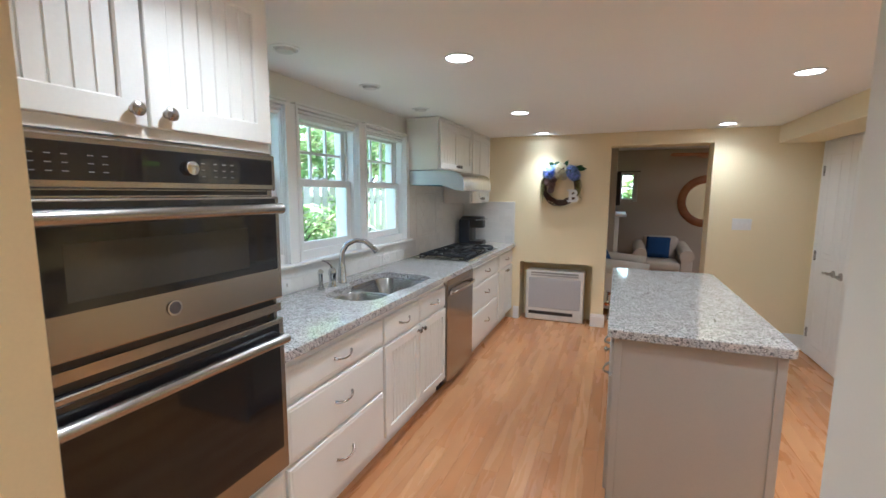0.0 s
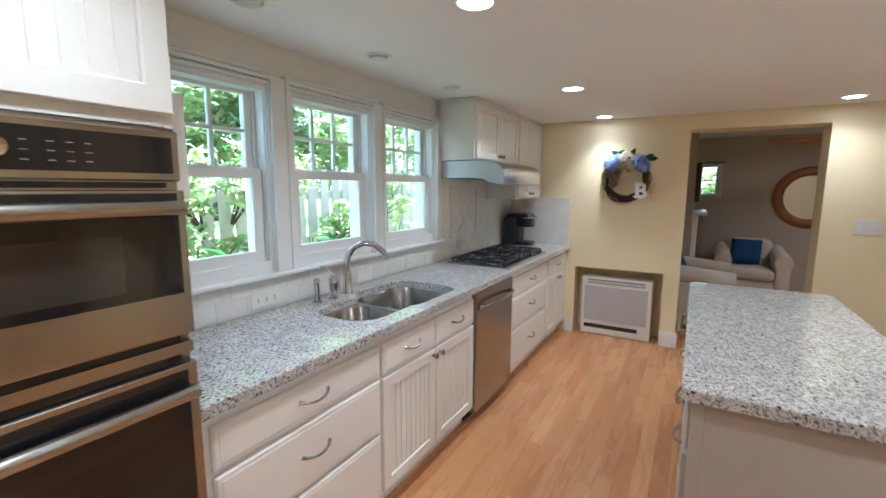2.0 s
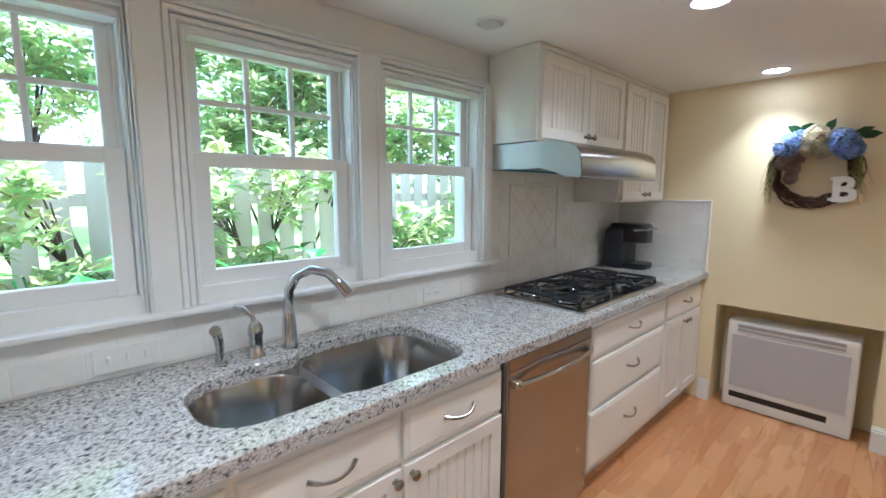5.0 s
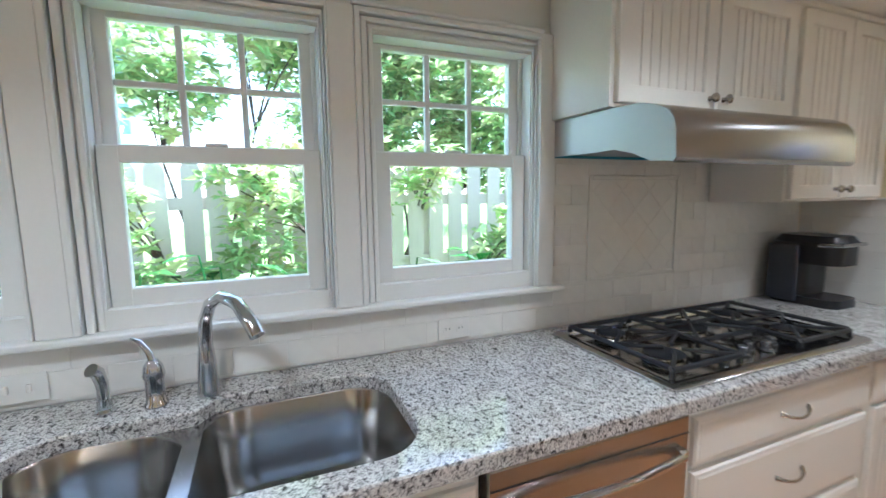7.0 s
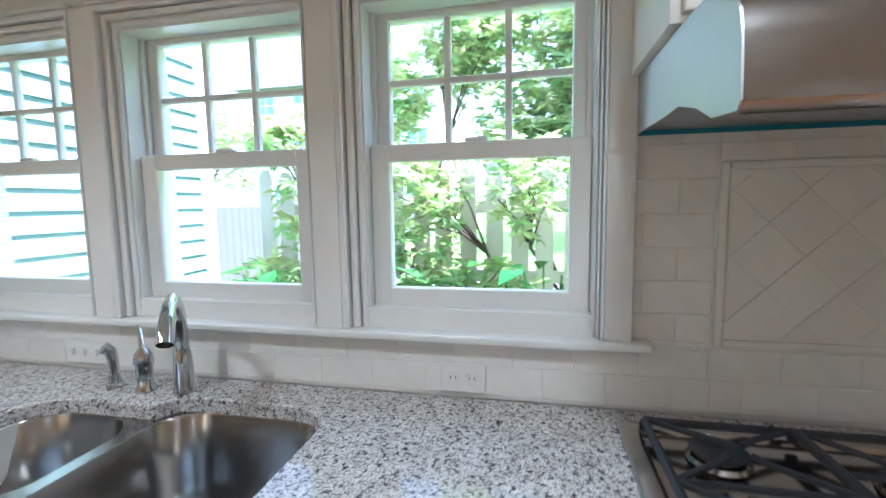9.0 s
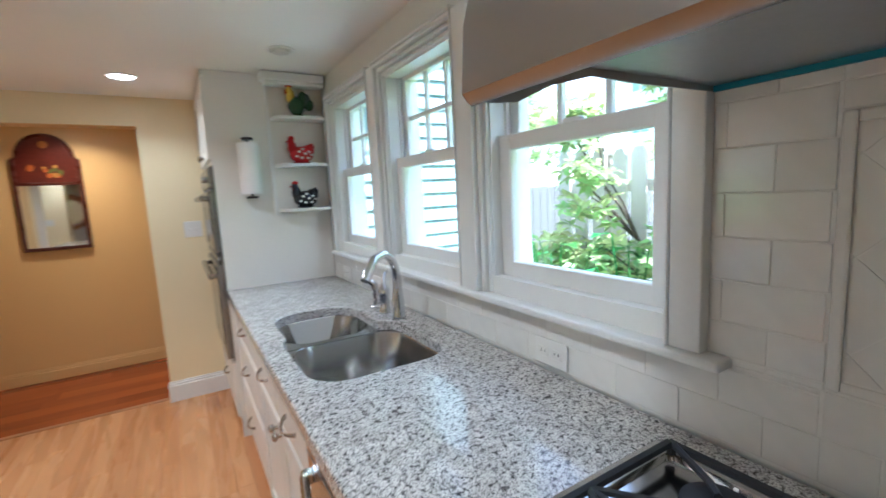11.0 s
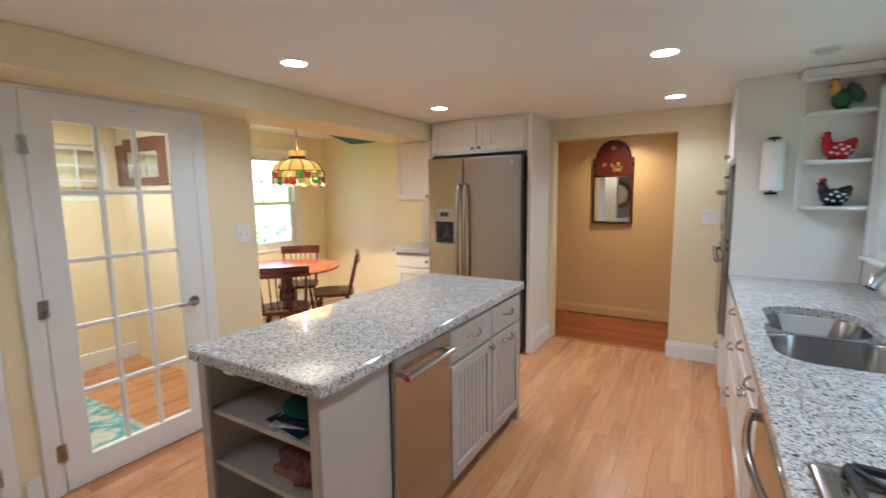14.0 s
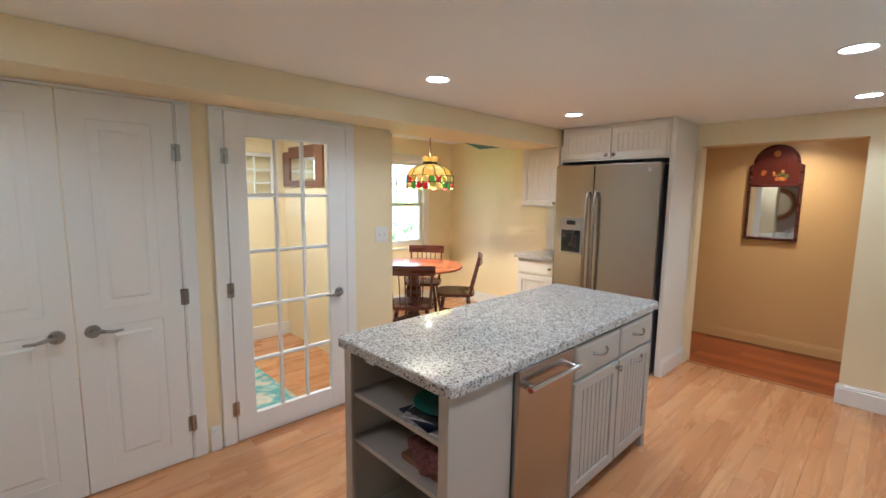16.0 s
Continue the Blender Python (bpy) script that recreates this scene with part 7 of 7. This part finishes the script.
bm = B(0.001, 0.0062, 1.702, 4.0615, 0.914, 1.070)
box(bm, 0.001, 0.0062, 4.062, 4.928, 0.914, 1.70)
box(bm, 0.001, 0.0062, 4.928, 5.638, 0.914, 1.40)
bs = solid("backsplash_wall", bm, GROUT, "glossy off-white subway tile backsplash", "backsplash", "structure")
tile_field(bs, "x", 0.0062, 1.702, 4.242, 0.916, 1.069)
tile_field(bs, "x", 0.0062, 4.064, 4.242, 1.093, 1.70)
tile_field(bs, "x", 0.0062, 4.110, 4.242, 1.071, 1.091)
tile_field(bs, "x", 0.0062, 4.242, 4.748, 0.916, 1.083)
tile_field(bs, "x", 0.0062, 4.242, 4.748, 1.512, 1.70)
tile_field(bs, "x", 0.0062, 4.748, 4.928, 0.916, 1.70)
tile_field(bs, "x", 0.0062, 4.928, 5.636, 0.916, 1.394)
# framed panel of tiles on the diagonal
for y0, y1, z0, z1 in ((4.244, 4.262, 1.085, 1.510), (4.728, 4.746, 1.085, 1.510), (4.262, 4.728, 1.085, 1.103), (4.262, 4.728, 1.492, 1.510)):
    part("border_tile", B(0.0065, 0.015, y0, y1, z0, z1, bevel=0.004, seg=2), TILE, bs)


def clip(poly, keep, at):
    """The part of a convex outline on one side of a line."""
    out = []
    for p, q in zip(poly, poly[1:] + poly[:1]):
        kp, kq = keep(p), keep(q)
        if kp:
            out.append(p)
        if kp != kq:
            t = at(p, q)
            out.append((p[0] + (q[0] - p[0]) * t, p[1] + (q[1] - p[1]) * t))
    return out


D = 0.150
for i in range(-4, 5):
    for j in range(-4, 5):
        cy, cz = 4.495 + (i + j) * D / 2, 1.2975 + (i - j) * D / 2
        r_ = D / 2 - 0.002
        poly = [(cy - r_, cz), (cy, cz - r_), (cy + r_, cz), (cy, cz + r_)]
        for k, lim, sg in ((0, 4.265, 1), (0, 4.725, -1), (1, 1.106, 1), (1, 1.489, -1)):
            if poly:
                poly = clip(poly, lambda p: (p[k] - lim) * sg > 0, lambda p, q: (lim - p[k]) / (q[k] - p[k]))
        if len(poly) > 2:
            part("diagonal_tile", prism(bmesh.new(), poly, "x", 0.0064, 0.0082), TILE, bs)
bs2 = solid("backsplash_end", B(0.011, 0.648, FAR - 0.0062, FAR - 0.001, 0.914, 1.402), GROUT, "white subway tiles on the end wall", "backsplash", "structure")
tile_field(bs2, "y", FAR - 0.0062, 0.012, 0.632, 0.916, 1.390, 0.03)
part("edge_tile", B(0.634, 0.650, FAR - 0.013, FAR - 0.0065, 0.916, 1.404, bevel=0.003), TILE, bs2)
part("edge_tile", B(0.012, 0.632, FAR - 0.013, FAR - 0.0065, 1.392, 1.404, bevel=0.003), TILE, bs2)

# ---- floors ----
rf = random.Random(5)
floor_of("floor", 0.5, 3.64, NEAR - 0.06, FAR + 0.29, 0.083, MAPLE, "warm maple strip floor, satin varnish", (0.55, 2.6, 0.8, 5.7), rf, (0.4, 1.5))
floor_of("floor_dining", 3.64, 5.6, 0.4, FAR, 0.083, MAPLE, "maple strip floor of the dining corner and entry", None, rf)
floor_of("floor_living", 1.06, 5.7, FAR + 0.29, 9.3, 0.083, MAPLE, "maple strip floor of the living room", None, rf)
hf = floor_of("floor_hall", -0.30, NEAR - 0.06, -3.3, -0.05, 0.135, PINE, "old reddish pine boards in the hall", (-0.30, NEAR, -3.3, 0), rf, (0.9, 2.0))
hf.matrix_basis = Matrix.Rotation(radians(90), 4, "Z")
